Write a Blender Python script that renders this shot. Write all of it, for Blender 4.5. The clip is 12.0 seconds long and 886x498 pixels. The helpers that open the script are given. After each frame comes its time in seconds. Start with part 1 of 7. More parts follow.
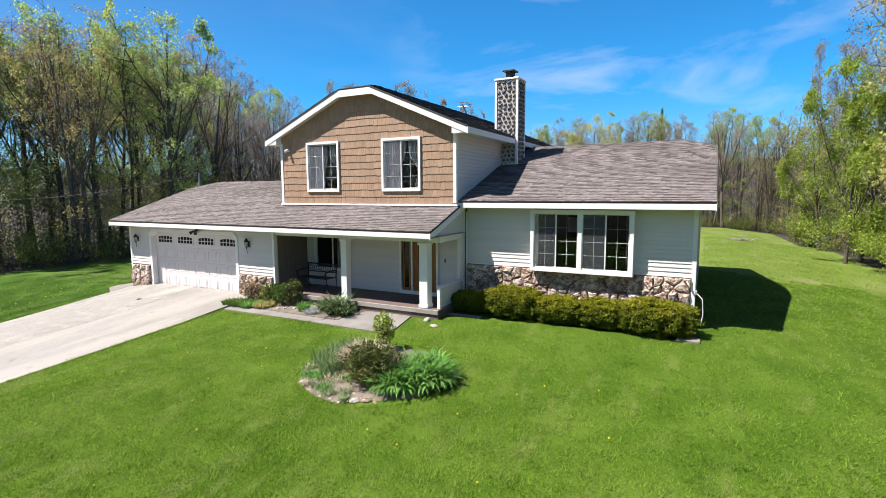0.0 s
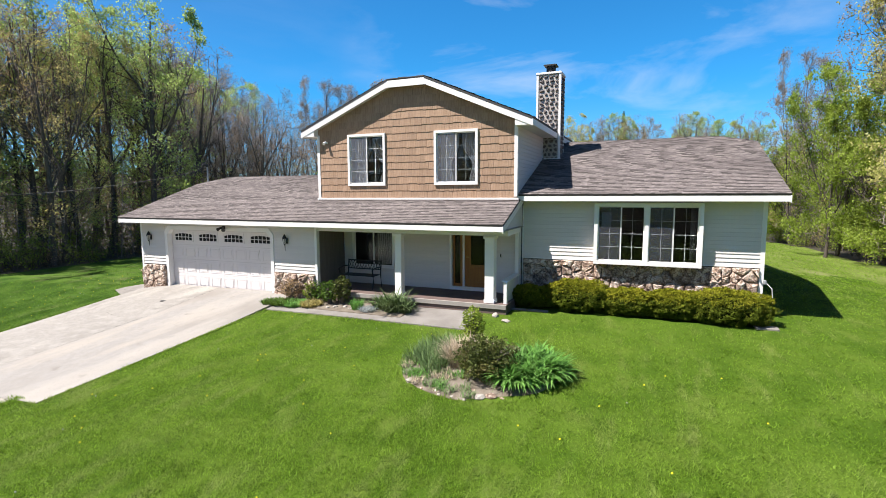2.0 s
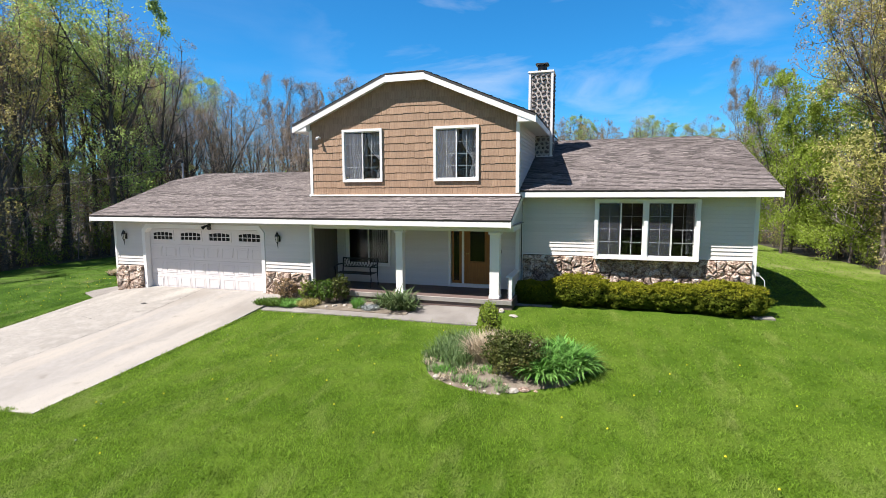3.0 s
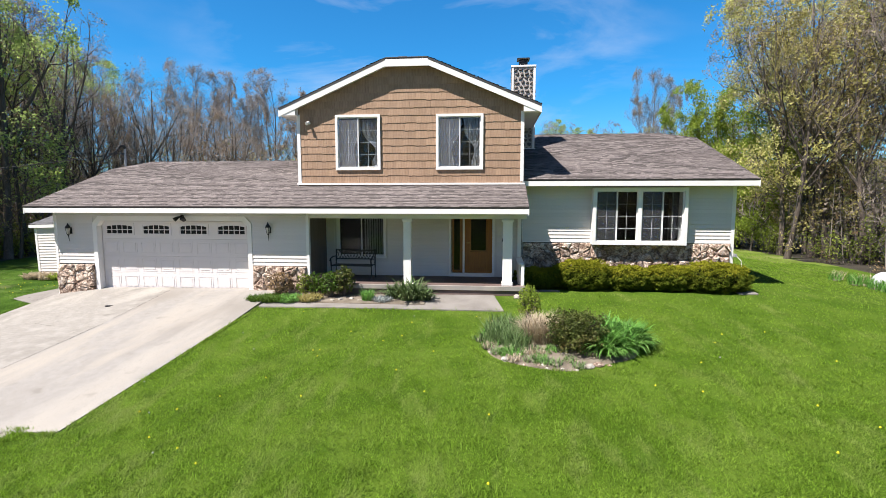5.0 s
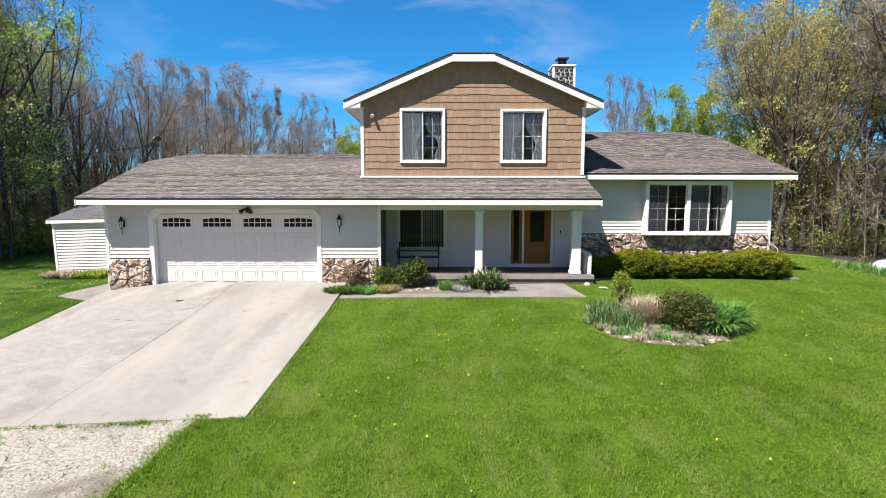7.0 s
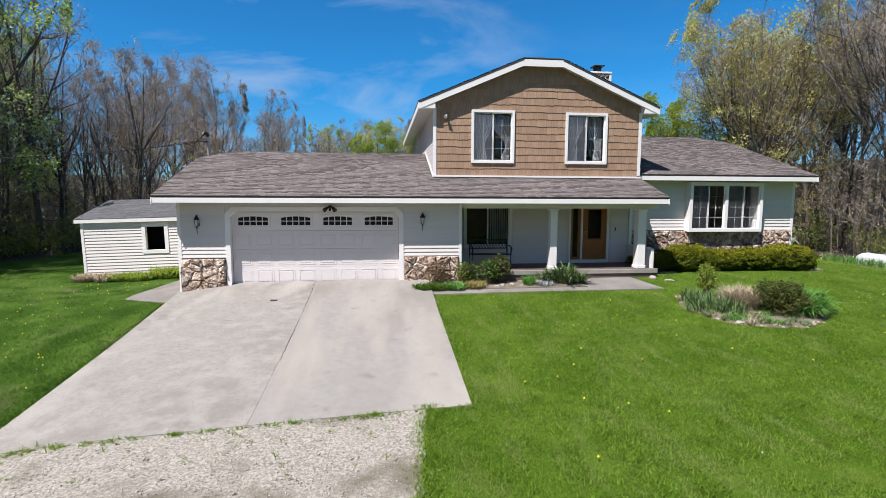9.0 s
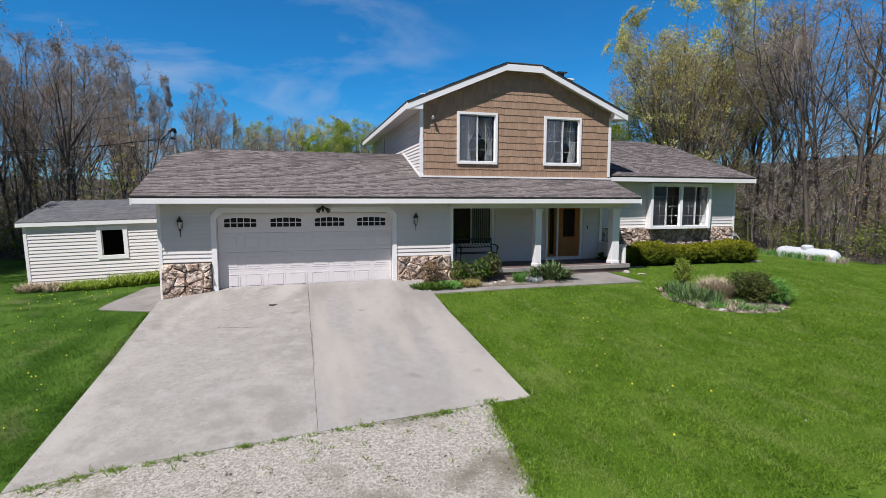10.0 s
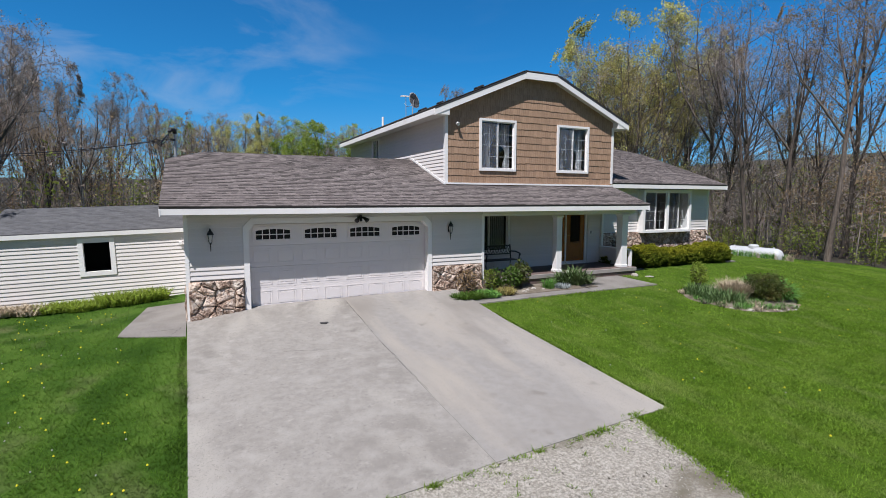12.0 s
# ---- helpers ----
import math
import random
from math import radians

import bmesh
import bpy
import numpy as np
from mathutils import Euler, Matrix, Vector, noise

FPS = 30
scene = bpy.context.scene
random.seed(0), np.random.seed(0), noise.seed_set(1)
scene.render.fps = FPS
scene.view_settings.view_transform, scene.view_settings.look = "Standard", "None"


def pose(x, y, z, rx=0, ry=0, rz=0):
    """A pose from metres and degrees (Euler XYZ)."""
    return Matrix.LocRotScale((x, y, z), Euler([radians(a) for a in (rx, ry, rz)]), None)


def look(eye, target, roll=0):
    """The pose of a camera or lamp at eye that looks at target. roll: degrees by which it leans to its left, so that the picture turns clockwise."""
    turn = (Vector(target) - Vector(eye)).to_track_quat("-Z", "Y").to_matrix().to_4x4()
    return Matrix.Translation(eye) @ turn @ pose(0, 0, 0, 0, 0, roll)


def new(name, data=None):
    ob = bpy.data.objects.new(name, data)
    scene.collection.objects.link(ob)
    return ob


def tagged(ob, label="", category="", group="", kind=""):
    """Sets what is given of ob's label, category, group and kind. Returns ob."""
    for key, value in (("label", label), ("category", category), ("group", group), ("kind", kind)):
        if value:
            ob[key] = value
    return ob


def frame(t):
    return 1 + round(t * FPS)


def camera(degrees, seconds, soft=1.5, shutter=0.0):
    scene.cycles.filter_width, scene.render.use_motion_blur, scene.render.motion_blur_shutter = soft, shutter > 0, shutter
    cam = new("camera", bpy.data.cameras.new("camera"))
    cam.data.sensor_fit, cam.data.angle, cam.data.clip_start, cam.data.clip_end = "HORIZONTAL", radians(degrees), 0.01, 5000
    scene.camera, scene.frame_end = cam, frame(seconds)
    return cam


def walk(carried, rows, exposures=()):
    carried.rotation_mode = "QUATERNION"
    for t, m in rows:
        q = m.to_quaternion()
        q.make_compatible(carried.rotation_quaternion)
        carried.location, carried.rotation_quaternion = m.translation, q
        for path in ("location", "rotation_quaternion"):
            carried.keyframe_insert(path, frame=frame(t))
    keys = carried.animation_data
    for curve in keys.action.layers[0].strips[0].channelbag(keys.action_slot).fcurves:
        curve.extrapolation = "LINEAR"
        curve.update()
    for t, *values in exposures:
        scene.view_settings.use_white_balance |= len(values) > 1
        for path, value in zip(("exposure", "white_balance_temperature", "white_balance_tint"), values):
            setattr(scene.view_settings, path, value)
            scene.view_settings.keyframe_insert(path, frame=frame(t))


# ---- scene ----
cam = camera(82.9, 12.0, soft=0.6)
METRES, EYE, TILT, LEAN, TURN = 21.305, 3.6, 0.0, 0.0, 27.7
ROWS = [
    (0.0, 0.0, 0.0, 0.0, -0.04, -6.45, 0.33),
    (0.5, -0.036, 0.0001, -0.001, -1.25, -6.4, 0.31),
    (1.0, -0.0734, 0.0016, -0.0031, -2.92, -6.38, 0.28),
    (1.5, -0.1096, 0.0102, -0.0069, -4.86, -6.34, 0.3),
    (2.0, -0.1455, 0.0208, -0.0103, -5.28, -6.33, 0.27),
    (2.5, -0.1787, 0.0306, -0.0131, -7.16, -6.26, 0.24),
    (3.0, -0.2081, 0.0341, -0.0168, -10.32, -6.23, 0.18),
    (5.0, -0.3506, 0.0815, -0.0349, -21.91, -6.07, 0.02),
    (5.5, -0.3881, 0.0962, -0.0395, -23.66, -6.01, -0.0),
    (6.0, -0.4265, 0.1089, -0.0444, -24.85, -5.94, -0.01),
    (6.5, -0.4647, 0.1212, -0.0469, -26.27, -5.88, -0.02),
    (7.0, -0.5072, 0.1347, -0.0481, -27.51, -5.87, -0.04),
    (7.5, -0.5506, 0.1497, -0.0491, -27.99, -5.81, -0.05),
    (9.5, -0.7337, 0.2422, -0.0518, -38.91, -5.71, -0.18),
    (10.0, -0.7704, 0.2744, -0.0517, -43.56, -5.72, -0.1),
    (10.5, -0.8014, 0.3072, -0.0503, -46.61, -5.72, -0.08),
    (11.0, -0.83, 0.3409, -0.047, -49.58, -5.73, -0.05),
    (11.5, -0.8538, 0.3756, -0.0428, -52.04, -5.74, -0.06),
    (12.0, -0.8712, 0.4085, -0.0403, -53.48, -5.76, -0.09),
]
walk(cam, [(t, pose(19.49, -12.33, EYE, TILT, LEAN, TURN) @ pose(METRES * x, METRES * y, METRES * z, 90 + pitch, roll, yaw)) for t, x, y, z, yaw, pitch, roll in ROWS],
     exposures=[(0.0, 1.13, 6400, 14), (3.2, 1.08, 6410, 14), (7.7, 1.01, 6440, 14), (9.3, 0.59, 6120, 15), (12.0, 0.36, 6000, 15)])
# ---- world, sun and exposure ----
SUN_DIR = Vector((-0.50, -0.424, 1.0)).normalized()  # towards the sun
world = bpy.data.worlds.new("sky_world")
scene.world = world
world.use_nodes = True
wn, wl = world.node_tree.nodes, world.node_tree.links
wn.clear()
sky = wn.new("ShaderNodeTexSky")
sky.sky_type, sky.sun_disc = "NISHITA", False
sky.sun_elevation = math.asin(SUN_DIR.z)
sky.sun_rotation = math.atan2(SUN_DIR.x, SUN_DIR.y)
sky.altitude, sky.air_density, sky.dust_density, sky.ozone_density = 200, 1.0, 0.15, 4.0
tint = wn.new("ShaderNodeMix")
tint.data_type, tint.blend_type = "RGBA", "MULTIPLY"
tint.inputs[0].default_value = 1.0
wl.new(sky.outputs[0], tint.inputs[6])
coord = wn.new("ShaderNodeTexCoord")
# the air is deep blue away from the sun and turns paler towards it
sunward = wn.new("ShaderNodeVectorMath")
sunward.operation = "DOT_PRODUCT"
sunward.inputs[1].default_value = SUN_DIR
wl.new(coord.outputs["Generated"], sunward.inputs[0])
paler = wn.new("ShaderNodeMapRange")
paler.interpolation_type = "SMOOTHSTEP"
paler.inputs[1].default_value, paler.inputs[2].default_value = 0.10, 0.90
wl.new(sunward.outputs["Value"], paler.inputs[0])
hue = wn.new("ShaderNodeMix")
hue.data_type = "RGBA"
hue.inputs[6].default_value = (0.25, 1.14, 1.57, 1)
hue.inputs[7].default_value = (0.85, 0.86, 0.94, 1)
wl.new(paler.outputs[0], hue.inputs[0])
height = wn.new("ShaderNodeSeparateXYZ")
wl.new(coord.outputs["Generated"], height.inputs[0])
haze = wn.new("ShaderNodeMapRange")
haze.inputs[1].default_value, haze.inputs[2].default_value = 0.0, 0.19
haze.inputs[3].default_value, haze.inputs[4].default_value = 0.85, 0.0
wl.new(height.outputs[2], haze.inputs[0])
low_air = wn.new("ShaderNodeMix")
low_air.data_type = "RGBA"
low_air.inputs[7].default_value = (0.78, 1.08, 1.38, 1)
wl.new(haze.outputs[0], low_air.inputs[0])
wl.new(hue.outputs[2], low_air.inputs[6])
wl.new(low_air.outputs[2], tint.inputs[7])
stretch = wn.new("ShaderNodeMapping")
stretch.inputs["Rotation"].default_value = (0.1, 0.25, 0.6)
stretch.inputs["Scale"].default_value = (2.6, 3.2, 9.0)
wl.new(coord.outputs["Generated"], stretch.inputs[0])
wisp = wn.new("ShaderNodeTexNoise")
wisp.inputs["Scale"].default_value, wisp.inputs["Detail"].default_value = 1.1, 6.0
wisp.inputs["Roughness"].default_value, wisp.inputs["Distortion"].default_value = 0.55, 0.6
wl.new(stretch.outputs[0], wisp.inputs["Vector"])
thin = wn.new("ShaderNodeMapRange")
thin.inputs[1].default_value, thin.inputs[2].default_value = 0.50, 0.80
thin.inputs[4].default_value = 0.55
wl.new(wisp.outputs[0], thin.inputs[0])
near = wn.new("ShaderNodeVectorMath")
near.operation = "DOT_PRODUCT"
near.inputs[1].default_value = Vector((-0.12, 0.96, 0.225)).normalized()
wl.new(coord.outputs["Generated"], near.inputs[0])
bank = wn.new("ShaderNodeMapRange")
bank.inputs[1].default_value, bank.inputs[2].default_value = 0.90, 0.985
bank.inputs[3].default_value = 0.10
wl.new(near.outputs["Value"], bank.inputs[0])
veil = wn.new("ShaderNodeMath")
veil.operation = "MULTIPLY"
wl.new(thin.outputs[0], veil.inputs[0])
wl.new(bank.outputs[0], veil.inputs[1])
cloud = wn.new("ShaderNodeMix")
cloud.data_type = "RGBA"
cloud.inputs[7].default_value = (7.5, 8.2, 9.0, 1)
wl.new(veil.outputs[0], cloud.inputs[0])
wl.new(tint.outputs[2], cloud.inputs[6])
back = wn.new("ShaderNodeBackground")
back.inputs[1].default_value = 0.053
wl.new(cloud.outputs[2], back.inputs[0])
wl.new(back.outputs[0], wn.new("ShaderNodeOutputWorld").inputs[0])

sun = new("sun", bpy.data.lights.new("sun", "SUN"))
sun.data.energy, sun.data.angle, sun.data.color = 5.0, radians(0.5), (1.0, 0.955, 0.885)
sun.matrix_world = look(SUN_DIR * 60, (0, 0, 0))


# ---- materials ----
def material(name, colours, rough=0.8, scale=6.0, fine=60.0, bump=0.25, metal=0.0, spread=0.0, spots=None, stretch=(1, 1, 1), leaf=0.0, island=0.0, spec=0.5, bump_at=0.01, tight=False):
    """Two scales of noise between the colours, fine relief, and a change of tone from piece to piece."""
    m = bpy.data.materials.new(name)
    m.use_nodes = True
    n, l = m.node_tree.nodes, m.node_tree.links
    b = n["Principled BSDF"]
    b.inputs["Roughness"].default_value, b.inputs["Metallic"].default_value = rough, metal
    b.inputs["Specular IOR Level"].default_value = spec
    co = n.new("ShaderNodeTexCoord")
    mp = n.new("ShaderNodeMapping")
    mp.inputs["Scale"].default_value = stretch
    l.new(co.outputs["Object"], mp.inputs[0])
    big = n.new("ShaderNodeTexNoise")
    big.inputs["Scale"].default_value, big.inputs["Detail"].default_value = scale, 5
    small = n.new("ShaderNodeTexNoise")
    small.inputs["Scale"].default_value, small.inputs["Detail"].default_value = fine, 3
    for t in (big, small):
        l.new(mp.outputs[0], t.inputs["Vector"])
    add = n.new("ShaderNodeMath")
    add.operation = "MULTIPLY_ADD"
    add.inputs[1].default_value = 0.45
    l.new(small.outputs[0], add.inputs[0])
    half = n.new("ShaderNodeMath")
    half.operation = "MULTIPLY"
    half.inputs[1].default_value = 0.55
    l.new(big.outputs[0], half.inputs[0])
    l.new(half.outputs[0], add.inputs[2])
    ramp = n.new("ShaderNodeValToRGB")
    el = ramp.color_ramp.elements
    while len(el) < len(colours):
        el.new(0.5)
    for i, c in enumerate(colours):
        el[i].position = (0.41 + 0.18 * i / max(1, len(colours) - 1)) if tight else (0.34 + 0.32 * i / max(1, len(colours) - 1))
        el[i].color = (*c, 1)
    l.new(add.outputs[0], ramp.inputs[0])
    out = ramp.outputs[0]
    if spread or island:
        if island:
            src = n.new("ShaderNodeNewGeometry").outputs["Random Per Island"]
        else:
            src = n.new("ShaderNodeObjectInfo").outputs["Random"]
        amount = island or spread
        mr = n.new("ShaderNodeMapRange")
        mr.inputs[3].default_value, mr.inputs[4].default_value = 1 - amount, 1 + amount
        l.new(src, mr.inputs[0])
        hsv = n.new("ShaderNodeHueSaturation")
        l.new(out, hsv.inputs["Color"])
        l.new(mr.outputs[0], hsv.inputs["Value"])
        out = hsv.outputs[0]
    for col, size, lo, hi, *way in ([spots] if isinstance(spots, tuple) else spots or []):
        sp = n.new("ShaderNodeTexNoise")
        sp.inputs["Scale"].default_value, sp.inputs["Detail"].default_value = size, 6
        own = mp
        if way:
            own = n.new("ShaderNodeMapping")
            own.inputs["Scale"].default_value = way[0]
            own.inputs["Rotation"].default_value = (0, 0, way[1] if len(way) > 1 else 0)
            l.new(co.outputs["Object"], own.inputs[0])
        l.new(own.outputs[0], sp.inputs["Vector"])
        mr2 = n.new("ShaderNodeMapRange")
        mr2.inputs[1].default_value, mr2.inputs[2].default_value = lo, hi
        l.new(sp.outputs[0], mr2.inputs[0])
        mx = n.new("ShaderNodeMix")
        mx.data_type = "RGBA"
        mx.inputs[7].default_value = (*col, 1)
        l.new(mr2.outputs[0], mx.inputs[0])
        l.new(out, mx.inputs[6])
        out = mx.outputs[2]
    l.new(out, b.inputs["Base Color"])
    if bump:
        bp = n.new("ShaderNodeBump")
        bp.inputs["Strength"].default_value, bp.inputs["Distance"].default_value = bump, bump_at
        l.new(add.outputs[0], bp.inputs["Height"])
        l.new(bp.outputs[0], b.inputs["Normal"])
    if leaf:
        tr = n.new("ShaderNodeBsdfTranslucent")
        l.new(out, tr.inputs[0])
        ms = n.new("ShaderNodeMixShader")
        ms.inputs[0].default_value = leaf
        l.new(b.outputs[0], ms.inputs[1])
        l.new(tr.outputs[0], ms.inputs[2])
        l.new(ms.outputs[0], n["Material Output"].inputs[0])
    return m


def glass_material(name, colour=(0.9, 0.95, 0.95), rough=0.0):
    m = bpy.data.materials.new(name)
    m.use_nodes = True
    b = m.node_tree.nodes["Principled BSDF"]
    b.inputs["Base Color"].default_value = (*colour, 1)
    b.inputs["Roughness"].default_value = rough
    b.inputs["Transmission Weight"].default_value = 1.0
    b.inputs["IOR"].default_value = 1.36
    return m


GRASS_GROUND = material("lawn_soil_green", [(0.039, 0.079, 0.005), (0.054, 0.100, 0.007), (0.073, 0.122, 0.012)], 0.95, 0.8, 30, 0.9, spec=0.1, bump_at=0.03, spots=[((0.090, 0.140, 0.016), 1.4, 0.54, 0.84), ((0.105, 0.145, 0.024), 3.0, 0.58, 0.84, (1.0, 0.28, 1.0), 0.5), ((0.040, 0.082, 0.006), 2.2, 0.58, 0.80)], tight=True)
# darker lawn tones for the side west of the driveway
WEST_GROUND = material("clover_soil_green", [(0.022, 0.054, 0.005), (0.042, 0.090, 0.009), (0.074, 0.128, 0.019)], 0.95, 0.8, 48, 0.9, spec=0.1, bump_at=0.03, spots=[((0.10, 0.118, 0.042), 0.9, 0.57, 0.80), ((0.026, 0.062, 0.006), 1.3, 0.55, 0.74)], tight=True)
MEADOW = material("pale_back_lawn", [(0.078, 0.118, 0.016), (0.112, 0.156, 0.026), (0.150, 0.192, 0.044)], 0.95, 0.35, 24, 0.5, spec=0.1, bump_at=0.02, spots=[((0.20, 0.205, 0.085), 0.5, 0.54, 0.76), ((0.17, 0.19, 0.06), 0.8, 0.54, 0.80, (1.0, 0.15, 1.0), 0.3)])
GRASS = material("grass_blade", [(0.124, 0.222, 0.017), (0.172, 0.285, 0.027), (0.232, 0.345, 0.050)], 0.6, 0.8, 9, 0, island=0.42, leaf=0.6, spec=0.12, spots=[((0.168, 0.238, 0.038), 1.4, 0.54, 0.84), ((0.255, 0.325, 0.085), 3.0, 0.50, 0.72, (1.0, 0.28, 1.0), 0.5), ((0.100, 0.180, 0.012), 2.2, 0.60, 0.84)])
WEST_GRASS = material("clover_lawn_blade", [(0.050, 0.110, 0.010), (0.088, 0.172, 0.017), (0.145, 0.232, 0.038)], 0.6, 0.8, 9, 0, island=0.42, leaf=0.6, spec=0.12, spots=[((0.16, 0.185, 0.072), 0.9, 0.57, 0.80), ((0.042, 0.096, 0.008), 1.3, 0.55, 0.74)])
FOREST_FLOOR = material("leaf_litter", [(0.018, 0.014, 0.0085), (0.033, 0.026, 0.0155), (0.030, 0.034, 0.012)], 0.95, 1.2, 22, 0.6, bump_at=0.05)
CONCRETE = material("driveway_concrete", [(0.228, 0.210, 0.184), (0.256, 0.237, 0.209), (0.284, 0.264, 0.233)], 0.85, 9, 140, 0.5, bump_at=0.008, spots=[((0.188, 0.171, 0.148), 0.6, 0.50, 0.70), ((0.325, 0.302, 0.263), 0.8, 0.54, 0.68, (1, 0.5, 1)), ((0.345, 0.323, 0.286), 6.0, 0.62, 0.80), ((0.18, 0.165, 0.145), 26, 0.58, 0.70), ((0.36, 0.338, 0.302), 40, 0.62, 0.74), ((0.315, 0.295, 0.262), 2.6, 0.50, 0.78), ((0.19, 0.175, 0.153), 70, 0.58, 0.68), ((0.13, 0.118, 0.10), 1.1, 0.66, 0.80)], tight=True)
CONCRETE_WARM = material("driveway_concrete_warm", [(0.238, 0.222, 0.199), (0.257, 0.240, 0.216), (0.277, 0.259, 0.234)], 0.85, 6, 140, 0.35, bump_at=0.006, spots=[((0.215, 0.194, 0.167), 0.6, 0.50, 0.70, (1, 0.35, 1)), ((0.320, 0.293, 0.255), 0.8, 0.54, 0.68, (1, 0.2, 1)), ((0.225, 0.202, 0.173), 36, 0.62, 0.72), ((0.20, 0.182, 0.158), 3.0, 0.60, 0.74), ((0.310, 0.280, 0.238), 1.1, 0.54, 0.70, (1.4, 0.22, 1)), ((0.19, 0.172, 0.15), 70, 0.60, 0.68)], tight=True)
CONCRETE_OLD = material("walk_concrete", [(0.145, 0.131, 0.115), (0.198, 0.181, 0.161), (0.242, 0.226, 0.203)], 0.88, 1.6, 50, 0.3, spots=((0.168, 0.1512, 0.126), 2.0, 0.55, 0.78))
PORCH_FLOOR = material("porch_floor_paint", [(0.095, 0.064, 0.055), (0.125, 0.086, 0.074), (0.15, 0.105, 0.09)], 0.7, 2.2, 40, 0.15)
GRAVEL = material("crushed_limestone", [(0.20, 0.18, 0.144), (0.295, 0.27, 0.226), (0.41, 0.38, 0.325)], 0.92, 26, 70, 0.9, spots=[((0.14, 0.122, 0.085), 0.9, 0.56, 0.72), ((0.055, 0.046, 0.032), 9, 0.66, 0.72)], bump_at=0.03, tight=True)
PEBBLE = material("gravel_stone", [(0.24, 0.218, 0.178), (0.31, 0.285, 0.243), (0.39, 0.364, 0.318)], 0.9, 8, 70, 0.3, island=0.4, spots=[((0.06, 0.05, 0.036), 5.0, 0.61, 0.68)])
SIDING = material("vinyl_siding_grey_white", [(0.600, 0.562, 0.528), (0.645, 0.606, 0.572), (0.685, 0.645, 0.610)], 0.55, 1.2, 70, 0.06, spread=0.03, stretch=(0.3, 1, 2))
SHAKE = material("tan_shake", [(0.242, 0.150, 0.092), (0.315, 0.202, 0.126), (0.380, 0.250, 0.162)], 0.75, 5, 60, 0.45, spread=0.10, stretch=(6, 6, 0.6))
# brown-grey, much darker than the siding, for the garage's inner wall
INNER_BROWN = material("brown_wall_panel", [(0.120, 0.098, 0.080), (0.150, 0.124, 0.103), (0.180, 0.150, 0.126)], 0.7, 2, 40, 0.15, stretch=(6, 6, 0.5))
TRIM = material("white_trim_paint", [(0.72, 0.700, 0.672), (0.765, 0.745, 0.716), (0.79, 0.770, 0.742)], 0.5, 2, 60, 0.04)
SOFFIT = material("soffit_vinyl", [(0.5208, 0.5124, 0.4872), (0.5712, 0.5628, 0.5376)], 0.6, 3, 60, 0.05)
DOOR_WHITE = material("garage_door_steel", [(0.650, 0.606, 0.588), (0.690, 0.645, 0.626), (0.720, 0.675, 0.655)], 0.45, 1.5, 80, 0.05)
SHINGLE = material("asphalt_shingle", [(0.098, 0.082, 0.076), (0.156, 0.132, 0.123), (0.222, 0.190, 0.178)], 0.93, 9, 90, 0.6, island=0.21, spots=[((0.095, 0.078, 0.072), 0.7, 0.50, 0.75, (0.4, 1, 1))])
# darkened butt: the shadow line under a course is put in its colour
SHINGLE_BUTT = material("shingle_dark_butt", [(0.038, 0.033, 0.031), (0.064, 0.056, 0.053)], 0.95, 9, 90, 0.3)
SHED_SHINGLE = material("grey_asphalt_shingle", [(0.075, 0.075, 0.078), (0.098, 0.098, 0.101), (0.122, 0.122, 0.125)], 0.93, 5, 90, 0.5, island=0.09)
CRACK = material("crack_dirt", [(0.030, 0.026, 0.020), (0.060, 0.052, 0.040)], 0.95, 9, 60, 0.2)
DRIP = material("dark_drip_edge", [(0.0252, 0.02352, 0.02352), (0.042, 0.0378, 0.0378)], 0.6, 4, 50, 0.05)
STONE = material("split_fieldstone", [(0.13, 0.080, 0.055), (0.36, 0.260, 0.195), (0.60, 0.495, 0.405)], 0.85, 6, 26, 1.0, spread=0.34, bump_at=0.05, spots=[((0.64, 0.57, 0.49), 5, 0.58, 0.70), ((0.075, 0.047, 0.035), 9, 0.58, 0.70, (1, 1, 2.4), 0.4)], tight=True)
MORTAR = material("mortar_grey", [(0.040, 0.031, 0.025), (0.085, 0.068, 0.055)], 0.95, 7, 60, 0.5)
COBBLE = material("chimney_cobble", [(0.085, 0.070, 0.064), (0.145, 0.123, 0.114), (0.215, 0.185, 0.168)], 0.85, 6, 50, 0.4, spread=0.35)
MORTAR_PALE = material("mortar_pale", [(0.42, 0.385, 0.34), (0.50, 0.465, 0.42)], 0.95, 7, 60, 0.4)
WOOD_DOOR = material("oak_door_varnish", [(0.20, 0.070, 0.008), (0.27, 0.100, 0.012), (0.33, 0.130, 0.018)], 0.5, 3, 30, 0.15, stretch=(8, 8, 0.6))
# room surfaces kept very dark: the dimness indoors is put in their colour
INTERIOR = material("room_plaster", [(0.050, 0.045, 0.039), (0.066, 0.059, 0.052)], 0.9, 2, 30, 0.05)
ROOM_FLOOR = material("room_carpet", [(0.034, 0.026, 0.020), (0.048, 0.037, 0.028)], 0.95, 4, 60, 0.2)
# unseen ceiling, darkened to cut the light it bounces into the porch
PORCH_CEILING_DIM = material("porch_ceiling_paint", [(0.25, 0.235, 0.205), (0.30, 0.285, 0.25)], 0.7, 3, 50, 0.05)
CURTAIN = material("sheer_curtain_cloth", [(0.48, 0.48, 0.50), (0.58, 0.58, 0.60)], 0.9, 6, 60, 0.1, leaf=0.45)
CAFE_CLOTH = material("grey_cafe_curtain_cloth", [(0.15, 0.155, 0.18), (0.20, 0.205, 0.23)], 0.9, 6, 60, 0.1, leaf=0.3)
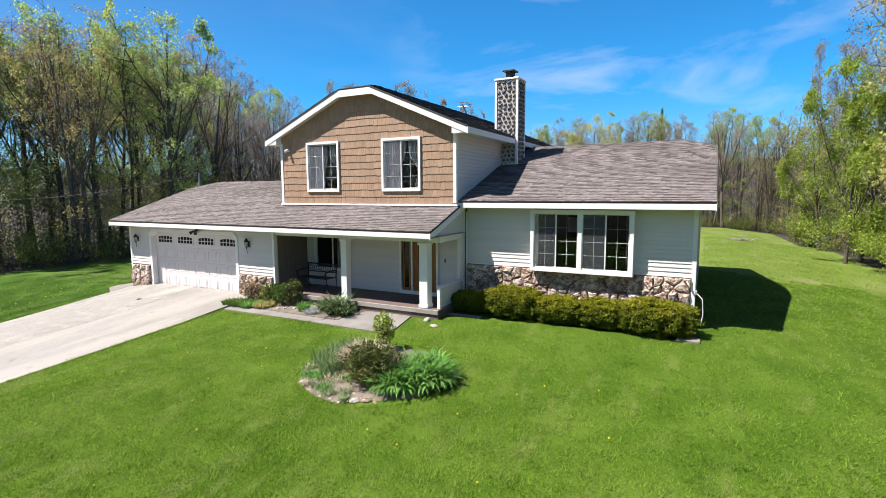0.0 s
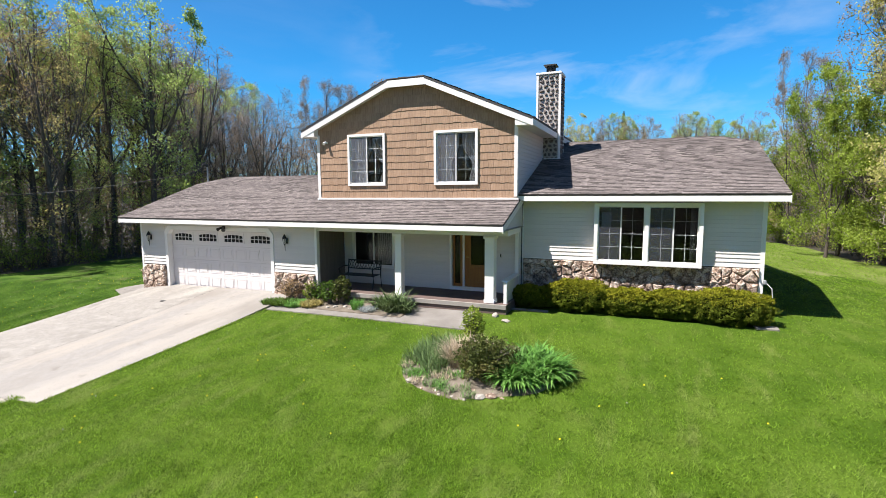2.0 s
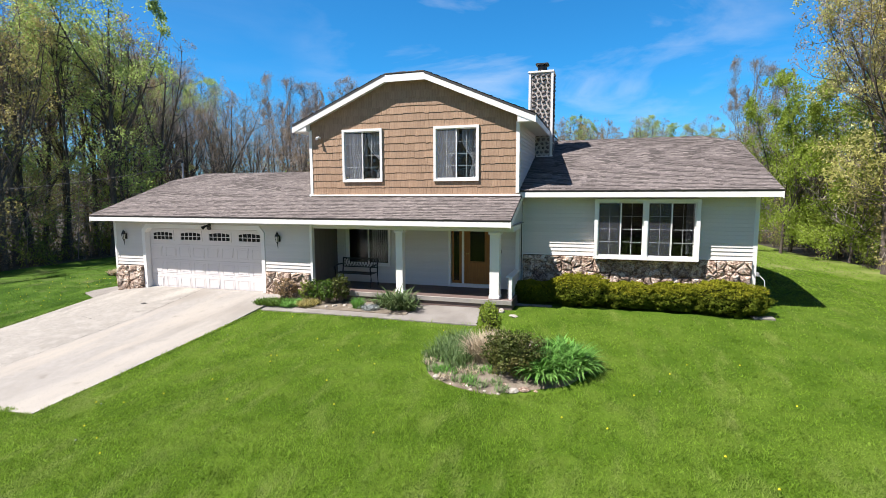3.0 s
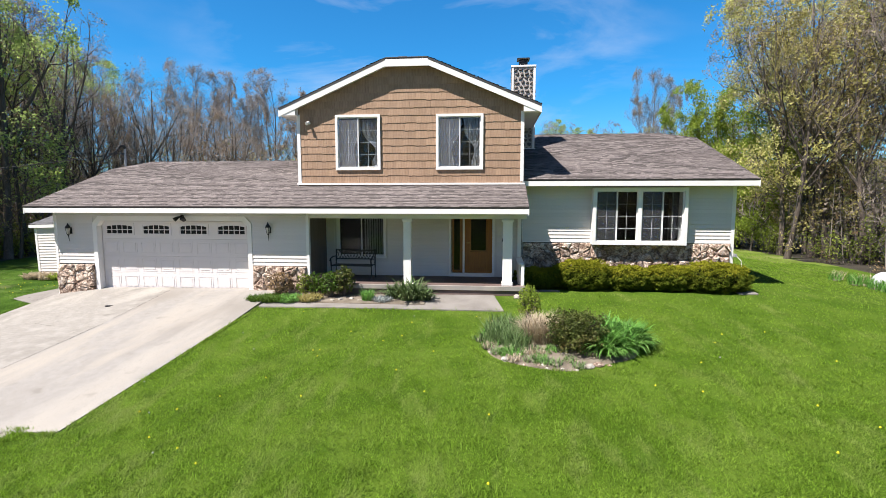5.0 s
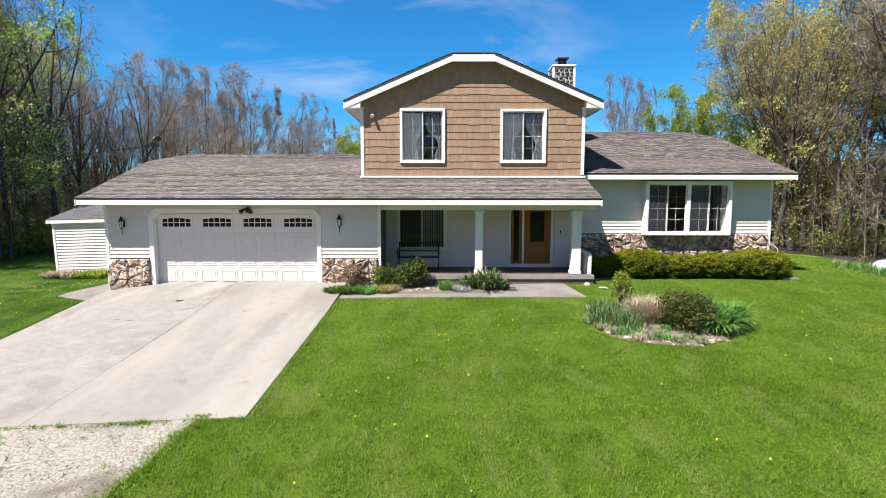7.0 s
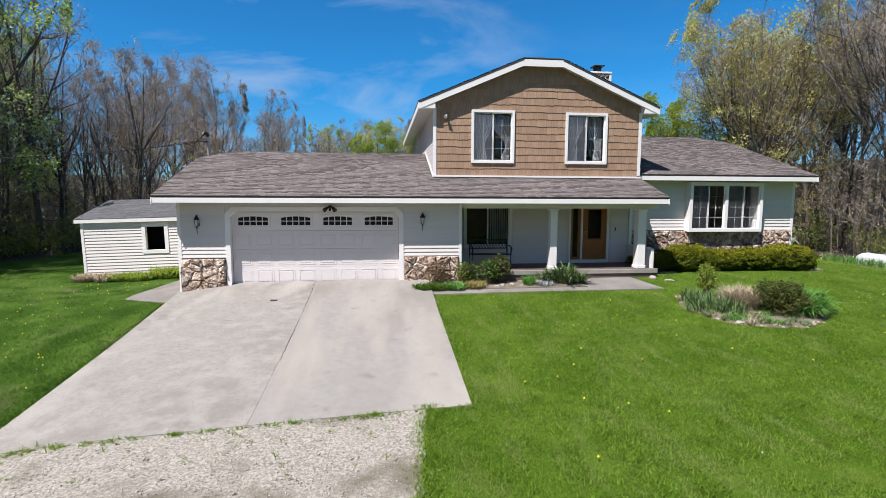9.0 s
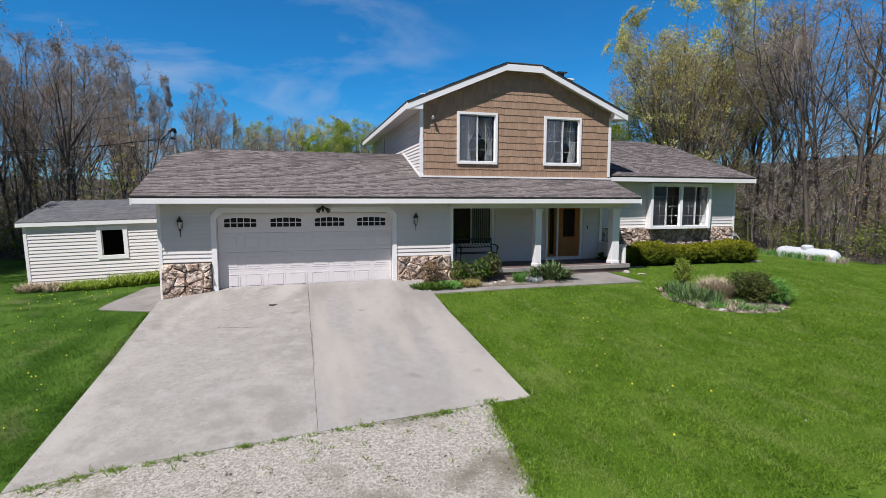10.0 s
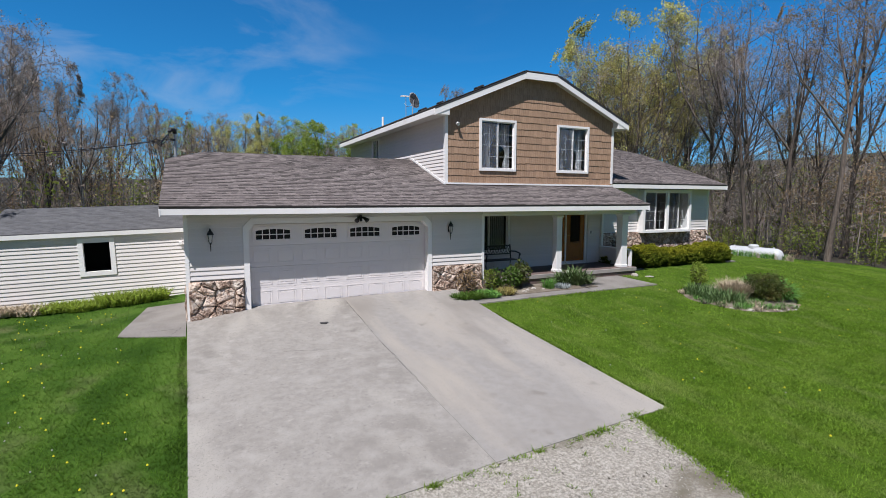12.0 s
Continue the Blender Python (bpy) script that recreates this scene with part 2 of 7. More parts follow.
BLIND = material("blind_slat_cloth", [(0.42, 0.4116, 0.3948), (0.504, 0.4956, 0.4788)], 0.8, 6, 60, 0.05)
BLACK_IRON = material("black_iron", [(0.01008, 0.01008, 0.01008), (0.0252, 0.0252, 0.0252)], 0.45, 12, 60, 0.1, metal=0.3)
GREY_METAL = material("grey_metal", [(0.30, 0.305, 0.315), (0.38, 0.385, 0.395)], 0.5, 5, 60, 0.05, metal=0.3)
TANK_WHITE = material("tank_white_paint", [(0.42, 0.43, 0.44), (0.49, 0.50, 0.51)], 0.45, 2, 50, 0.05, spots=[((0.30, 0.28, 0.255), 2.5, 0.58, 0.80)])
BRASS = material("brass", [(0.378, 0.252, 0.0672), (0.504, 0.3528, 0.1176)], 0.3, 8, 50, 0.02, metal=1.0)
BARK = material("bark_grey_brown", [(0.046, 0.035, 0.027), (0.082, 0.065, 0.052), (0.150, 0.122, 0.101)], 0.95, 5, 30, 0.7, spread=0.3, stretch=(3, 3, 0.6), bump_at=0.03)
TWIG = material("twig_bark", [(0.165, 0.136, 0.116), (0.25, 0.212, 0.186), (0.345, 0.298, 0.265)], 0.9, 0.5, 6, 0, spread=0.25)
BARK_PALE = material("dead_bark_pale", [(0.1848, 0.168, 0.1428), (0.2688, 0.2436, 0.2184)], 0.95, 5, 30, 0.6, stretch=(3, 3, 0.6))
HEDGE_LEAF = material("yew_needle", [(0.048, 0.072, 0.008), (0.092, 0.120, 0.012), (0.150, 0.172, 0.020)], 0.9, 2.5, 20, 0, island=0.35, leaf=0.25, spec=0.05)
HEDGE_TIP = material("yew_new_tips", [(0.115, 0.135, 0.009), (0.205, 0.212, 0.016), (0.325, 0.305, 0.030)], 0.9, 3.5, 20, 0, island=0.35, leaf=0.3, spec=0.05)
# near-black core colour: the shade inside the yews is painted in
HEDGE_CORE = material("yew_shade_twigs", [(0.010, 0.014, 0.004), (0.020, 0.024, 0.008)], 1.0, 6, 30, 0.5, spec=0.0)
SOIL = material("bed_soil", [(0.084, 0.0672, 0.0462), (0.1596, 0.1302, 0.0966), (0.2268, 0.1974, 0.1554)], 0.95, 3, 40, 0.7, bump_at=0.03)
STRAW = material("dry_grass_straw", [(0.37, 0.30, 0.205), (0.50, 0.42, 0.30)], 0.85, 6, 40, 0, island=0.3, leaf=0.25)

GLASS = glass_material("window_glass", (0.62, 0.66, 0.68))
TINT = glass_material("obscure_glass", (0.10, 0.09, 0.07), 0.15)
LANTERN_GLASS = material("frosted_lantern_glass", [(0.42, 0.40, 0.36), (0.50, 0.48, 0.44)], 0.15, 6, 40, 0.0)
# black for sheets that stand in for unlit insides
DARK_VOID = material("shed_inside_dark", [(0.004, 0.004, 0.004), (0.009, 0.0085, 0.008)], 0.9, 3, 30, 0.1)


def screen_material(name, colour, cover):
    """A fine woven insect screen: threads and the gaps between them."""
    m = material(name, [tuple(c * 0.9 for c in colour), colour], 0.5, 3, 80, 0, metal=0.5)
    n, l = m.node_tree.nodes, m.node_tree.links
    gap, mix = n.new("ShaderNodeBsdfTransparent"), n.new("ShaderNodeMixShader")
    mix.inputs[0].default_value = cover
    l.new(gap.outputs[0], mix.inputs[1])
    l.new(n["Principled BSDF"].outputs[0], mix.inputs[2])
    l.new(mix.outputs[0], n["Material Output"].inputs[0])
    return m


SCREEN = screen_material("insect_screen_mesh", (0.30, 0.31, 0.35), 0.11)
# paler, denser copy for the upper windows: sun glare put in the mesh
SCREEN_GLARE = screen_material("bright_screen_mesh", (0.40, 0.41, 0.45), 0.15)


def leafy(name, dark, mid, light, leaf=0.45, island=0.35):
    return material(name, [dark, mid, light], 0.6, 0.4, 5, 0, island=island, leaf=leaf, spec=0.25)


LEAF_SPRING = leafy("leaf_spring_green", (0.25, 0.34, 0.085), (0.37, 0.46, 0.13), (0.49, 0.575, 0.20), 0.55)
LEAF_OAK = leafy("leaf_oak_yellow", (0.38, 0.36, 0.105), (0.51, 0.485, 0.165), (0.64, 0.61, 0.25), 0.55)
LEAF_ROSE = leafy("rose_leaf", (0.045, 0.092, 0.012), (0.078, 0.145, 0.018), (0.125, 0.205, 0.032), 0.35)
LEAF_OLIVE = leafy("leaf_olive_bud", (0.26, 0.222, 0.070), (0.36, 0.310, 0.110), (0.47, 0.41, 0.17), 0.5)
LEAF_RUST = leafy("bud_rust_brown", (0.21, 0.135, 0.07), (0.30, 0.21, 0.115), (0.39, 0.29, 0.175), 0.5)
LEAF_GREY = leafy("bud_grey_tan", (0.225, 0.182, 0.140), (0.305, 0.252, 0.200), (0.385, 0.330, 0.270))
LEAF_BRIGHT = leafy("leaf_bright_green", (0.175, 0.235, 0.030), (0.265, 0.345, 0.048), (0.365, 0.45, 0.080), 0.55)
LEAF_BRUSH = leafy("leaf_brush_green", (0.13, 0.17, 0.028), (0.21, 0.26, 0.045), (0.30, 0.34, 0.08), 0.5)
LEAF_LILY = leafy("daylily_leaf", (0.080, 0.205, 0.034), (0.140, 0.305, 0.058), (0.23, 0.415, 0.105), 0.4)
LEAF_YUCCA = leafy("yucca_leaf", (0.055, 0.092, 0.028), (0.092, 0.14, 0.048), (0.155, 0.205, 0.082), 0.2)
LEAF_BARBERRY = leafy("barberry_leaf", (0.045, 0.070, 0.014), (0.085, 0.105, 0.022), (0.165, 0.120, 0.045), 0.3)
# white grilles greyed: the dimming by the reflecting pane is put in their colour
GRILLE = material("window_grille_paint", [(0.52, 0.52, 0.51), (0.58, 0.58, 0.57)], 0.5, 2, 60, 0.0)
LEAF_IRIS = leafy("iris_leaf", (0.10, 0.165, 0.055), (0.155, 0.235, 0.085), (0.23, 0.31, 0.13), 0.35)


# ---- mesh helpers ----


def box(bm, x0, x1, y0, y1, z0, z1, bevel=0.0):
    made = bmesh.ops.create_cube(bm, size=1.0, matrix=Matrix.Translation(((x0 + x1) / 2, (y0 + y1) / 2, (z0 + z1) / 2)) @ Matrix.Diagonal((x1 - x0, y1 - y0, z1 - z0, 1)))
    if bevel:
        edges = list({e for v in made["verts"] for e in v.link_edges})
        bmesh.ops.bevel(bm, geom=edges, offset=bevel, segments=1, affect="EDGES")
    return bm


def block(*args, bevel=0.0):
    return box(bmesh.new(), *args, bevel=bevel)


def prism(bm, points, shift):
    """A closed solid from a flat outline pushed along shift."""
    a = [bm.verts.new(p) for p in points]
    b = [bm.verts.new(Vector(p) + Vector(shift)) for p in points]
    bm.faces.new(a)
    bm.faces.new(b[::-1])
    for i in range(len(a)):
        j = (i + 1) % len(a)
        bm.faces.new((a[j], a[i], b[i], b[j]))
    bmesh.ops.recalc_face_normals(bm, faces=bm.faces)
    return bm


def tube(bm, points, radii, sides=6, cap=True):
    rings = []
    for i, p in enumerate(points):
        p = Vector(p)
        ahead = (Vector(points[min(i + 1, len(points) - 1)]) - Vector(points[max(i - 1, 0)]))
        q = ahead.to_track_quat("Z", "Y")
        r = radii[i] if isinstance(radii, (list, tuple)) else radii
        rings.append([bm.verts.new(p + q @ Vector((r * math.cos(2 * math.pi * k / sides), r * math.sin(2 * math.pi * k / sides), 0))) for k in range(sides)])
    for a, b in zip(rings, rings[1:]):
        for k in range(sides):
            bm.faces.new((a[k], a[(k + 1) % sides], b[(k + 1) % sides], b[k]))
    if cap:
        bm.faces.new(rings[0][::-1])
        bm.faces.new(rings[-1])
    return bm


def mesh_of(name, bm, mat, smooth=False):
    me = bpy.data.meshes.new(name)
    bm.to_mesh(me)
    bm.free()
    me.materials.append(mat)
    if smooth:
        for p in me.polygons:
            p.use_smooth = True
    return me


def part(name, bm, mat, parent=None, label="", smooth=False):
    ob = new(name, bm if isinstance(bm, bpy.types.Mesh) else mesh_of(name, bm, mat, smooth))
    ob.parent = parent
    return tagged(ob, label)


def raw_mesh(name, verts, faces, mat, smooth=False):
    """A mesh from arrays; all faces have the same number of corners."""
    me = bpy.data.meshes.new(name)
    verts, faces = np.asarray(verts, np.float32), np.asarray(faces, np.int32)
    k = faces.shape[1]
    me.vertices.add(len(verts))
    me.vertices.foreach_set("co", verts.ravel())
    me.loops.add(faces.size)
    me.loops.foreach_set("vertex_index", faces.ravel())
    me.polygons.add(len(faces))
    me.polygons.foreach_set("loop_start", np.arange(0, faces.size, k, dtype=np.int32))
    if smooth:
        me.polygons.foreach_set("use_smooth", np.ones(len(faces), bool))
    me.update(calc_edges=True)
    me.materials.append(mat)
    return me


def thing(name, label, category, group="", at=(0, 0, 0), kind=""):
    ob = new(name)
    ob.location = at
    ob.empty_display_size = 0.2
    return tagged(ob, label, category, group, kind)


def setting(name, bm, mat, label="", category="", smooth=False):
    ob = new(name, bm if isinstance(bm, bpy.types.Mesh) else mesh_of(name, bm, mat, smooth))
    return tagged(ob, label, category, "", "structure")


# ---- ground ----
def lift(x, y):
    """Height of the lawn."""
    z = 0.012 * (min(max(x, -30), 14) - 8)
    if x < 0:
        z += 0.06 * max(x, -4)
    if y < 0:
        z += 0.066 * max(y, -10) + 0.02 * (min(y, -10) + 10)
    if x < 7.5:
        z -= (0.10 * min(1.0, (7.5 - x) / 1.75) + 0.022 * max(0.0, 5.75 - max(x, -4))) * min(1.2, max(0.0, -y) / 7.6)
    if y > 14:
        z -= 0.026 * (min(y, 66) - 14) * min(1.0, max(0.0, (x - 6) / 10))
    if x > 21.5:
        z -= 0.12 * min(x - 21.5, 5) + 0.03 * max(0.0, min(x - 26.5, 40))
    z += 0.05 * noise.noise((x * 0.12, y * 0.12, 3.0)) * min(1.0, max(0.0, max(-y - 1.5, y - 13, x - 21, -x - 8)) / 3)
    deep = woods(x, y) - 24
    if deep > 0:
        z += (14.5 if x > 24 else 8.5 + 6.0 * max(0.0, min(1.0, (x - 4) / 20))) * min(1.0, deep / 45) ** 1.3
    return z


def woods(x, y):
    """How deep in the woods a place lies; positive inside."""
    wob = 1.3 * noise.noise((x * 0.11, y * 0.11, 8.0))
    right = x - (28.5 if y < 14 else 28.5 - 0.06 * (y - 14))
    left = -12.2 - x if y < 13 else min(y - 14.5, 1.5 - x)
    left = max(left, -12.2 - x)
    rear = y - 62
    front = -y - 35
    return max(right, left, rear, front) + wob


xs = sorted(set([-900, -400, -200, -120, -90] + [-70 + 2.0 * i for i in range(18)] + [-34 + 0.75 * i for i in range(94)] + [36.5 + 2.0 * i for i in range(20)] + [90, 130, 200, 400, 900]))
ys = sorted(set([-900, -400, -200, -120, -80, -55, -40, -30] + [-24 + 0.75 * i for i in range(66)] + [26 + 2.0 * i for i in range(30)] + [90, 110, 150, 250, 500, 900]))
gv = [(x, y, lift(x, y)) for y in ys for x in xs]
gf = [(j * len(xs) + i, j * len(xs) + i + 1, (j + 1) * len(xs) + i + 1, (j + 1) * len(xs) + i) for j in range(len(ys) - 1) for i in range(len(xs) - 1)]
ground_mesh = raw_mesh("ground", gv, gf, GRASS_GROUND, True)
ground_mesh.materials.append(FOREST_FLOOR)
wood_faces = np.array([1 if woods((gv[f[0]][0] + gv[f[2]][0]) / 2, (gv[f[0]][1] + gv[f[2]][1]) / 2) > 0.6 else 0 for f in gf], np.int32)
ground_mesh.materials.append(WEST_GROUND)
ground_mesh.materials.append(MEADOW)
for k, f in enumerate(gf):
    if not wood_faces[k] and gv[f[1]][0] < -0.9 and gv[f[0]][1] < 14:
        wood_faces[k] = 2
    elif not wood_faces[k] and gv[f[0]][1] + 2.0 * noise.noise((gv[f[0]][0] * 0.3, 5, 1)) > 12:
        wood_faces[k] = 3
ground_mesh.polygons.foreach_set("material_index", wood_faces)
setting("ground", ground_mesh, None, "mown green lawn running into leaf litter under the woods", "ground")


def sheet(points_fn, nu, nv, over, thick=0.10):
    """A slab draped over the lawn: points_fn maps (u, v) in 0..1 to x, y."""
    bm = bmesh.new()
    top = [[None] * (nv + 1) for _ in range(nu + 1)]
    for i in range(nu + 1):
        for j in range(nv + 1):
            x, y = points_fn(i / nu, j / nv)
            top[i][j] = bm.verts.new((x, y, lift(x, y) + over))
    for i in range(nu):
        for j in range(nv):
            bm.faces.new((top[i][j], top[i + 1][j], top[i + 1][j + 1], top[i][j + 1]))
    border = [e for e in bm.edges if len(e.link_faces) == 1]
    out = bmesh.ops.extrude_edge_only(bm, edges=border)
    for v in out["geom"]:
        if isinstance(v, bmesh.types.BMVert):
            v.co.z -= thick
    bmesh.ops.recalc_face_normals(bm, faces=bm.faces)
    return bm


def drive_z(x, y):
    return lift(x, y) + 0.015 + (0.12 * max(0.0, 1 + y / 3.0) if y > -3 else 0.0) * (1.0 if x > 0 else max(0.0, 1 + x / 2.0))


def front_edge(x):
    """The drive's front edge."""
    return -7.78 - 0.026 * (5.7 - x)


def drive_slab(x0f, x1f, x0, x1):
    def at(u, v):
        x = (x0f + (x1f - x0f) * u) * (1 - v) + (x0 + (x1 - x0) * u) * v
        y = front_edge(x)
        return x, y + (-0.02 - y) * v

    bm = sheet(at, 6, 24, 0.035)
    for v in bm.verts:
        low = v.co.z - lift(v.co.x, v.co.y) < 0
        v.co.z = drive_z(v.co.x, v.co.y) - (0.1 if low else 0)
    return bm


driveway = thing("driveway", "pale concrete driveway slabs in front of the garage", "driveway", kind="structure")
part("slab", drive_slab(-1.25, 2.399, -1.38, 2.399), CONCRETE, driveway, "stained pale concrete slab with rough patches")
part("slab", drive_slab(2.404, 5.68, 2.404, 5.72), CONCRETE_WARM, driveway, "smooth warm-grey concrete slab")
part("side_slab", sheet(lambda u, v: (-2.75 + 1.36 * u + 0.35 * v * (1 - u), -0.38 - 0.70 * u + (2.83 + 0.70 * u) * v), 4, 8, 0.02), CONCRETE_OLD, driveway, "cracked concrete side walk slab")

# cracked joint between the slabs, and a crack across the side slab
crack_rand = random.Random(8)
for xa, ya, xb, yb, name_z in ((2.40, -0.25, 2.40, -2.6, drive_z), (2.40, -2.9, 2.42, -5.6, drive_z), (-2.35, -0.35, -1.42, -0.55, lift), (-1.75, -0.98, -1.42, -0.30, lift), (0.35, -2.9, 1.3, -3.15, drive_z)):
    cv, cf = [], []
    steps = 26
    for k in range(steps + 1):
        u = k / steps
        x = xa + (xb - xa) * u + crack_rand.gauss(0, 0.006)
        y = ya + (yb - ya) * u + crack_rand.gauss(0, 0.006)
        w = crack_rand.uniform(0.001, 0.007) * math.sin(math.pi * min(0.95, 0.05 + u)) ** 0.4
        z = name_z(x, y) + (0.004 if name_z is drive_z else 0.024)
        o = Vector((yb - ya, xa - xb, 0)).normalized() * w
        cv += [(x - o.x, y - o.y, z), (x + o.x, y + o.y, z)]
        if k:
            cf.append((2 * k - 2, 2 * k - 1, 2 * k + 1, 2 * k))
    part("crack", raw_mesh("crack", cv, cf, CRACK), None, driveway)


def gravel_edge(y):
    """East edge of the gravel."""
    return 4.97 - 0.11 * min(2.4, max(0.0, -7.9 - y)) + 0.12 * noise.noise((y * 1.1, 4.0, 0)) + 0.09 * noise.noise((y * 4.0, 9.0, 0))


def gravel_xy(u, v):
    y = -38 + (38 - 7.8) * v
    right = gravel_edge(y) - 0.25 * max(0.0, -12 - y)
    left = -9 - 6 * (1 - v) + 7.2 * v ** 6
    x = left + (right - left) * u
    return x, -38 + (38 + front_edge(max(x, -1.3)) - 0.012) * v


gravel_bm = sheet(gravel_xy, 60, 160, 0.009, 0.10)
for v in gravel_bm.verts:
    if v.co.z > lift(v.co.x, v.co.y):
        v.co.z += 0.004 * min(1.0, max(0.0, (v.co.y + 8.8) / 0.9)) + 0.010 * noise.noise((v.co.x * 3, v.co.y * 3, 2))
setting("gravel_drive", gravel_bm, GRAVEL, "crushed pale limestone gravel drive", "gravel")
setting("garden_walk", sheet(lambda u, v: (5.74 + 6.6 * u - 0.25 * v * u, -1.52 - 0.22 * u + (0.40 + (1.1 if u > 0.72 else 0.0)) * v), 18, 4, 0.03), CONCRETE_OLD, "grey concrete garden walk to the porch", "walk")


# ---- house ----
house = thing("house", "two-storey house with grey-white siding, tan shake gable and brown shingle roofs", "house")
BOARD = 0.112
board_meshes = {}


def board_mesh(length, height=BOARD):
    """One lap-siding course, thick at its foot, running along x."""
    key = (round(length, 3), round(height, 3))
    if key not in board_meshes:
        bm = bmesh.new()
        prism(bm, [(0, 0, 0), (0, -0.024, 0), (0, -0.024, 0.010), (0, -0.004, height), (0, 0, height)], (length, 0, 0))
        board_meshes[key] = mesh_of("siding_board", bm, SIDING)
    return board_meshes[key]


def clad(wall, origin, turn, z0, z1, spans):
    """Courses of siding on a wall. spans(z) gives the stretches to cover along the wall's run."""
    m = Matrix.Translation(origin) @ Matrix.Rotation(turn, 4, "Z")
    z = z0
    while z < z1 - 0.015:
        h = min(BOARD, z1 - z)
        for a, b in spans(z + h / 2):
            if b - a > 0.03:
                ob = new("siding_board", board_mesh(b - a, h))
                ob.parent = wall
                ob.matrix_basis = m @ Matrix.Translation((a, 0, z))
        z += BOARD


def cut(spans, z, holes):
    """Takes holes (x0, x1, z0, z1) out of the stretches at the height z."""
    for x0, x1, h0, h1 in holes:
        if h0 <= z <= h1:
            nxt = []
            for a, b in spans:
                if x1 <= a or x0 >= b:
                    nxt.append((a, b))
                else:
                    nxt += [(a, x0)] * (x0 > a) + [(x1, b)] * (x1 < b)
            spans = nxt
    return spans


def wall_slab(name, x0, x1, y0, y1, z0, z1, holes=(), mat=None, parent=None, label=""):
    """A wall along x with openings through it."""
    bm = bmesh.new()
    cx = sorted({x0, x1, *[v for h in holes for v in h[:2]]})
    cz = sorted({z0, z1, *[min(max(v, z0), z1) for h in holes for v in h[2:]]})
    full = {(i, k) for i in range(len(cx) - 1) for k in range(len(cz) - 1)
            if not any(h[0] <= cx[i] and h[1] >= cx[i + 1] and h[2] <= cz[k] and h[3] >= cz[k + 1] for h in holes)}
    node = {}

    def at(i, k, y):
        if (i, k, y) not in node:
            node[i, k, y] = bm.verts.new((cx[i], y, cz[k]))
        return node[i, k, y]

    for i, k in full:
        bm.faces.new((at(i, k, y0), at(i + 1, k, y0), at(i + 1, k + 1, y0), at(i, k + 1, y0)))
        bm.faces.new((at(i, k + 1, y1), at(i + 1, k + 1, y1), at(i + 1, k, y1), at(i, k, y1)))
        for di, dk, p, q in ((-1, 0, (0, 0), (0, 1)), (1, 0, (1, 0), (1, 1)), (0, -1, (0, 0), (1, 0)), (0, 1, (0, 1), (1, 1))):
            if (i + di, k + dk) not in full:
                bm.faces.new((at(i + p[0], k + p[1], y0), at(i + q[0], k + q[1], y0), at(i + q[0], k + q[1], y1), at(i + p[0], k + p[1], y1)))
    bmesh.ops.recalc_face_normals(bm, faces=bm.faces)
    return part(name, bm, mat or INTERIOR, parent or house, label)


# plan of the house
GX0, GX1, GY = -1.33, 6.69, -0.15          # garage front wall
PY, PX1 = 1.45, 12.93                      # porch rear wall, porch end
UX0, UX1, UY, UYB = 6.0, 12.91, 1.05, 11.9  # upper storey
RX0, RX1, RY = 12.93, 19.30, 1.75          # living-room wing
GRIDGE_Y, GRIDGE_Z, GEAVE_Y, GEAVE_Z = 3.86, 4.14, -0.71, 2.55
RRIDGE_Y, RRIDGE_Z, REAVE_Y, REAVE_Z = 6.9, 5.33, 1.15, 3.34
UXM, UEAVE, URIDGE_Z, UEAVE_Z, URAKE, UBACK = 9.46, 3.96, 7.18, 5.50, 0.775, 12.2
DOOR = (0.05, 4.85, -0.2, 2.12)
W1, W2 = (7.21, 8.59, 3.65, 5.30), (10.32, 11.72, 3.65, 5.28)
PW = (7.05, 8.65, 0.88, 2.30)
ENTRY = (10.77, 12.10, 0.28, 2.36)
BAY = (15.08, 17.84, 1.37, 3.09)

# garage and porch walls
garage_wall = wall_slab("garage_wall", GX0, GX1, GY, GY + 0.16, -0.4, 2.40, [DOOR], SIDING, house, "grey-white lap siding wall round the garage door")
clad(garage_wall, (0, GY, 0), 0, 0.80, 2.37, lambda z: cut([(GX0 + 0.06, GX1 - 0.06)], z, [(DOOR[0] - 0.13, DOOR[1] + 0.13, -1, 2.26)]))
part("garage_side_wall", block(GX0, GX0 + 0.16, GY + 0.16, 7.9, -0.4, 2.6), SIDING, house)
part("garage_rear_wall", block(GX0, UX0, 7.74, 7.9, -0.4, 2.6), SIDING, house)
part("garage_inner_wall", block(GX1 - 0.14, GX1, GY + 0.16, PY, -0.3, 2.40), INNER_BROWN, house, "brown-grey panelled wall at the end of the porch")
part("garage_floor", block(GX0 + 0.16, GX1 - 0.14, GY + 0.17, 7.74, -0.3, -0.02), CONCRETE, house)
part("garage_partition", block(6.55, 6.69, PY + 0.16, 7.74, -0.3, 2.6), INTERIOR, house)
porch_wall = wall_slab("porch_wall", GX1, RX0, PY, PY + 0.16, -0.2, 2.42, [PW, (ENTRY[0], ENTRY[1], ENTRY[2], ENTRY[3])], SIDING, house, "shaded grey siding wall at the back of the porch")
clad(porch_wall, (0, PY, 0), 0, 0.30, 2.40, lambda z: cut([(GX1, RX0 - 0.02)], z, [(PW[0] - 0.09, PW[1] + 0.09, PW[2] - 0.09, 3), (ENTRY[0] - 0.08, ENTRY[1] + 0.08, 0, 3)]))
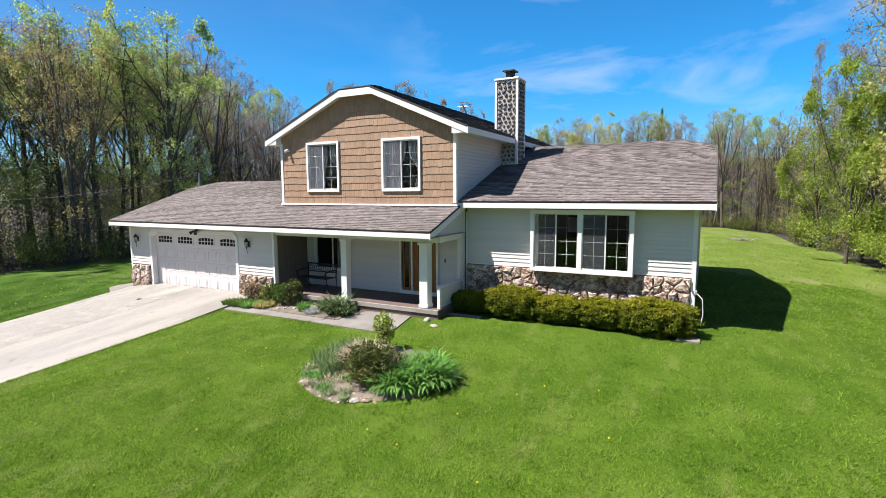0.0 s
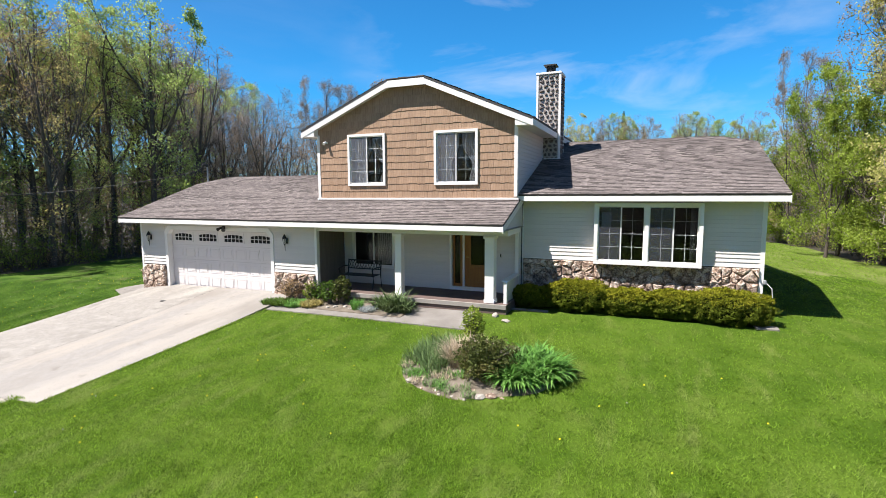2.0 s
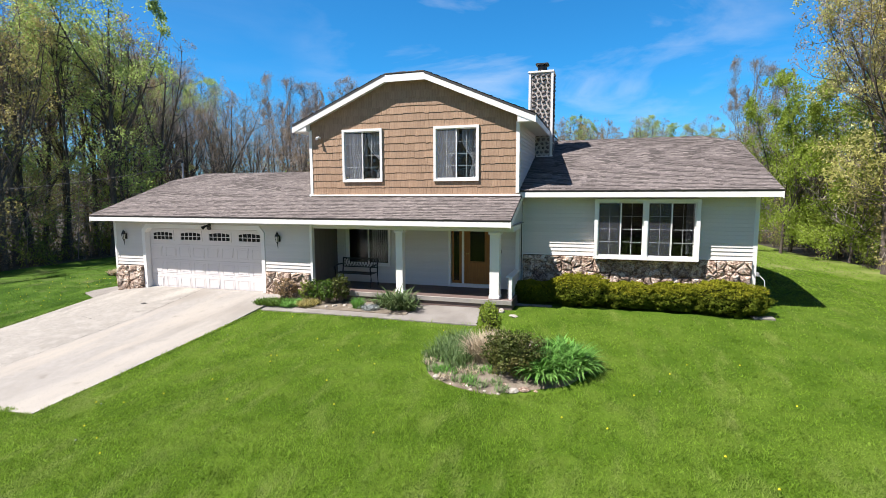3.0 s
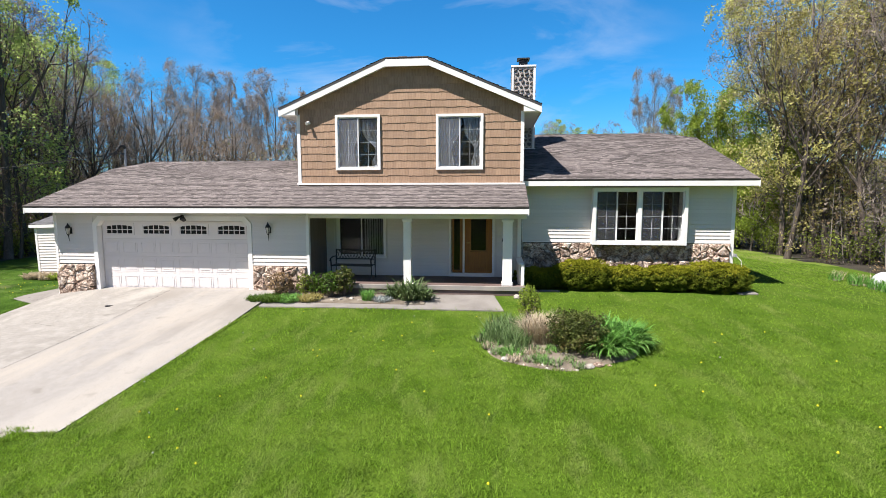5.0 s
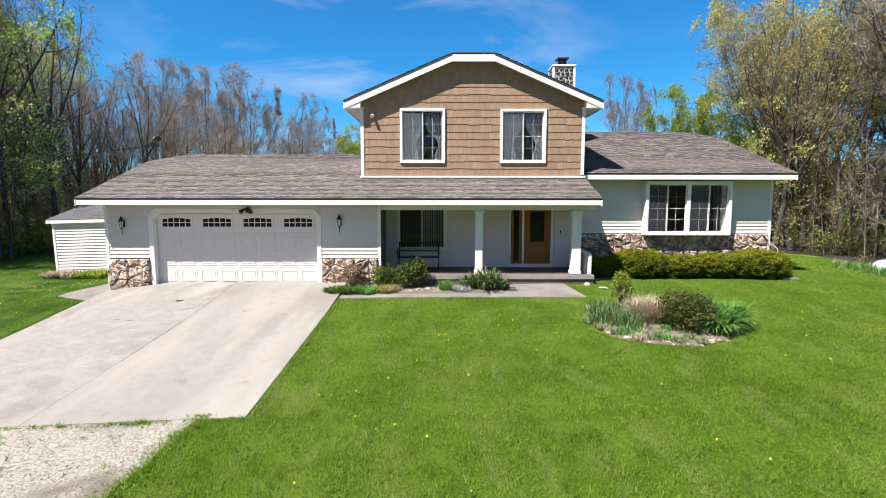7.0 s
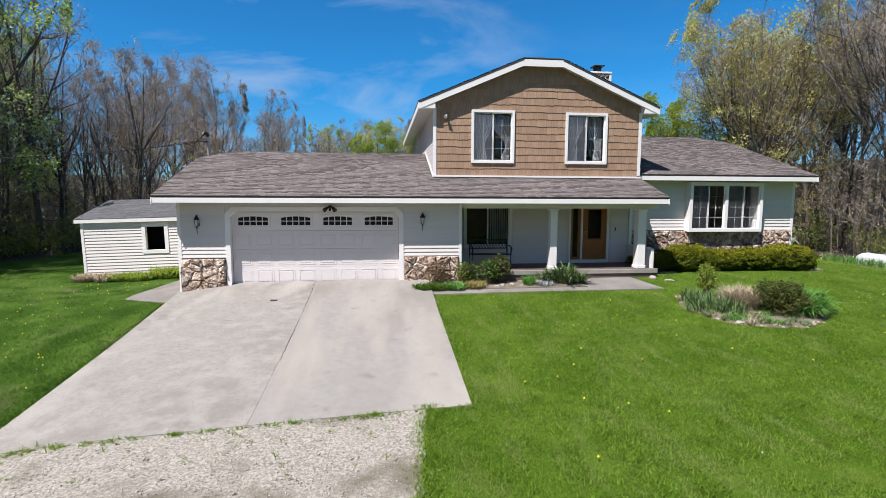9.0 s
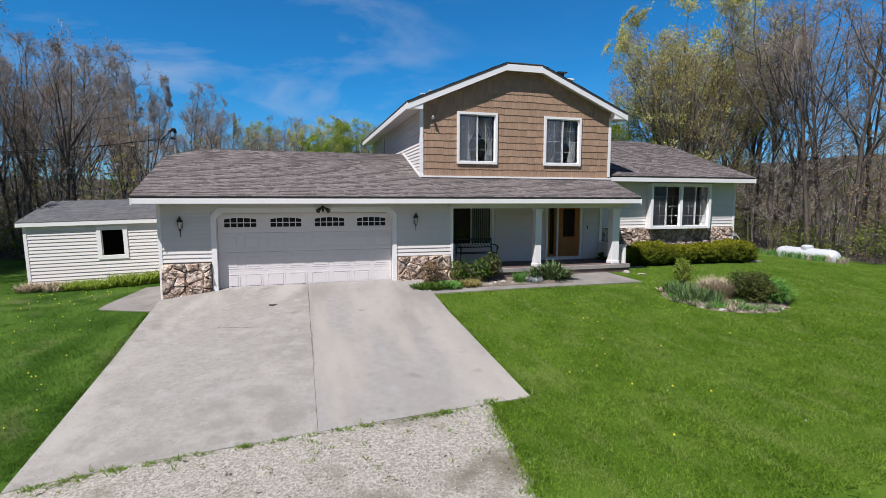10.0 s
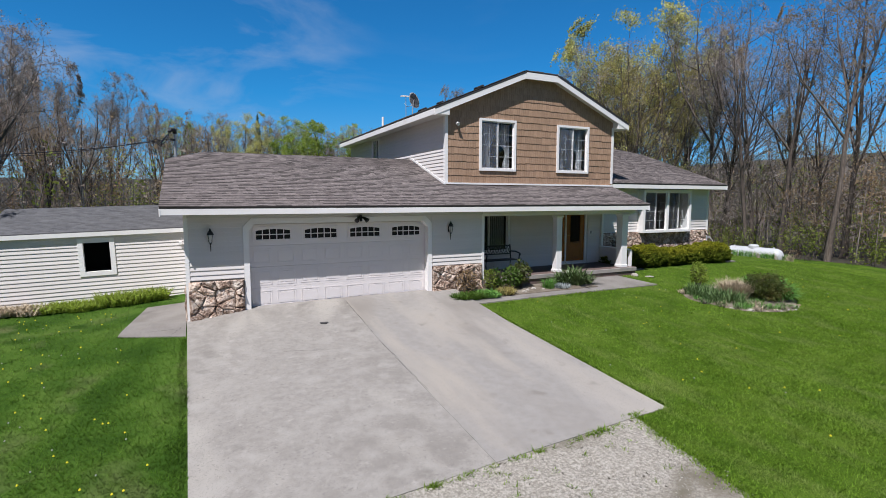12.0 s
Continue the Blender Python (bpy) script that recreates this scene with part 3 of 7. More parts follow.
part("porch_soffit", block(GX0 - 0.42, PX1 + 0.10, GEAVE_Y + 0.04, PY, 2.375, 2.40), PORCH_CEILING_DIM, house)
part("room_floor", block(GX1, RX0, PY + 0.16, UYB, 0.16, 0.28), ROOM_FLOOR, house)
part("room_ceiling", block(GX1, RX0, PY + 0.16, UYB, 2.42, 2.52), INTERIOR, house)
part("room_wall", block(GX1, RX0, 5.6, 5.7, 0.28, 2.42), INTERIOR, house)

# upper storey
upper_wall = wall_slab("gable_wall", UX0, UX1, UY, UY + 0.16, 2.9, 5.55, [W1, W2], SHAKE, house, "tan shake-clad gable wall")
GABLE = [(UX0, 5.5), (UX0, 5.52), (8.80, 6.80), (10.12, 6.80), (UX1, 5.52), (UX1, 5.5)]
part("gable_top", prism(bmesh.new(), [(x, UY, z) for x, z in GABLE], (0, 0.16, 0)), SHAKE, house)
SIDE_WIN = (7.45, 8.35, 4.35, 5.30)
for name, x, turn in (("upper_side_wall", UX0, -math.pi / 2), ("upper_side_wall", UX1, math.pi / 2)):
    left = x == UX0
    bm = bmesh.new()
    if left:
        for y0, y1, z0, z1 in ((UY + 0.16, SIDE_WIN[0], 2.4, 5.6), (SIDE_WIN[1], UYB, 2.4, 5.6), (SIDE_WIN[0], SIDE_WIN[1], 2.4, SIDE_WIN[2]), (SIDE_WIN[0], SIDE_WIN[1], SIDE_WIN[3], 5.6)):
            box(bm, x, x + 0.16, y0, y1, z0, z1)
    else:
        box(bm, x - 0.16, x, UY + 0.16, UYB, 2.4, 5.6)
    w = part(name, bm, SIDING, house, "grey-white lap siding side wall of the upper storey")
    if left:
        clad(w, (x, UYB, 0), turn, 3.10, 5.40, lambda z: cut([(0.0, UYB - UY - 0.10)], z, [(UYB - SIDE_WIN[1] - 0.07, UYB - SIDE_WIN[0] + 0.07, SIDE_WIN[2] - 0.07, SIDE_WIN[3] + 0.07)]))
    else:
        clad(w, (x, UY, 0), turn, 3.15, 5.40, lambda z: [(0.10, UYB - UY)])
part("upper_rear_wall", block(UX0, UX1, UYB - 0.16, UYB, 0.2, 5.6), SIDING, house)
part("rear_gable", prism(bmesh.new(), [(UX0, UYB, 5.5), (UXM, UYB, 7.0), (UX1, UYB, 5.5)], (0, -0.16, 0)), SIDING, house)
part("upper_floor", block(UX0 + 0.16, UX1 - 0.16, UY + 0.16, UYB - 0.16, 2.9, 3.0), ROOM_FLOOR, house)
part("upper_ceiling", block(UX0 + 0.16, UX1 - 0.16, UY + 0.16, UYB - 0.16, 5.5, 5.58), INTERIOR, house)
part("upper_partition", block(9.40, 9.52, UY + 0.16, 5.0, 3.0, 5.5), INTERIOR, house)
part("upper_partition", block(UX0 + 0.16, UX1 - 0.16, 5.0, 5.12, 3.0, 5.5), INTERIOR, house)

# living-room wing
wing_wall = wall_slab("wing_wall", RX0, RX1, RY, RY + 0.16, -0.4, 3.20, [(BAY[0] + 0.06, BAY[1] - 0.06, BAY[2] + 0.06, BAY[3] - 0.06)], SIDING, house, "grey-white lap siding wall above a fieldstone base")
clad(wing_wall, (0, RY, 0), 0, 1.42, 3.18, lambda z: cut([(RX0 + 0.04, RX1 - 0.07)], z, [(BAY[0], BAY[1], BAY[2], BAY[3])]))
part("wing_side_wall", block(RX1 - 0.16, RX1, RY + 0.16, 12.1, -0.4, 3.3), SIDING, house)
part("wing_gable", prism(bmesh.new(), [(RX1, RY + 0.1, 3.25), (RX1, 6.2, 4.85), (RX1, 7.6, 4.85), (RX1, 12.1, 3.25)], (-0.16, 0, 0)), SIDING, house)
part("garage_gable", prism(bmesh.new(), [(GX0, GY, 2.45), (GX0, 3.2, 3.7), (GX0, 4.5, 3.7), (GX0, 7.9, 2.45)], (0.16, 0, 0)), SIDING, house)
part("wing_rear_wall", block(RX0, RX1, 12.0, 12.16, -0.4, 3.3), SIDING, house)
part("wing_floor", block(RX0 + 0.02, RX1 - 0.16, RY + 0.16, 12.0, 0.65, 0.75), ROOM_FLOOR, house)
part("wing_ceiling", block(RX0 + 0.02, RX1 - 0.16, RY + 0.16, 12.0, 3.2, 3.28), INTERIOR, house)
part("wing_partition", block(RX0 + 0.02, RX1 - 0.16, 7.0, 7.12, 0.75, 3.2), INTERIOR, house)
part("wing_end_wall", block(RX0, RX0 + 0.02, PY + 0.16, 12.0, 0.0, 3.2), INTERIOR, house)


# ---- roofs ----
def roof_plane(name, corners, thick, label, mat=SHINGLE, course=0.125, wide=(0.10, 0.27), seed=1, parent=None):
    """A sloping roof deck with its courses of shingles. corners: eave left, eave right, then up and round, as seen from outside."""
    parent = parent or house
    c = [Vector(p) for p in corners]
    u = (c[1] - c[0]).normalized()
    nrm = u.cross(c[-1] - c[0]).normalized()
    v = nrm.cross(u)
    deck = part(name, prism(bmesh.new(), [p - nrm * 0.012 for p in c], -nrm * thick), DRIP, parent, label)
    flat = [((p - c[0]).dot(u), (p - c[0]).dot(v)) for p in c]
    vmax = max(q[1] for q in flat)

    def reach(t):
        hit = []
        for (a0, b0), (a1, b1) in zip(flat, flat[1:] + flat[:1]):
            if (b0 - t) * (b1 - t) <= 0 and abs(b1 - b0) > 1e-6:
                hit.append(a0 + (a1 - a0) * (t - b0) / (b1 - b0))
        return (min(hit), max(hit)) if len(hit) > 1 else None

    r = random.Random(seed)
    vs, fs = [], []
    row = 0
    t = 0.0
    while t < vmax - 0.01:
        h = min(course, vmax - t)
        lo = reach(min(t + 0.002, vmax - 0.005))
        hi = reach(min(t + h - 0.002, vmax - 0.001))
        if lo and hi:
            a, end = (lo[0] + hi[0]) / 2, (lo[1] + hi[1]) / 2
            s = a - r.uniform(0, 0.3)
            while s < end:
                w = r.uniform(*wide)
                p0, p1 = max(s, a), min(s + w, end)
                if p1 - p0 > 0.01:
                    up = 0.013 + 0.012 * (r.random() < 0.45)
                    sag = r.uniform(-0.006, 0.006)
                    k = len(vs)
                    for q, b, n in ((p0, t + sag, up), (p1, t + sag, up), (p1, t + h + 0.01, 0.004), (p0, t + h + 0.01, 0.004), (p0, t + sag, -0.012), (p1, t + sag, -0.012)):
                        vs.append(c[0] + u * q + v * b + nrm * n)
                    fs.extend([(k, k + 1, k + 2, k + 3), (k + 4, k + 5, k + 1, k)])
                s += w
        t += h
        row += 1
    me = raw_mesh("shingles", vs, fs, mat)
    # every second face is a butt and takes the painted shadow line
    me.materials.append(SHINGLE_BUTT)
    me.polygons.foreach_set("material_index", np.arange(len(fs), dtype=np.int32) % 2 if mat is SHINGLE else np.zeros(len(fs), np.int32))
    sh = part("shingles", me, None, deck)
    tagged(sh, kind="stuff")
    return deck


def clipped_gable(tag, along_x, e0, e1, ridge, ez, rz, start, end, clip0, clip1, setback, half, thick=0.06, mat=SHINGLE, seed=1):
    """A gable roof with clipped ends. The ridge runs along x (or y) from start to end; eaves at e0 and e1."""
    slope = (rz - ez) / (ridge - e0)
    cz = rz - half * slope

    def P(a, b, z):
        return (a, b, z) if along_x else (b, a, z)

    s0, s1 = (setback if clip0 else 0), (setback if clip1 else 0)
    front = [P(start, e0, ez), P(end, e0, ez)] + ([P(end, ridge - half, cz), P(end - s1, ridge, rz)] if clip1 else [P(end, ridge, rz)]) + ([P(start + s0, ridge, rz), P(start, ridge - half, cz)] if clip0 else [P(start, ridge, rz)])
    rear = [P(end, e1, ez), P(start, e1, ez)] + ([P(start, ridge + half, cz), P(start + s0, ridge, rz)] if clip0 else [P(start, ridge, rz)]) + ([P(end - s1, ridge, rz), P(end, ridge + half, cz)] if clip1 else [P(end, ridge, rz)])
    if not along_x:
        front = [front[1], front[0], *front[:1:-1]]
        rear = [rear[1], rear[0], *rear[:1:-1]]
    roof_plane("roof", front, thick, "brown-grey asphalt shingle roof slope", mat, seed=seed)
    roof_plane("roof", rear, thick, "brown-grey asphalt shingle roof slope", mat, seed=seed + 1)
    for clip, a, s in ((clip0, start, setback), (clip1, end, -setback)):
        if clip:
            tri = [P(a, ridge - half, cz), P(a, ridge + half, cz), P(a + s, ridge, rz)]
            if (s > 0) == along_x:
                tri = [tri[1], tri[0], tri[2]]
            roof_plane("roof_clip", tri, thick, "small clipped-gable roof end", mat, seed=seed + 2)
    return cz


clipped_gable("garage", True, GEAVE_Y, 8.43, GRIDGE_Y, GEAVE_Z, GRIDGE_Z, -1.80, 13.0, True, False, 1.0, 0.85, seed=3)
clipped_gable("wing", True, REAVE_Y, 12.65, RRIDGE_Y, REAVE_Z, RRIDGE_Z, 12.92, 19.70, False, True, 1.05, 0.85, seed=13)
clipped_gable("upper", False, UXM - UEAVE, UXM + UEAVE, UXM, UEAVE_Z, URIDGE_Z, URAKE, UBACK, True, False, 1.35, 0.66, seed=23)


def fascia(points, drop, out, mat=TRIM, name="fascia", label=""):
    """A board hung under the polyline of roof edge, out metres thick along out."""
    o = Vector(out)
    for a, b in zip(points, points[1:]):
        a, b = Vector(a), Vector(b)
        part(name, prism(bmesh.new(), [a, b, b - Vector((0, 0, drop)), a - Vector((0, 0, drop))], o), mat, house, label)


def sl(e, r, ez, rz, v):
    return ez + (rz - ez) * (v - e) / (r - e)


E_DROP = 0.052
fascia([(-1.80, GEAVE_Y + 0.035, GEAVE_Z - E_DROP), (13.0, GEAVE_Y + 0.035, GEAVE_Z - E_DROP)], 0.135, (0, -0.025, 0))
fascia([(12.80, REAVE_Y + 0.035, REAVE_Z - E_DROP), (19.70, REAVE_Y + 0.035, REAVE_Z - E_DROP)], 0.145, (0, -0.025, 0))
gz = GRIDGE_Z - 0.85 * (GRIDGE_Z - GEAVE_Z) / (GRIDGE_Y - GEAVE_Y)
for x, o in ((-1.78, -0.025), (12.98, 0.025)):
    pts = [(x, GEAVE_Y, GEAVE_Z - E_DROP), (x, GRIDGE_Y - 0.85, gz - E_DROP), (x, GRIDGE_Y + 0.85, gz - E_DROP), (x, 8.43, GEAVE_Z - E_DROP)]
    if x > 0:
        pts = [pts[0], (x, 1.6, sl(GEAVE_Y, GRIDGE_Y, GEAVE_Z, GRIDGE_Z, 1.6) - E_DROP)]
    fascia(pts, 0.17, (o, 0, 0))
wz = RRIDGE_Z - 0.85 * (RRIDGE_Z - REAVE_Z) / (RRIDGE_Y - REAVE_Y)
fascia([(19.68, REAVE_Y, REAVE_Z - E_DROP), (19.68, RRIDGE_Y - 0.85, wz - E_DROP), (19.68, RRIDGE_Y + 0.85, wz - E_DROP), (19.68, 12.65, REAVE_Z - E_DROP)], 0.17, (0.025, 0, 0))
us = (URIDGE_Z - UEAVE_Z) / UEAVE
uz = URIDGE_Z - 0.66 * us
fascia([(UXM - UEAVE, URAKE + 0.035, UEAVE_Z - 0.045), (UXM - 0.66, URAKE + 0.035, uz - 0.045), (UXM + 0.66, URAKE + 0.035, uz - 0.045), (UXM + UEAVE, URAKE + 0.035, UEAVE_Z - 0.045)], 0.205, (0, -0.03, 0), name="rake_board", label="white rake board")
for sx in (-1, 1):
    x = UXM + sx * (UEAVE - 0.02)
    fascia([(x, URAKE + 0.02, UEAVE_Z - E_DROP), (x, UBACK, UEAVE_Z - E_DROP)], 0.17, (sx * 0.025, 0, 0))
    xa, xb = sorted((UXM + sx * UEAVE - sx * 0.03, UX0 - 0.001 if sx < 0 else UX1 + 0.001))
    part("eave_soffit", block(xa, xb, URAKE + 0.025, UBACK - 0.02, UEAVE_Z - 0.20, UEAVE_Z - 0.175), SOFFIT, house)
    # boxed return at the foot of the rake
    xr = sorted((UXM + sx * (UEAVE - 0.03), UXM + sx * (UEAVE - 0.52)))
    x0, x1 = xr
    a, b = (x0, x1) if sx < 0 else (x1, x0)
    part("eave_return", prism(bmesh.new(), [(a, URAKE + 0.021, UEAVE_Z - 0.21), (b, URAKE + 0.021, UEAVE_Z - 0.21), (b, URAKE + 0.021, UEAVE_Z + 0.03), (a, URAKE + 0.021, UEAVE_Z - 0.12)], (0, UY - URAKE - 0.03, 0)), TRIM, house, "white boxed eave return")
# rake soffit under the front overhang
for sx in (-1, 1):
    a = Vector((UXM + sx * (UEAVE - 0.5), URAKE + 0.03, UEAVE_Z + 0.5 * us - 0.20))
    b = Vector((UXM + sx * 0.66, URAKE + 0.03, uz - 0.20))
    part("rake_soffit", prism(bmesh.new(), [a, b, b + Vector((0, UY - URAKE - 0.03, 0)), a + Vector((0, UY - URAKE - 0.03, 0))], (0, 0, 0.03)), SOFFIT, house)
part("rake_soffit", block(UXM - 0.66, UXM + 0.66, URAKE + 0.03, UY, uz - 0.20, uz - 0.025), SOFFIT, house)
part("wing_soffit", block(12.95, 19.67, REAVE_Y + 0.03, RY, 3.145, 3.165), SOFFIT, house)
part("wing_soffit", block(RX1, 19.67, RY, 12.4, 3.145, 3.165), SOFFIT, house)
# flashing where the gable wall meets the roof
part("flashing", block(UX0 - 0.06, UX1 + 0.07, UY - 0.05, UY - 0.003, 3.19, 3.245), TRIM, house, "white flashing strip along the foot of the gable wall")
fz = sl(GEAVE_Y, GRIDGE_Y, GEAVE_Z, GRIDGE_Z, UY)
fascia([(UX0 - 0.021, UY - 0.05, fz + 0.075), (UX0 - 0.021, GRIDGE_Y, GRIDGE_Z + 0.075)], 0.075, (-0.02, 0, 0), name="flashing")
for x in (UX0, UX1):
    o = -1 if x == UX0 else 1
    part("corner_board", block(min(x - 0.075 * (o > 0), x + o * 0.025), max(x + 0.075 * (o < 0), x + o * 0.025), UY - 0.028, UY + 0.10, 3.23 if o < 0 else 3.28, 5.34), TRIM, house, "white corner board")
part("corner_board", block(GX0 - 0.028, GX0 + 0.06, GY - 0.028, GY + 0.09, -0.30, 2.375), TRIM, house)
part("corner_board", block(GX1 - 0.06, GX1 + 0.028, GY - 0.028, GY + 0.09, 0.10, 2.375), TRIM, house)
part("corner_board", block(RX1 - 0.075, RX1 + 0.028, RY - 0.03, RY + 0.09, 0.42, 3.145), TRIM, house)
part("corner_board", block(12.90, 12.97, RY - 0.10, RY - 0.005, 0.30, 3.0), TRIM, house)


# ---- windows and doors ----
def bars(x0, x1, z0, z1, cols, rows):
    xs = [x0 + (x1 - x0) * (i + 1) / cols for i in range(cols - 1)]
    zs = [z0 + (z1 - z0) * (i + 1) / rows for i in range(rows - 1)]
    return xs, zs


def ring(bm, x0, x1, y0, y1, z0, z1, w):
    """A rectangular frame, mitred into one piece."""
    pts = [(x0, z0), (x1, z0), (x1, z1), (x0, z1)]
    inn = [(x0 + w, z0 + w), (x1 - w, z0 + w), (x1 - w, z1 - w), (x0 + w, z1 - w)]
    a = [bm.verts.new((x, y0, z)) for x, z in pts]
    b = [bm.verts.new((x, y0, z)) for x, z in inn]
    c = [bm.verts.new((x, y1, z)) for x, z in pts]
    d = [bm.verts.new((x, y1, z)) for x, z in inn]
    for i in range(4):
        j = (i + 1) % 4
        for q in ((a[i], a[j], b[j], b[i]), (c[j], c[i], d[i], d[j]), (a[j], a[i], c[i], c[j]), (b[i], b[j], d[j], d[i])):
            bm.faces.new(q)
    bmesh.ops.recalc_face_normals(bm, faces=bm.faces)
    return bm


def slider(x0, x1, z0, z1, y, units, cols, rows, label, casing=0.085, m=None, screen=None):
    """A sliding window in its casing; units: how many pairs of sashes side by side."""
    w = part("window", ring(bmesh.new(), x0 - 0.01, x1 + 0.01, y - 0.035, y + 0.09, z0 - 0.01, z1 + 0.01, casing), TRIM, house, label)
    ix0, ix1, iz0, iz1 = x0 + casing - 0.012, x1 - casing + 0.012, z0 + casing - 0.012, z1 - casing + 0.012
    span = (ix1 - ix0) / units
    for u in range(units):
        a = ix0 + span * u
        if u:
            part("mullion", block(a - 0.055, a + 0.055, y - 0.028, y + 0.07, iz0, iz1), TRIM, w)
        a0, a1 = a + (0.05 if u else 0), a + span - (0.05 if u < units - 1 else 0)
        mid = (a0 + a1) / 2
        for k, (s0, s1, dy) in enumerate(((a0, mid + 0.02, 0.0), (mid - 0.02, a1, 0.032))):
            part("sash", ring(bmesh.new(), s0, s1, y + 0.005 + dy, y + 0.032 + dy, iz0, iz1, 0.034), TRIM, w)
            g = part("pane", block(s0 + 0.03, s1 - 0.03, y + 0.016 + dy, y + 0.021 + dy, iz0 + 0.03, iz1 - 0.03), GLASS, w)
            g.visible_shadow = False
            bx, bz = bars(s0 + 0.034, s1 - 0.034, iz0 + 0.034, iz1 - 0.034, cols, rows)
            for v in bx:
                part("muntin", block(v - 0.006, v + 0.006, y + 0.023 + dy, y + 0.028 + dy, iz0 + 0.035, iz1 - 0.035), GRILLE, w)
            for v in bz:
                part("muntin", block(s0 + 0.035, s1 - 0.035, y + 0.0235 + dy, y + 0.0275 + dy, v - 0.006, v + 0.006), GRILLE, w)
            if screen and k == 0:
                part("insect_screen", block(s0 + 0.02, s1 - 0.02, y - 0.004, y - 0.002, iz0 + 0.01, iz1 - 0.01), screen, w, "grey insect screen over one sash")
    if m is not None:
        w.matrix_basis = m
    return w


slider(*W1, UY - 0.03, 1, 2, 4, "white sliding window with grilles and sheer curtains", 0.075, screen=SCREEN_GLARE)
slider(*W2, UY - 0.03, 1, 2, 4, "white sliding window with grilles and sheer curtains", 0.075, screen=SCREEN_GLARE)
slider(*PW, PY - 0.02, 1, 1, 1, "dark porch window with white casing", 0.075)
bay = slider(BAY[0], BAY[1], BAY[2], BAY[3], 1.47, 2, 2, 4, "white boxed bay window with grilles", 0.10, screen=SCREEN)
for a, b, c, d in ((BAY[0] - 0.008, BAY[0] + 0.09, BAY[2], BAY[3]), (BAY[1] - 0.09, BAY[1] + 0.008, BAY[2], BAY[3])):
    part("bay_cheek", block(a, b, 1.562, RY + 0.16, c, d), TRIM, bay)
part("bay_floor", block(BAY[0] + 0.095, BAY[1] - 0.095, 1.562, RY + 0.16, BAY[2], BAY[2] + 0.08), TRIM, bay)
part("bay_head", block(BAY[0] + 0.095, BAY[1] - 0.095, 1.562, RY + 0.16, BAY[3] - 0.08, BAY[3]), TRIM, bay)
slider(-SIDE_WIN[1], -SIDE_WIN[0], SIDE_WIN[2], SIDE_WIN[3], 0, 1, 1, 1, "narrow white side window", 0.07,
       Matrix.Translation((UX0 - 0.02, 0, 0)) @ Matrix.Rotation(-math.pi / 2, 4, "Z"))


def curtain(x0, x1, z0, z1, y, folds, gather=0.0, mat=CURTAIN, name="curtain", label="white sheer curtain hanging inside the window", amp=0.03):
    """A hanging cloth with folds; gather pulls its middle to one side."""
    bm = bmesh.new()
    nx, nz = folds * 6, 14
    grid = []
    for j in range(nz + 1):
        v = j / nz
        pinch = gather * math.exp(-((v - 0.38) / 0.22) ** 2) + gather * 0.75 * max(0.0, 0.38 - v) / 0.38
        row = []
        for i in range(nx + 1):
            u = i / nx
            x = x0 + (x1 - x0) * u
            x = x1 + (x - x1) * (1 - pinch) if gather >= 0 else x0 + (x - x0) * (1 + pinch)
            row.append((x, y + amp * math.sin(u * folds * 2 * math.pi + 0.6 * math.sin(3 * v)), z0 + (z1 - z0) * v))
        grid.append(row)
    for off in (0.0, 0.003):
        vv = [[bm.verts.new((x, yy + off, z)) for x, yy, z in r] for r in grid]
        for j in range(nz):
            for i in range(nx):
                bm.faces.new((vv[j][i], vv[j][i + 1], vv[j + 1][i + 1], vv[j + 1][i]))
    ob = new(name, mesh_of(name, bm, mat, True))
    return tagged(ob, label, "curtain", "curtains in the windows")


curtain(7.30, 7.92, 3.72, 5.2, UY + 0.24, 7, -0.35)
curtain(7.95, 8.52, 3.72, 5.2, UY + 0.26, 6, 0.72)
curtain(10.40, 11.02, 3.72, 5.2, UY + 0.26, 7, -0.40)
curtain(11.12, 11.66, 3.72, 5.2, UY + 0.26, 6, 0.60)
curtain(17.58, 17.78, 1.50, 3.0, RY + 0.28, 4, 0.0, CAFE_CLOTH)
poster = tagged(new("wall_poster", mesh_of("wall_poster", block(14.80, 15.16, 6.965, 6.996, 2.05, 2.62, bevel=0.004), CURTAIN)), "pale poster hanging on the inner living-room wall", "poster")
for i in range(9):
    x = 7.90 + i * 0.078
    bl = tagged(new("vertical_blind", mesh_of("vertical_blind", block(x, x + 0.045, PY + 0.20, PY + 0.225, 0.98, 2.26), BLIND)), "long grey vertical blind slat behind porch glass", "blind", "vertical blinds in the porch window")

# entry door with its sidelight
entry = part("entry_door", ring(bmesh.new(), 10.66, 12.10, PY - 0.05, PY + 0.10, 0.315, 2.40, 0.075), TRIM, house, "varnished oak entry door with dark glass beside a narrow sidelight")
part("mullion", block(11.10, 11.16, PY - 0.045, PY + 0.09, 0.39, 2.325), TRIM, entry)
part("threshold", block(10.735, 12.025, PY - 0.06, PY + 0.08, 0.391, 0.425), TRIM, entry)
leaf = part("door_leaf", ring(bmesh.new(), 11.165, 12.02, PY + 0.0, PY + 0.045, 0.43, 2.32, 0.16), WOOD_DOOR, entry)
part("lower_panel", block(11.32, 11.865, PY + 0.012, PY + 0.04, 0.585, 1.00, bevel=0.01), WOOD_DOOR, entry)
part("lock_rail", block(11.322, 11.863, PY + 0.002, PY + 0.043, 1.00, 1.10), WOOD_DOOR, entry)
part("glass_panel", block(11.322, 11.863, PY + 0.018, PY + 0.026, 1.10, 2.165), TINT, entry, "dark obscure glass panel")
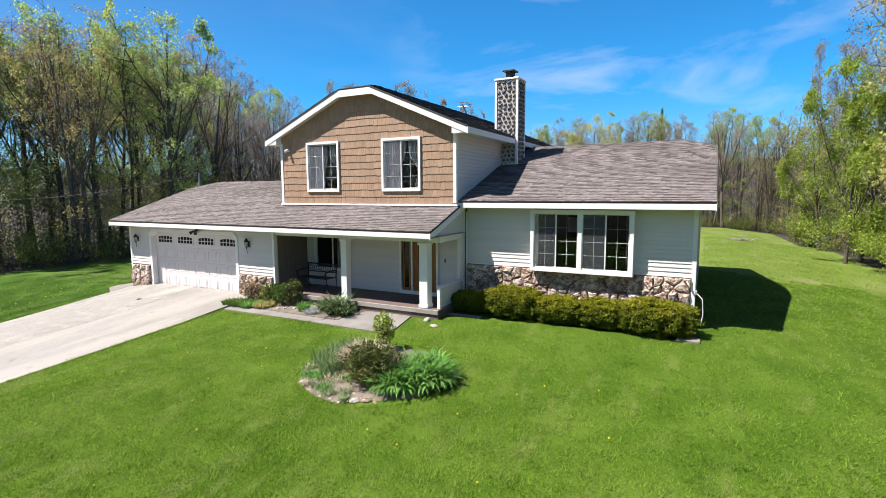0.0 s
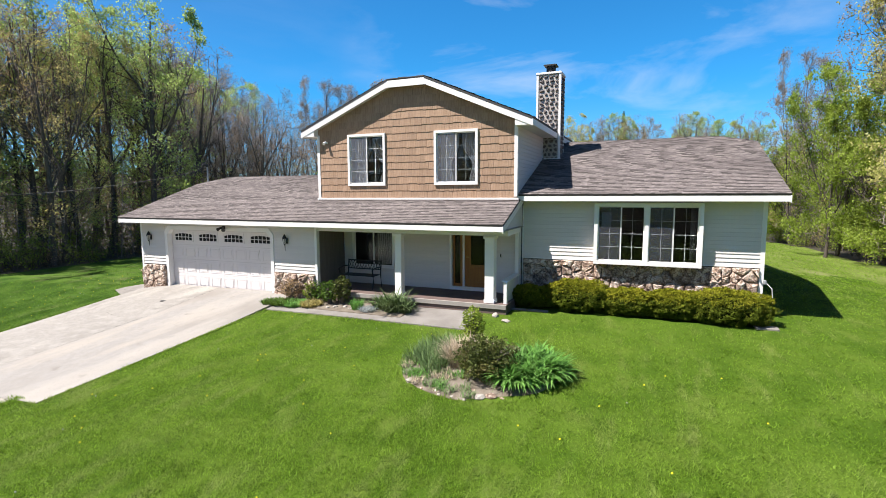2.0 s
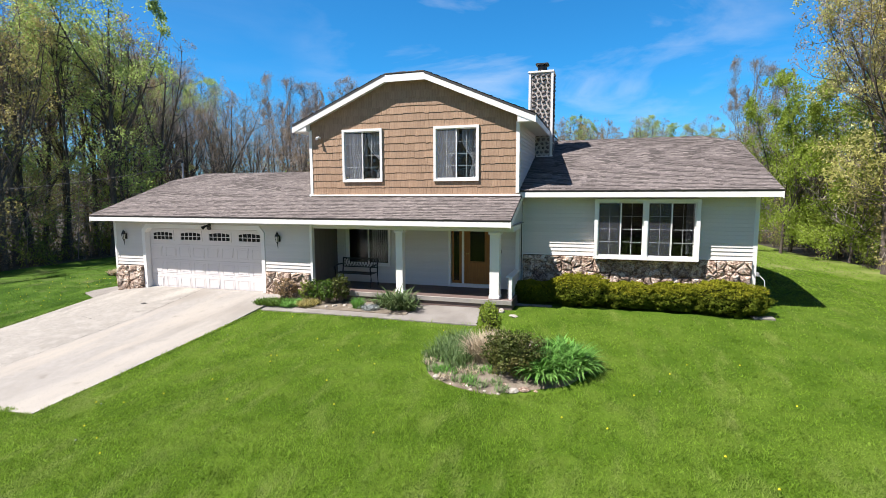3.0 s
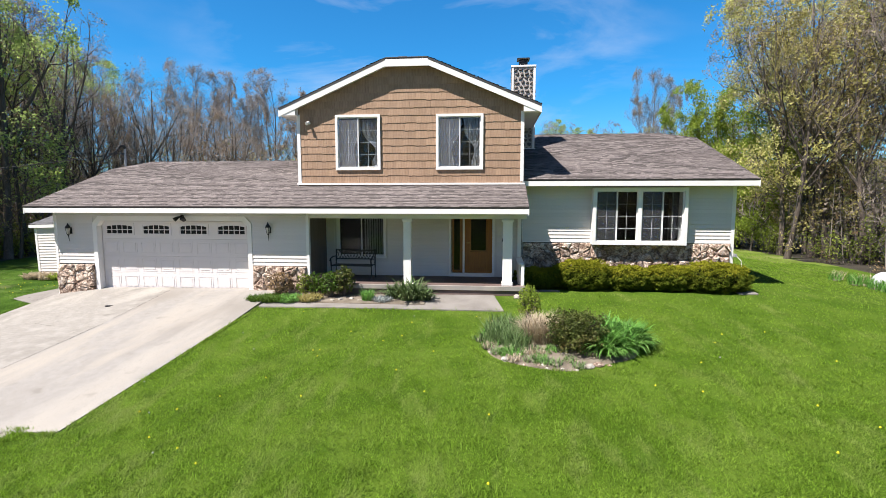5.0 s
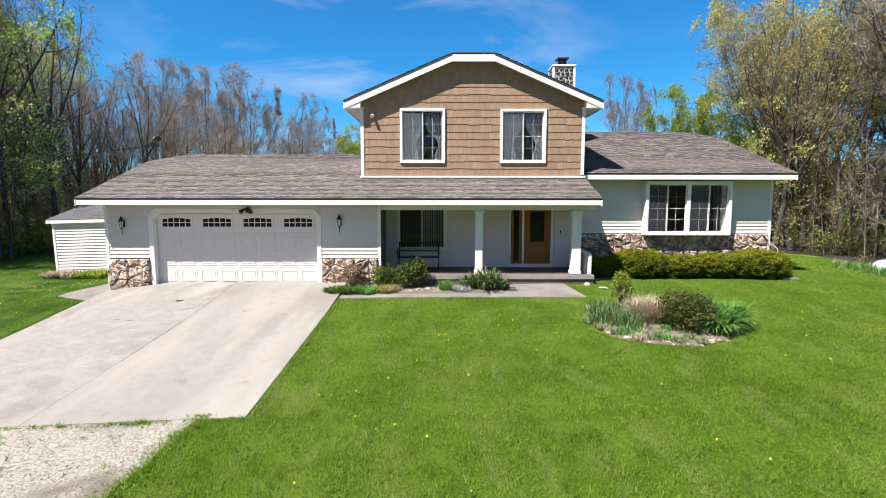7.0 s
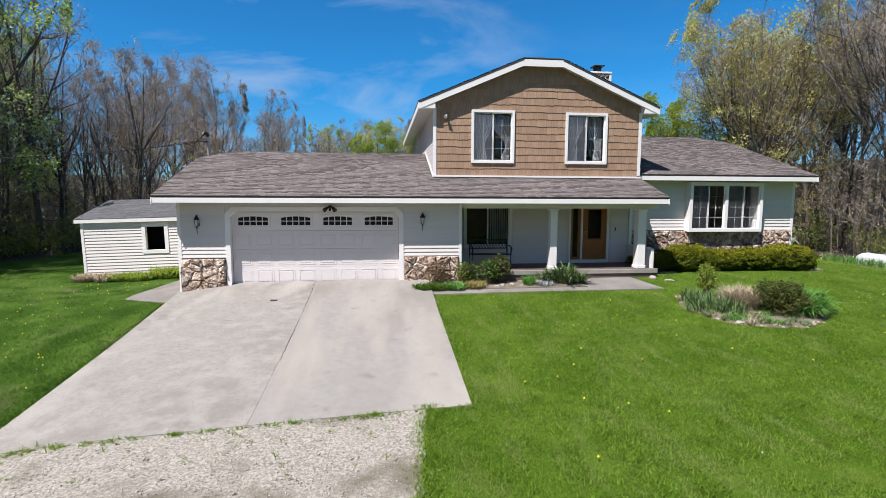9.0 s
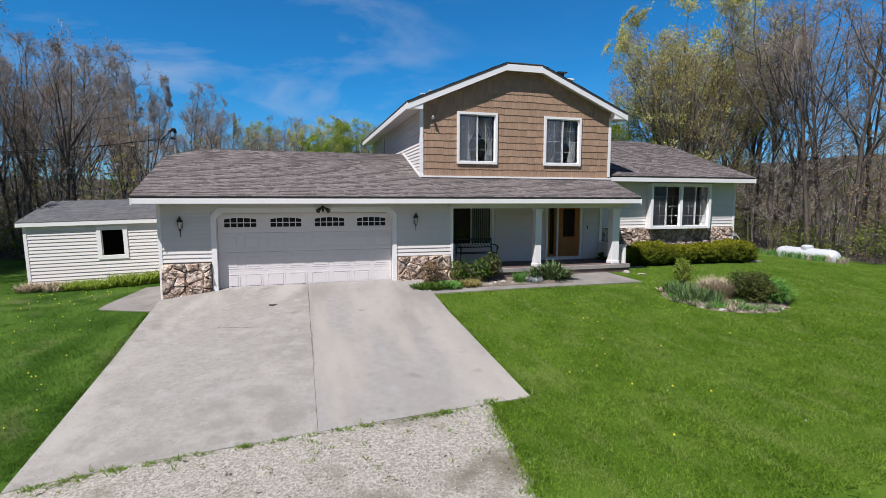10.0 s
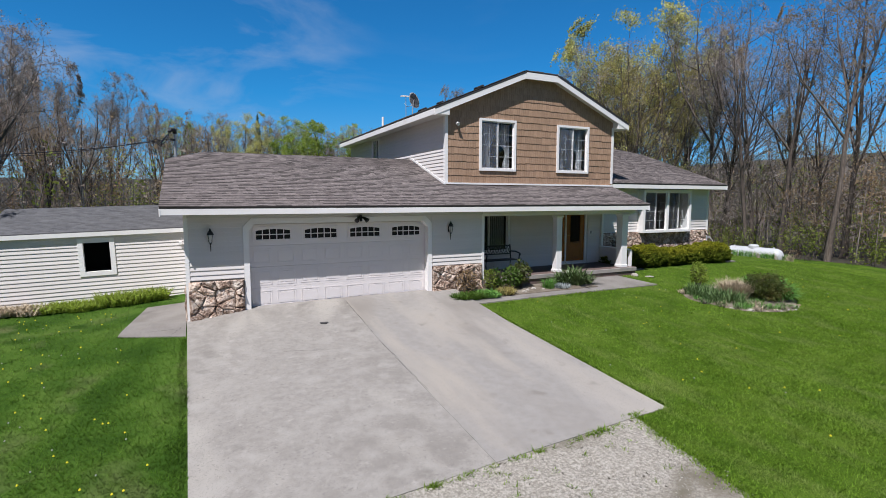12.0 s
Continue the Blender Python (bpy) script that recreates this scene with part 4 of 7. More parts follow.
part("glass_bead", ring(bmesh.new(), 11.33, 11.855, PY - 0.008, PY + 0.015, 1.11, 2.155, 0.03), WOOD_DOOR, entry)
part("door_handle", tube(bmesh.new(), [(11.235, PY - 0.005, 1.38), (11.235, PY - 0.05, 1.38), (11.33, PY - 0.055, 1.385)], 0.014, 8), BRASS, entry, "brass lever handle")
part("sidelight", ring(bmesh.new(), 10.74, 11.095, PY, PY + 0.045, 0.43, 2.32, 0.085), WOOD_DOOR, entry)
part("glass_panel", block(10.82, 11.015, PY + 0.018, PY + 0.026, 0.51, 2.24), TINT, entry)
part("doorbell", block(12.32, 12.36, PY - 0.035, PY - 0.015, 1.42, 1.53, bevel=0.008), BLACK_IRON, house)

# ---- garage door ----
gd = part("garage_door", block(DOOR[0] - 0.14, DOOR[1] + 0.14, 0.050, 0.085, -0.06, 2.20), DOOR_WHITE, house, "white panelled steel double garage door with arched lights")
part("seal", block(DOOR[0] + 0.015, DOOR[1] - 0.015, 0.025, 0.08, -0.075, -0.055), BLACK_IRON, gd)
SEC = 0.535
panel_w = (DOOR[1] - DOOR[0]) / 8
panel_mesh = None
for r in range(4):
    z = -0.055 + SEC * r
    part("section", block(DOOR[0] + 0.012, DOOR[1] - 0.012, 0.027, 0.049, z + 0.002, z + SEC - 0.002, bevel=0.003), DOOR_WHITE, gd)
    if r < 3:
        for k in range(8):
            if panel_mesh is None:
                bm = bmesh.new()
                ring(bm, -0.240, 0.240, -0.006, 0.0, -0.195, 0.195, 0.026)
                box(bm, -0.188, 0.188, -0.006, 0.0, -0.142, 0.142, bevel=0.0055)
                panel_mesh = mesh_of("raised_panel", bm, DOOR_WHITE)
            ob = new("raised_panel", panel_mesh)
            ob.parent = gd
            ob.location = (DOOR[0] + panel_w * (k + 0.5), 0.0265, z + SEC / 2)
# arched lights in the top section
for k in range(4):
    cx = DOOR[0] + (DOOR[1] - DOOR[0]) * (k + 0.5) / 4
    z0, z1, hw = 1.71, 1.965, 0.43
    light = part("door_light", ring(bmesh.new(), cx - hw - 0.05, cx + hw + 0.05, 0.009, 0.0265, z0 - 0.05, z1 + 0.055, 0.045), DOOR_WHITE, gd)
    # opaque black plate: the darkness behind the panes is painted
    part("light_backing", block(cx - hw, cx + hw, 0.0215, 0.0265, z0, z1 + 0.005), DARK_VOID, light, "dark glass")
    pts = 12
    top = [(cx - hw + 2 * hw * i / pts, z1 - 0.085 + 0.085 * math.sin(math.pi * (0.12 + 0.76 * i / pts)) ** 0.7) for i in range(pts + 1)]
    part("arch_head", prism(bmesh.new(), [(cx - hw - 0.006, 0.015, z1 + 0.012), *[(x, 0.015, z) for x, z in top], (cx + hw + 0.006, 0.015, z1 + 0.012)], (0, 0.006, 0)), DOOR_WHITE, light)
    for i in range(1, 5):
        x = cx - hw + 2 * hw * i / 5
        part("light_bar", block(x - 0.011, x + 0.011, 0.014, 0.0205, z0, z1), DOOR_WHITE, light)
    part("light_bar", block(cx - hw, cx + hw, 0.0145, 0.02, z0 + 0.108, z0 + 0.130), DOOR_WHITE, light)
    for sx in (-1, 1):
        part("light_bar", block(cx + sx * (hw - 0.006) - 0.01, cx + sx * (hw - 0.006) + 0.01, 0.014, 0.0205, z0, z1), DOOR_WHITE, light)
# white casing with clipped upper corners
cw = 0.125
a0, a1, zt, ch = DOOR[0], DOOR[1], DOOR[3], 0.20
outer = [(a0 - cw, -0.14), (a0 - cw, zt - 0.08), (a0 - cw + 0.20, zt + 0.13), (a1 + cw - 0.20, zt + 0.13), (a1 + cw, zt - 0.08), (a1 + cw, -0.10)]
inner = [(a0 + 0.006, -0.14), (a0 + 0.006, zt - ch + 0.03), (a0 + ch - 0.04, zt - 0.006), (a1 - ch + 0.04, zt - 0.006), (a1 - 0.006, zt - ch + 0.03), (a1 - 0.006, -0.10)]
bm = bmesh.new()
rows4 = [[bm.verts.new((x, yy, z)) for x, z in line] for yy in (GY - 0.035, 0.023) for line in (outer, inner)]
o0, i0, o1, i1 = rows4
for k in range(5):
    for q in ((o0[k], o0[k + 1], i0[k + 1], i0[k]), (o1[k + 1], o1[k], i1[k], i1[k + 1]), (o0[k + 1], o0[k], o1[k], o1[k + 1]), (i0[k], i0[k + 1], i1[k + 1], i1[k])):
        bm.faces.new(q)
for k in (0, 5):
    bm.faces.new((o0[k], i0[k], i1[k], o1[k]))
bmesh.ops.recalc_face_normals(bm, faces=bm.faces)
part("garage_casing", bm, TRIM, house, "white casing with clipped corners round the garage door")
part("frieze_board", block(GX0 + 0.05, GX1 - 0.04, GY - 0.032, GY - 0.0185, 2.27, 2.373), SOFFIT, house)

# ---- porch ----
porch = thing("porch", "covered front porch with painted floor, white posts and a knee wall", "porch")
part("floor_slab", block(GX1 + 0.005, 12.98, -0.22, PY - 0.005, -0.1, 0.315, bevel=0.012), PORCH_FLOOR, porch, "brown-grey painted porch floor")
part("slab_nosing", block(GX1 + 0.03, 12.98, -0.262, -0.222, 0.185, 0.318, bevel=0.01), CONCRETE_WARM, porch, "pale worn concrete porch edge")
part("beam", block(GX1 + 0.03, 12.99, -0.13, 0.09, 2.205, 2.373), TRIM, porch, "white beam over the posts")
for x, w in ((9.60, 0.11), (12.46, 0.135)):
    post = part("post", block(x - w, x + w, -0.02 - w, -0.02 + w, 0.3, 2.205, bevel=0.008), TRIM, porch, "square white porch post")
    part("post_cap", block(x - w - 0.035, x + w + 0.035, -0.055 - w, 0.015 + w, 2.125, 2.203, bevel=0.015), TRIM, post)
    part("post_base", block(x - w - 0.02, x + w + 0.02, -0.045 - w, 0.005 + w, 0.3185, 0.42, bevel=0.012), TRIM, post)
knee = part("knee_wall", block(12.80, 12.90, 0.13, PY - 0.02, 0.316, 0.90), SIDING, porch, "low siding knee wall with a white cap")
for k in range(5):
    ob = new("siding_board", board_mesh(PY - 0.16))
    ob.parent = knee
    ob.matrix_basis = Matrix.Translation((12.80, PY - 0.02, 0.32 + k * BOARD)) @ Matrix.Rotation(-math.pi / 2, 4, "Z")
part("cap", block(12.755, 12.945, 0.05, PY - 0.02, 0.90, 0.945, bevel=0.008), TRIM, knee)
part("knee_post", block(12.85, 12.945, -0.06, 0.05, 0.20, 0.92, bevel=0.008), TRIM, porch)
part("opening_casing", block(12.80, 12.90, PY - 0.10, PY - 0.022, 0.95, 2.2), TRIM, porch)
part("opening_head", block(12.80, 12.93, 0.095, PY - 0.022, 2.205, 2.37), TRIM, porch)
part("porch_gable", prism(bmesh.new(), [(12.945, GEAVE_Y + 0.06, 2.38), (12.945, RY - 0.11, 2.38), (12.945, RY - 0.11, sl(GEAVE_Y, GRIDGE_Y, GEAVE_Z, GRIDGE_Z, RY - 0.11) - 0.14), (12.945, GEAVE_Y + 0.06, 2.42)], (-0.04, 0, 0)), SOFFIT, porch)


# ---- fieldstone, shakes and chimney pieces ----
def cells(x0, x1, z0, z1, size, seed, flat=1.35, loose=0.5):
    """Random convex cells that fill a rectangle."""
    r = random.Random(seed)
    nx, nz = max(1, round((x1 - x0) / (size * flat))), max(1, round((z1 - z0) / size))
    sites = []
    for j in range(nz):
        for i in range(nx):
            sites.append((x0 + (i + 0.5 + r.uniform(-loose, loose) + 0.25 * (j % 2)) * (x1 - x0) / nx, z0 + (j + 0.5 + r.uniform(-loose, loose) * 0.95) * (z1 - z0) / nz))
    out = []
    for s in sites:
        poly = [(x0, z0), (x1, z0), (x1, z1), (x0, z1)]
        for q in sites:
            if q is s or abs(q[0] - s[0]) > size * 4 or abs(q[1] - s[1]) > size * 4:
                continue
            mx, mz, nx_, nz_ = (s[0] + q[0]) / 2, (s[1] + q[1]) / 2, q[0] - s[0], q[1] - s[1]
            nxt = []
            for a, b in zip(poly, poly[1:] + poly[:1]):
                da = (a[0] - mx) * nx_ + (a[1] - mz) * nz_
                db = (b[0] - mx) * nx_ + (b[1] - mz) * nz_
                if da <= 0:
                    nxt.append(a)
                if da * db < 0:
                    t = da / (da - db)
                    nxt.append((a[0] + (b[0] - a[0]) * t, a[1] + (b[1] - a[1]) * t))
            poly = nxt
            if len(poly) < 3:
                break
        if len(poly) >= 3:
            out.append(poly)
    return out


def stone_mesh(poly, joint, deep, r, mat, name="stone", rounded=False):
    """One stone: outline, bulged and chipped, lying in the xz plane and facing -y."""
    cx, cz = sum(p[0] for p in poly) / len(poly), sum(p[1] for p in poly) / len(poly)
    ring_pts = []
    for a, b in zip(poly, poly[1:] + poly[:1]):
        n = 2 if rounded else (2 if math.dist(a, b) > 0.09 else 1)
        for k in range(n):
            ring_pts.append((a[0] + (b[0] - a[0]) * (k + 0.25 * rounded) / n, a[1] + (b[1] - a[1]) * (k + 0.25 * rounded) / n))
    bm = bmesh.new()
    reach = max(0.02, sum(math.dist(p, (cx, cz)) for p in ring_pts) / len(ring_pts))
    loops = []
    for inset, y in ((joint, 0.0), (joint, -deep * 0.55), (joint + reach * 0.22, -deep)):
        loop = []
        for x, z in ring_pts:
            d = max(0.01, math.dist((x, z), (cx, cz)))
            k = max(0.15, 1 - inset / d)
            if rounded:
                k = min(k, reach * 1.12 / d)
            loop.append(bm.verts.new((cx + (x - cx) * k + r.uniform(-0.004, 0.004), y * r.uniform(0.75, 1.2), cz + (z - cz) * k + r.uniform(-0.004, 0.004))))
        loops.append(loop)
    if not rounded:
        # a rough split face, tilted and dished
        tx, tz, o = r.uniform(-0.3, 0.3), r.uniform(-0.3, 0.3), r.uniform(0, 60)

        def face(x, z):
            return -deep * (0.95 + tx * (x - cx) / reach + tz * (z - cz) / reach + 0.5 * noise.noise((x * 14, z * 14, o)))

        loop = []
        for v in loops[-1]:
            v.co.y = face(v.co.x, v.co.z)
            x, z = cx + (v.co.x - cx) * 0.5 + r.uniform(-0.015, 0.015), cz + (v.co.z - cz) * 0.5 + r.uniform(-0.015, 0.015)
            loop.append(bm.verts.new((x, face(x, z) - 0.008, z)))
        loops.append(loop)
    top = bm.verts.new((cx, -deep * 1.2 if rounded else face(cx, cz) - 0.01, cz))
    n = len(ring_pts)
    for a, b in zip(loops, loops[1:]):
        for i in range(n):
            bm.faces.new((a[i], a[(i + 1) % n], b[(i + 1) % n], b[i]))
    for i in range(n):
        bm.faces.new((loops[-1][i], loops[-1][(i + 1) % n], top))
    bmesh.ops.recalc_face_normals(bm, faces=bm.faces)
    return mesh_of(name, bm, mat, rounded)


def stones(parent, x0, x1, z0, z1, size, seed, joint, deep, mat, m, rounded=False, flat=1.35):
    r = random.Random(seed)
    for poly in cells(x0, x1, z0, z1, size, seed, flat, 0.26 if rounded else 0.5):
        ob = new("stone", stone_mesh(poly, joint, deep * r.uniform(0.7, 1.25), r, mat, rounded=rounded))
        ob.parent = parent
        ob.matrix_basis = m


for k, (x0, x1, z0, z1, y, seed) in enumerate(((GX0 + 0.02, -0.085, -0.32, 0.78, GY, 5), (4.985, GX1 - 0.065, -0.16, 0.80, GY, 6), (RX0 + 0.05, RX1 - 0.08, 0.0, 1.40, RY, 9))):
    veneer = part("stone_veneer", block(x0, x1, y - 0.022, y - 0.002, z0, z1), MORTAR, house, "split tan and brown fieldstone veneer")
    stones(veneer, x0, x1, z0, z1 - 0.015, 0.215, seed, 0.006, 0.080, STONE, Matrix.Translation((0, y - 0.02, 0)))
part("stone_ledge", block(RX0 + 0.05, RX1 - 0.08, RY - 0.05, RY - 0.02, 1.402, 1.425), TRIM, house)
side_veneer = part("stone_veneer", block(GX0 - 0.022, GX0 - 0.002, GY + 0.10, 0.75, -0.35, 0.60), MORTAR, house)
stones(side_veneer, -0.75, -GY - 0.12, -0.30, 0.58, 0.21, 15, 0.008, 0.05, STONE, Matrix.Translation((GX0 - 0.02, 0, 0)) @ Matrix.Rotation(-math.pi / 2, 4, "Z"))

# shakes on the gable, in staggered courses
shake_meshes = {}


def shake_mesh(w, deep):
    key = (round(w, 2), deep)
    if key not in shake_meshes:
        bm = bmesh.new()
        w = key[0] - 0.003
        # three staves with a shallow groove between them
        for k in range(3):
            a, b, lo = w * k / 3, w * (k + 1) / 3 - 0.0025, -deep * (1, 0.4, 0.8)[k]
            prism(bm, [(a, -0.001, 0.250), (a, -0.017, lo), (a, -0.006, lo), (a, 0.002, lo + 0.01)], (b - a, 0, 0))
        shake_meshes[key] = mesh_of("shake", bm, SHAKE)
    return shake_meshes[key]


COURSE = 0.226


def gable_top_at(x):
    d = abs(x - UXM)
    return 6.78 if d < 0.66 else 6.78 - (d - 0.66) * us


def on_roof(x):
    return min(URIDGE_Z - abs(x - UXM) * us, uz + 0.045)


holes = [(h[0] + 0.01, h[1] - 0.01, h[2] - 0.015, h[3] + 0.015) for h in (W1, W2)]
r = random.Random(31)
z = 3.25
while z < 6.72:
    x = UX0 + 0.05 - r.uniform(0, 0.2)
    while x < UX1 - 0.08:
        w = r.choice((0.26, 0.32, 0.38, 0.46))
        for s0, s1 in cut([(max(x, UX0 + 0.05), min(x + w, UX1 - 0.07))], z + COURSE / 2, holes):
            if s1 - s0 > 0.025 and z < gable_top_at((s0 + s1) / 2) - 0.02:
                ob = new("shake", shake_mesh(s1 - s0, r.choice((0.0, 0.014, 0.022))))
                ob.parent = upper_wall
                ob.location = (s0, UY, z + r.uniform(-0.003, 0.003))
                room = min(on_roof(s0), on_roof(s1)) - 0.10 - z
                ob.scale = (1, 1, min(1.0, max(0.02, room / 0.25)))
        x += w
    z += COURSE

# chimney
CX0, CX1, CY0, CY1, CZ = 12.66, 13.52, 4.70, 5.50, 7.56
chimney = part("chimney", block(CX0 + 0.03, CX1 - 0.03, CY0 + 0.03, CY1 - 0.03, 3.6, CZ - 0.02), MORTAR_PALE, house, "square chimney faced with rounded dark cobbles and white corner boards")
stones(chimney, CX0 + 0.08, CX1 - 0.08, 4.35, CZ - 0.10, 0.150, 41, 0.034, 0.040, COBBLE, Matrix.Translation((0, CY0 + 0.028, 0)), True, 1.1)
stones(chimney, CY0 + 0.08, CY1 - 0.08, 4.5, CZ - 0.10, 0.150, 42, 0.034, 0.040, COBBLE, Matrix.Translation((CX1 - 0.028, 0, 0)) @ Matrix.Rotation(math.pi / 2, 4, "Z"), True, 1.1)
stones(chimney, -CY1 + 0.08, -CY0 - 0.08, 6.3, CZ - 0.10, 0.150, 43, 0.034, 0.040, COBBLE, Matrix.Translation((CX0 + 0.028, 0, 0)) @ Matrix.Rotation(-math.pi / 2, 4, "Z"), True, 1.1)
for x in (CX0, CX1 - 0.075):
    for y in (CY0, CY1 - 0.075):
        part("corner_board", block(x, x + 0.075, y, y + 0.075, 3.9, CZ - 0.07), TRIM, chimney)
part("crown", block(CX0 - 0.02, CX1 + 0.02, CY0 - 0.02, CY1 + 0.02, CZ - 0.07, CZ, bevel=0.01), TRIM, chimney, "white chimney crown")
part("flue", tube(bmesh.new(), [(13.09, 5.1, CZ), (13.09, 5.1, CZ + 0.24)], 0.165, 14), BLACK_IRON, chimney)
part("flue_cap", block(12.86, 13.32, 4.87, 5.33, CZ + 0.26, CZ + 0.31, bevel=0.02), BLACK_IRON, chimney, "black metal flue cap")
part("flue_screen", tube(bmesh.new(), [(13.09, 5.1, CZ + 0.23), (13.09, 5.1, CZ + 0.27)], 0.17, 14), BLACK_IRON, chimney)
part("base_flashing", block(CX0 + 0.3, CX1 + 0.03, CY0 - 0.03, CY0 + 0.02, 4.50, 4.60), TRIM, chimney)


# ---- fixtures ----
def lantern(x, z):
    l = thing("wall_lantern", "black iron carriage lantern on the siding beside the garage door", "wall lamp", "garage lanterns", (x, GY - 0.02, z))
    part("back_plate", block(-0.045, 0.045, -0.015, 0.0, -0.10, 0.10, bevel=0.01), BLACK_IRON, l)
    part("arm", tube(bmesh.new(), [(0, -0.01, 0.02), (0, -0.06, 0.17), (0, -0.11, 0.20)], 0.010, 6), BLACK_IRON, l)
    part("cage", tube(bmesh.new(), [(0, -0.11, -0.10), (0, -0.11, 0.08)], [0.035, 0.065], 6), LANTERN_GLASS, l, "frosted glass body")
    for k in range(4):
        a = k * math.pi / 2 + 0.785
        part("rib", tube(bmesh.new(), [(0.038 * math.cos(a), -0.11 + 0.038 * math.sin(a), -0.10), (0.068 * math.cos(a), -0.11 + 0.068 * math.sin(a), 0.08)], 0.006, 4), BLACK_IRON, l)
    part("hood", tube(bmesh.new(), [(0, -0.11, 0.075), (0, -0.11, 0.12), (0, -0.11, 0.19), (0, -0.11, 0.23)], [0.078, 0.066, 0.022, 0.012], 8), BLACK_IRON, l)
    part("tail", tube(bmesh.new(), [(0, -0.11, -0.10), (0, -0.10, -0.16), (0, -0.085, -0.32)], [0.036, 0.014, 0.006], 6), BLACK_IRON, l)
    return l


lantern(-0.80, 1.80)
lantern(5.53, 1.86)
flood = thing("flood_light", "black twin-head flood light under the garage eave", "flood light", "", (2.86, GY - 0.035, 2.25))
part("mount", tube(bmesh.new(), [(0, 0, 0), (0, -0.05, 0)], 0.05, 10), BLACK_IRON, flood)
for s in (-1, 1):
    part("lamp_head", tube(bmesh.new(), [(s * 0.04, -0.06, -0.01), (s * 0.09, -0.12, -0.04), (s * 0.15, -0.19, -0.10)], [0.022, 0.04, 0.065], 10), BLACK_IRON, flood)
part("sensor", block(-0.03, 0.03, -0.11, -0.04, -0.12, -0.03, bevel=0.008), BLACK_IRON, flood)
cam_l = thing("security_light", "small white security lamp on the gable wall", "security light", "", (6.38, UY - 0.03, 5.06))
part("mount", tube(bmesh.new(), [(0, 0.03, 0.02), (0, -0.06, 0.02)], 0.035, 8), TRIM, cam_l)
part("lamp_head", tube(bmesh.new(), [(0, -0.05, 0.04), (-0.03, -0.16, -0.02)], [0.035, 0.055], 8), TRIM, cam_l)

# roof fittings on the far slope
def on_upper_roof(x):
    return URIDGE_Z - abs(x - UXM) * us


dish = thing("satellite_dish", "grey satellite dish on a mast on the shingle roof", "satellite dish", "", (8.75, 10.45, on_upper_roof(8.75)))
part("mast", tube(bmesh.new(), [(0, 0, 0), (0.05, 0, 0.55), (0.08, -0.05, 0.75)], 0.025, 8), GREY_METAL, dish)
bm = bmesh.new()
rings5 = []
for k in range(6):
    rr = 0.36 * k / 5
    rings5.append([bm.verts.new((rr * math.cos(a), 0.28 * rr * rr, 1.1 * rr * math.sin(a))) for a in [2 * math.pi * q / 18 for q in range(18)]] if k else [bm.verts.new((0, 0, 0))])
for q in range(18):
    bm.faces.new((rings5[0][0], rings5[1][q], rings5[1][(q + 1) % 18]))
    for k in range(1, 5):
        bm.faces.new((rings5[k][q], rings5[k + 1][q], rings5[k + 1][(q + 1) % 18], rings5[k][(q + 1) % 18]))
bmesh.ops.solidify(bm, geom=bm.faces[:], thickness=0.015)
d_ob = part("dish", bm, GREY_METAL, dish, "", True)
d_ob.matrix_basis = pose(0.1, -0.08, 0.72, -25, 0, 105)
part("feed_arm", tube(bmesh.new(), [(0.08, -0.05, 0.5), (-0.15, 0.35, 0.45), (-0.22, 0.48, 0.62)], 0.014, 6), GREY_METAL, dish)
ant = thing("tv_antenna", "white aerial on a short mast on the roof", "antenna", "", (8.53, 10.75, on_upper_roof(8.53)))
part("mast", tube(bmesh.new(), [(0, 0, 0), (0, 0, 1.05)], 0.018, 6), GREY_METAL, ant)
for k in range(4):
    part("element", block(-0.25, 0.25, -0.10 + 0.07 * k, -0.08 + 0.07 * k, 1.03, 1.06), TRIM, ant)
for x, y, w in ((8.55, 3.4, 0.16), (7.65, 6.6, 0.16), (8.0, 5.6, 0.13)):
    v = thing("roof_vent", "low black roof vent on the shingles", "roof vent", "roof vents", (x, y, on_upper_roof(x)))
    part("hood", block(-w, w, -w, w, 0.0, 0.10, bevel=0.03), BLACK_IRON, v)
    v.rotation_euler = (0, -math.atan(us), 0)
vp = thing("vent_pipe", "white plastic vent pipe through the roof", "vent pipe", "", (6.6, 8.7, on_upper_roof(6.6)))
part("pipe", tube(bmesh.new(), [(0, 0, -0.1), (0, 0, 0.42)], 0.05, 10), TRIM, vp)

# bench on the porch
bench = thing("garden_bench", "black cast-iron bench with a lattice back on the porch", "bench", "", (7.78, 0.86, 0.317))
for k in range(5):
    part("seat_slat", block(-0.62, 0.62, -0.42 + 0.09 * k, -0.35 + 0.09 * k, 0.41, 0.435), BLACK_IRON, bench)
part("back_rail", block(-0.63, 0.63, 0.10, 0.135, 0.83, 0.87, bevel=0.008), BLACK_IRON, bench)
part("back_rail", block(-0.63, 0.63, 0.08, 0.115, 0.56, 0.59, bevel=0.008), BLACK_IRON, bench)
for k in range(12):
    x = -0.56 + k * 0.1018
    for s in (-1, 1):
        part("lattice_bar", tube(bmesh.new(), [(x - s * 0.05, 0.095, 0.58), (x + s * 0.05, 0.115, 0.84)], 0.009, 4), BLACK_IRON, bench)
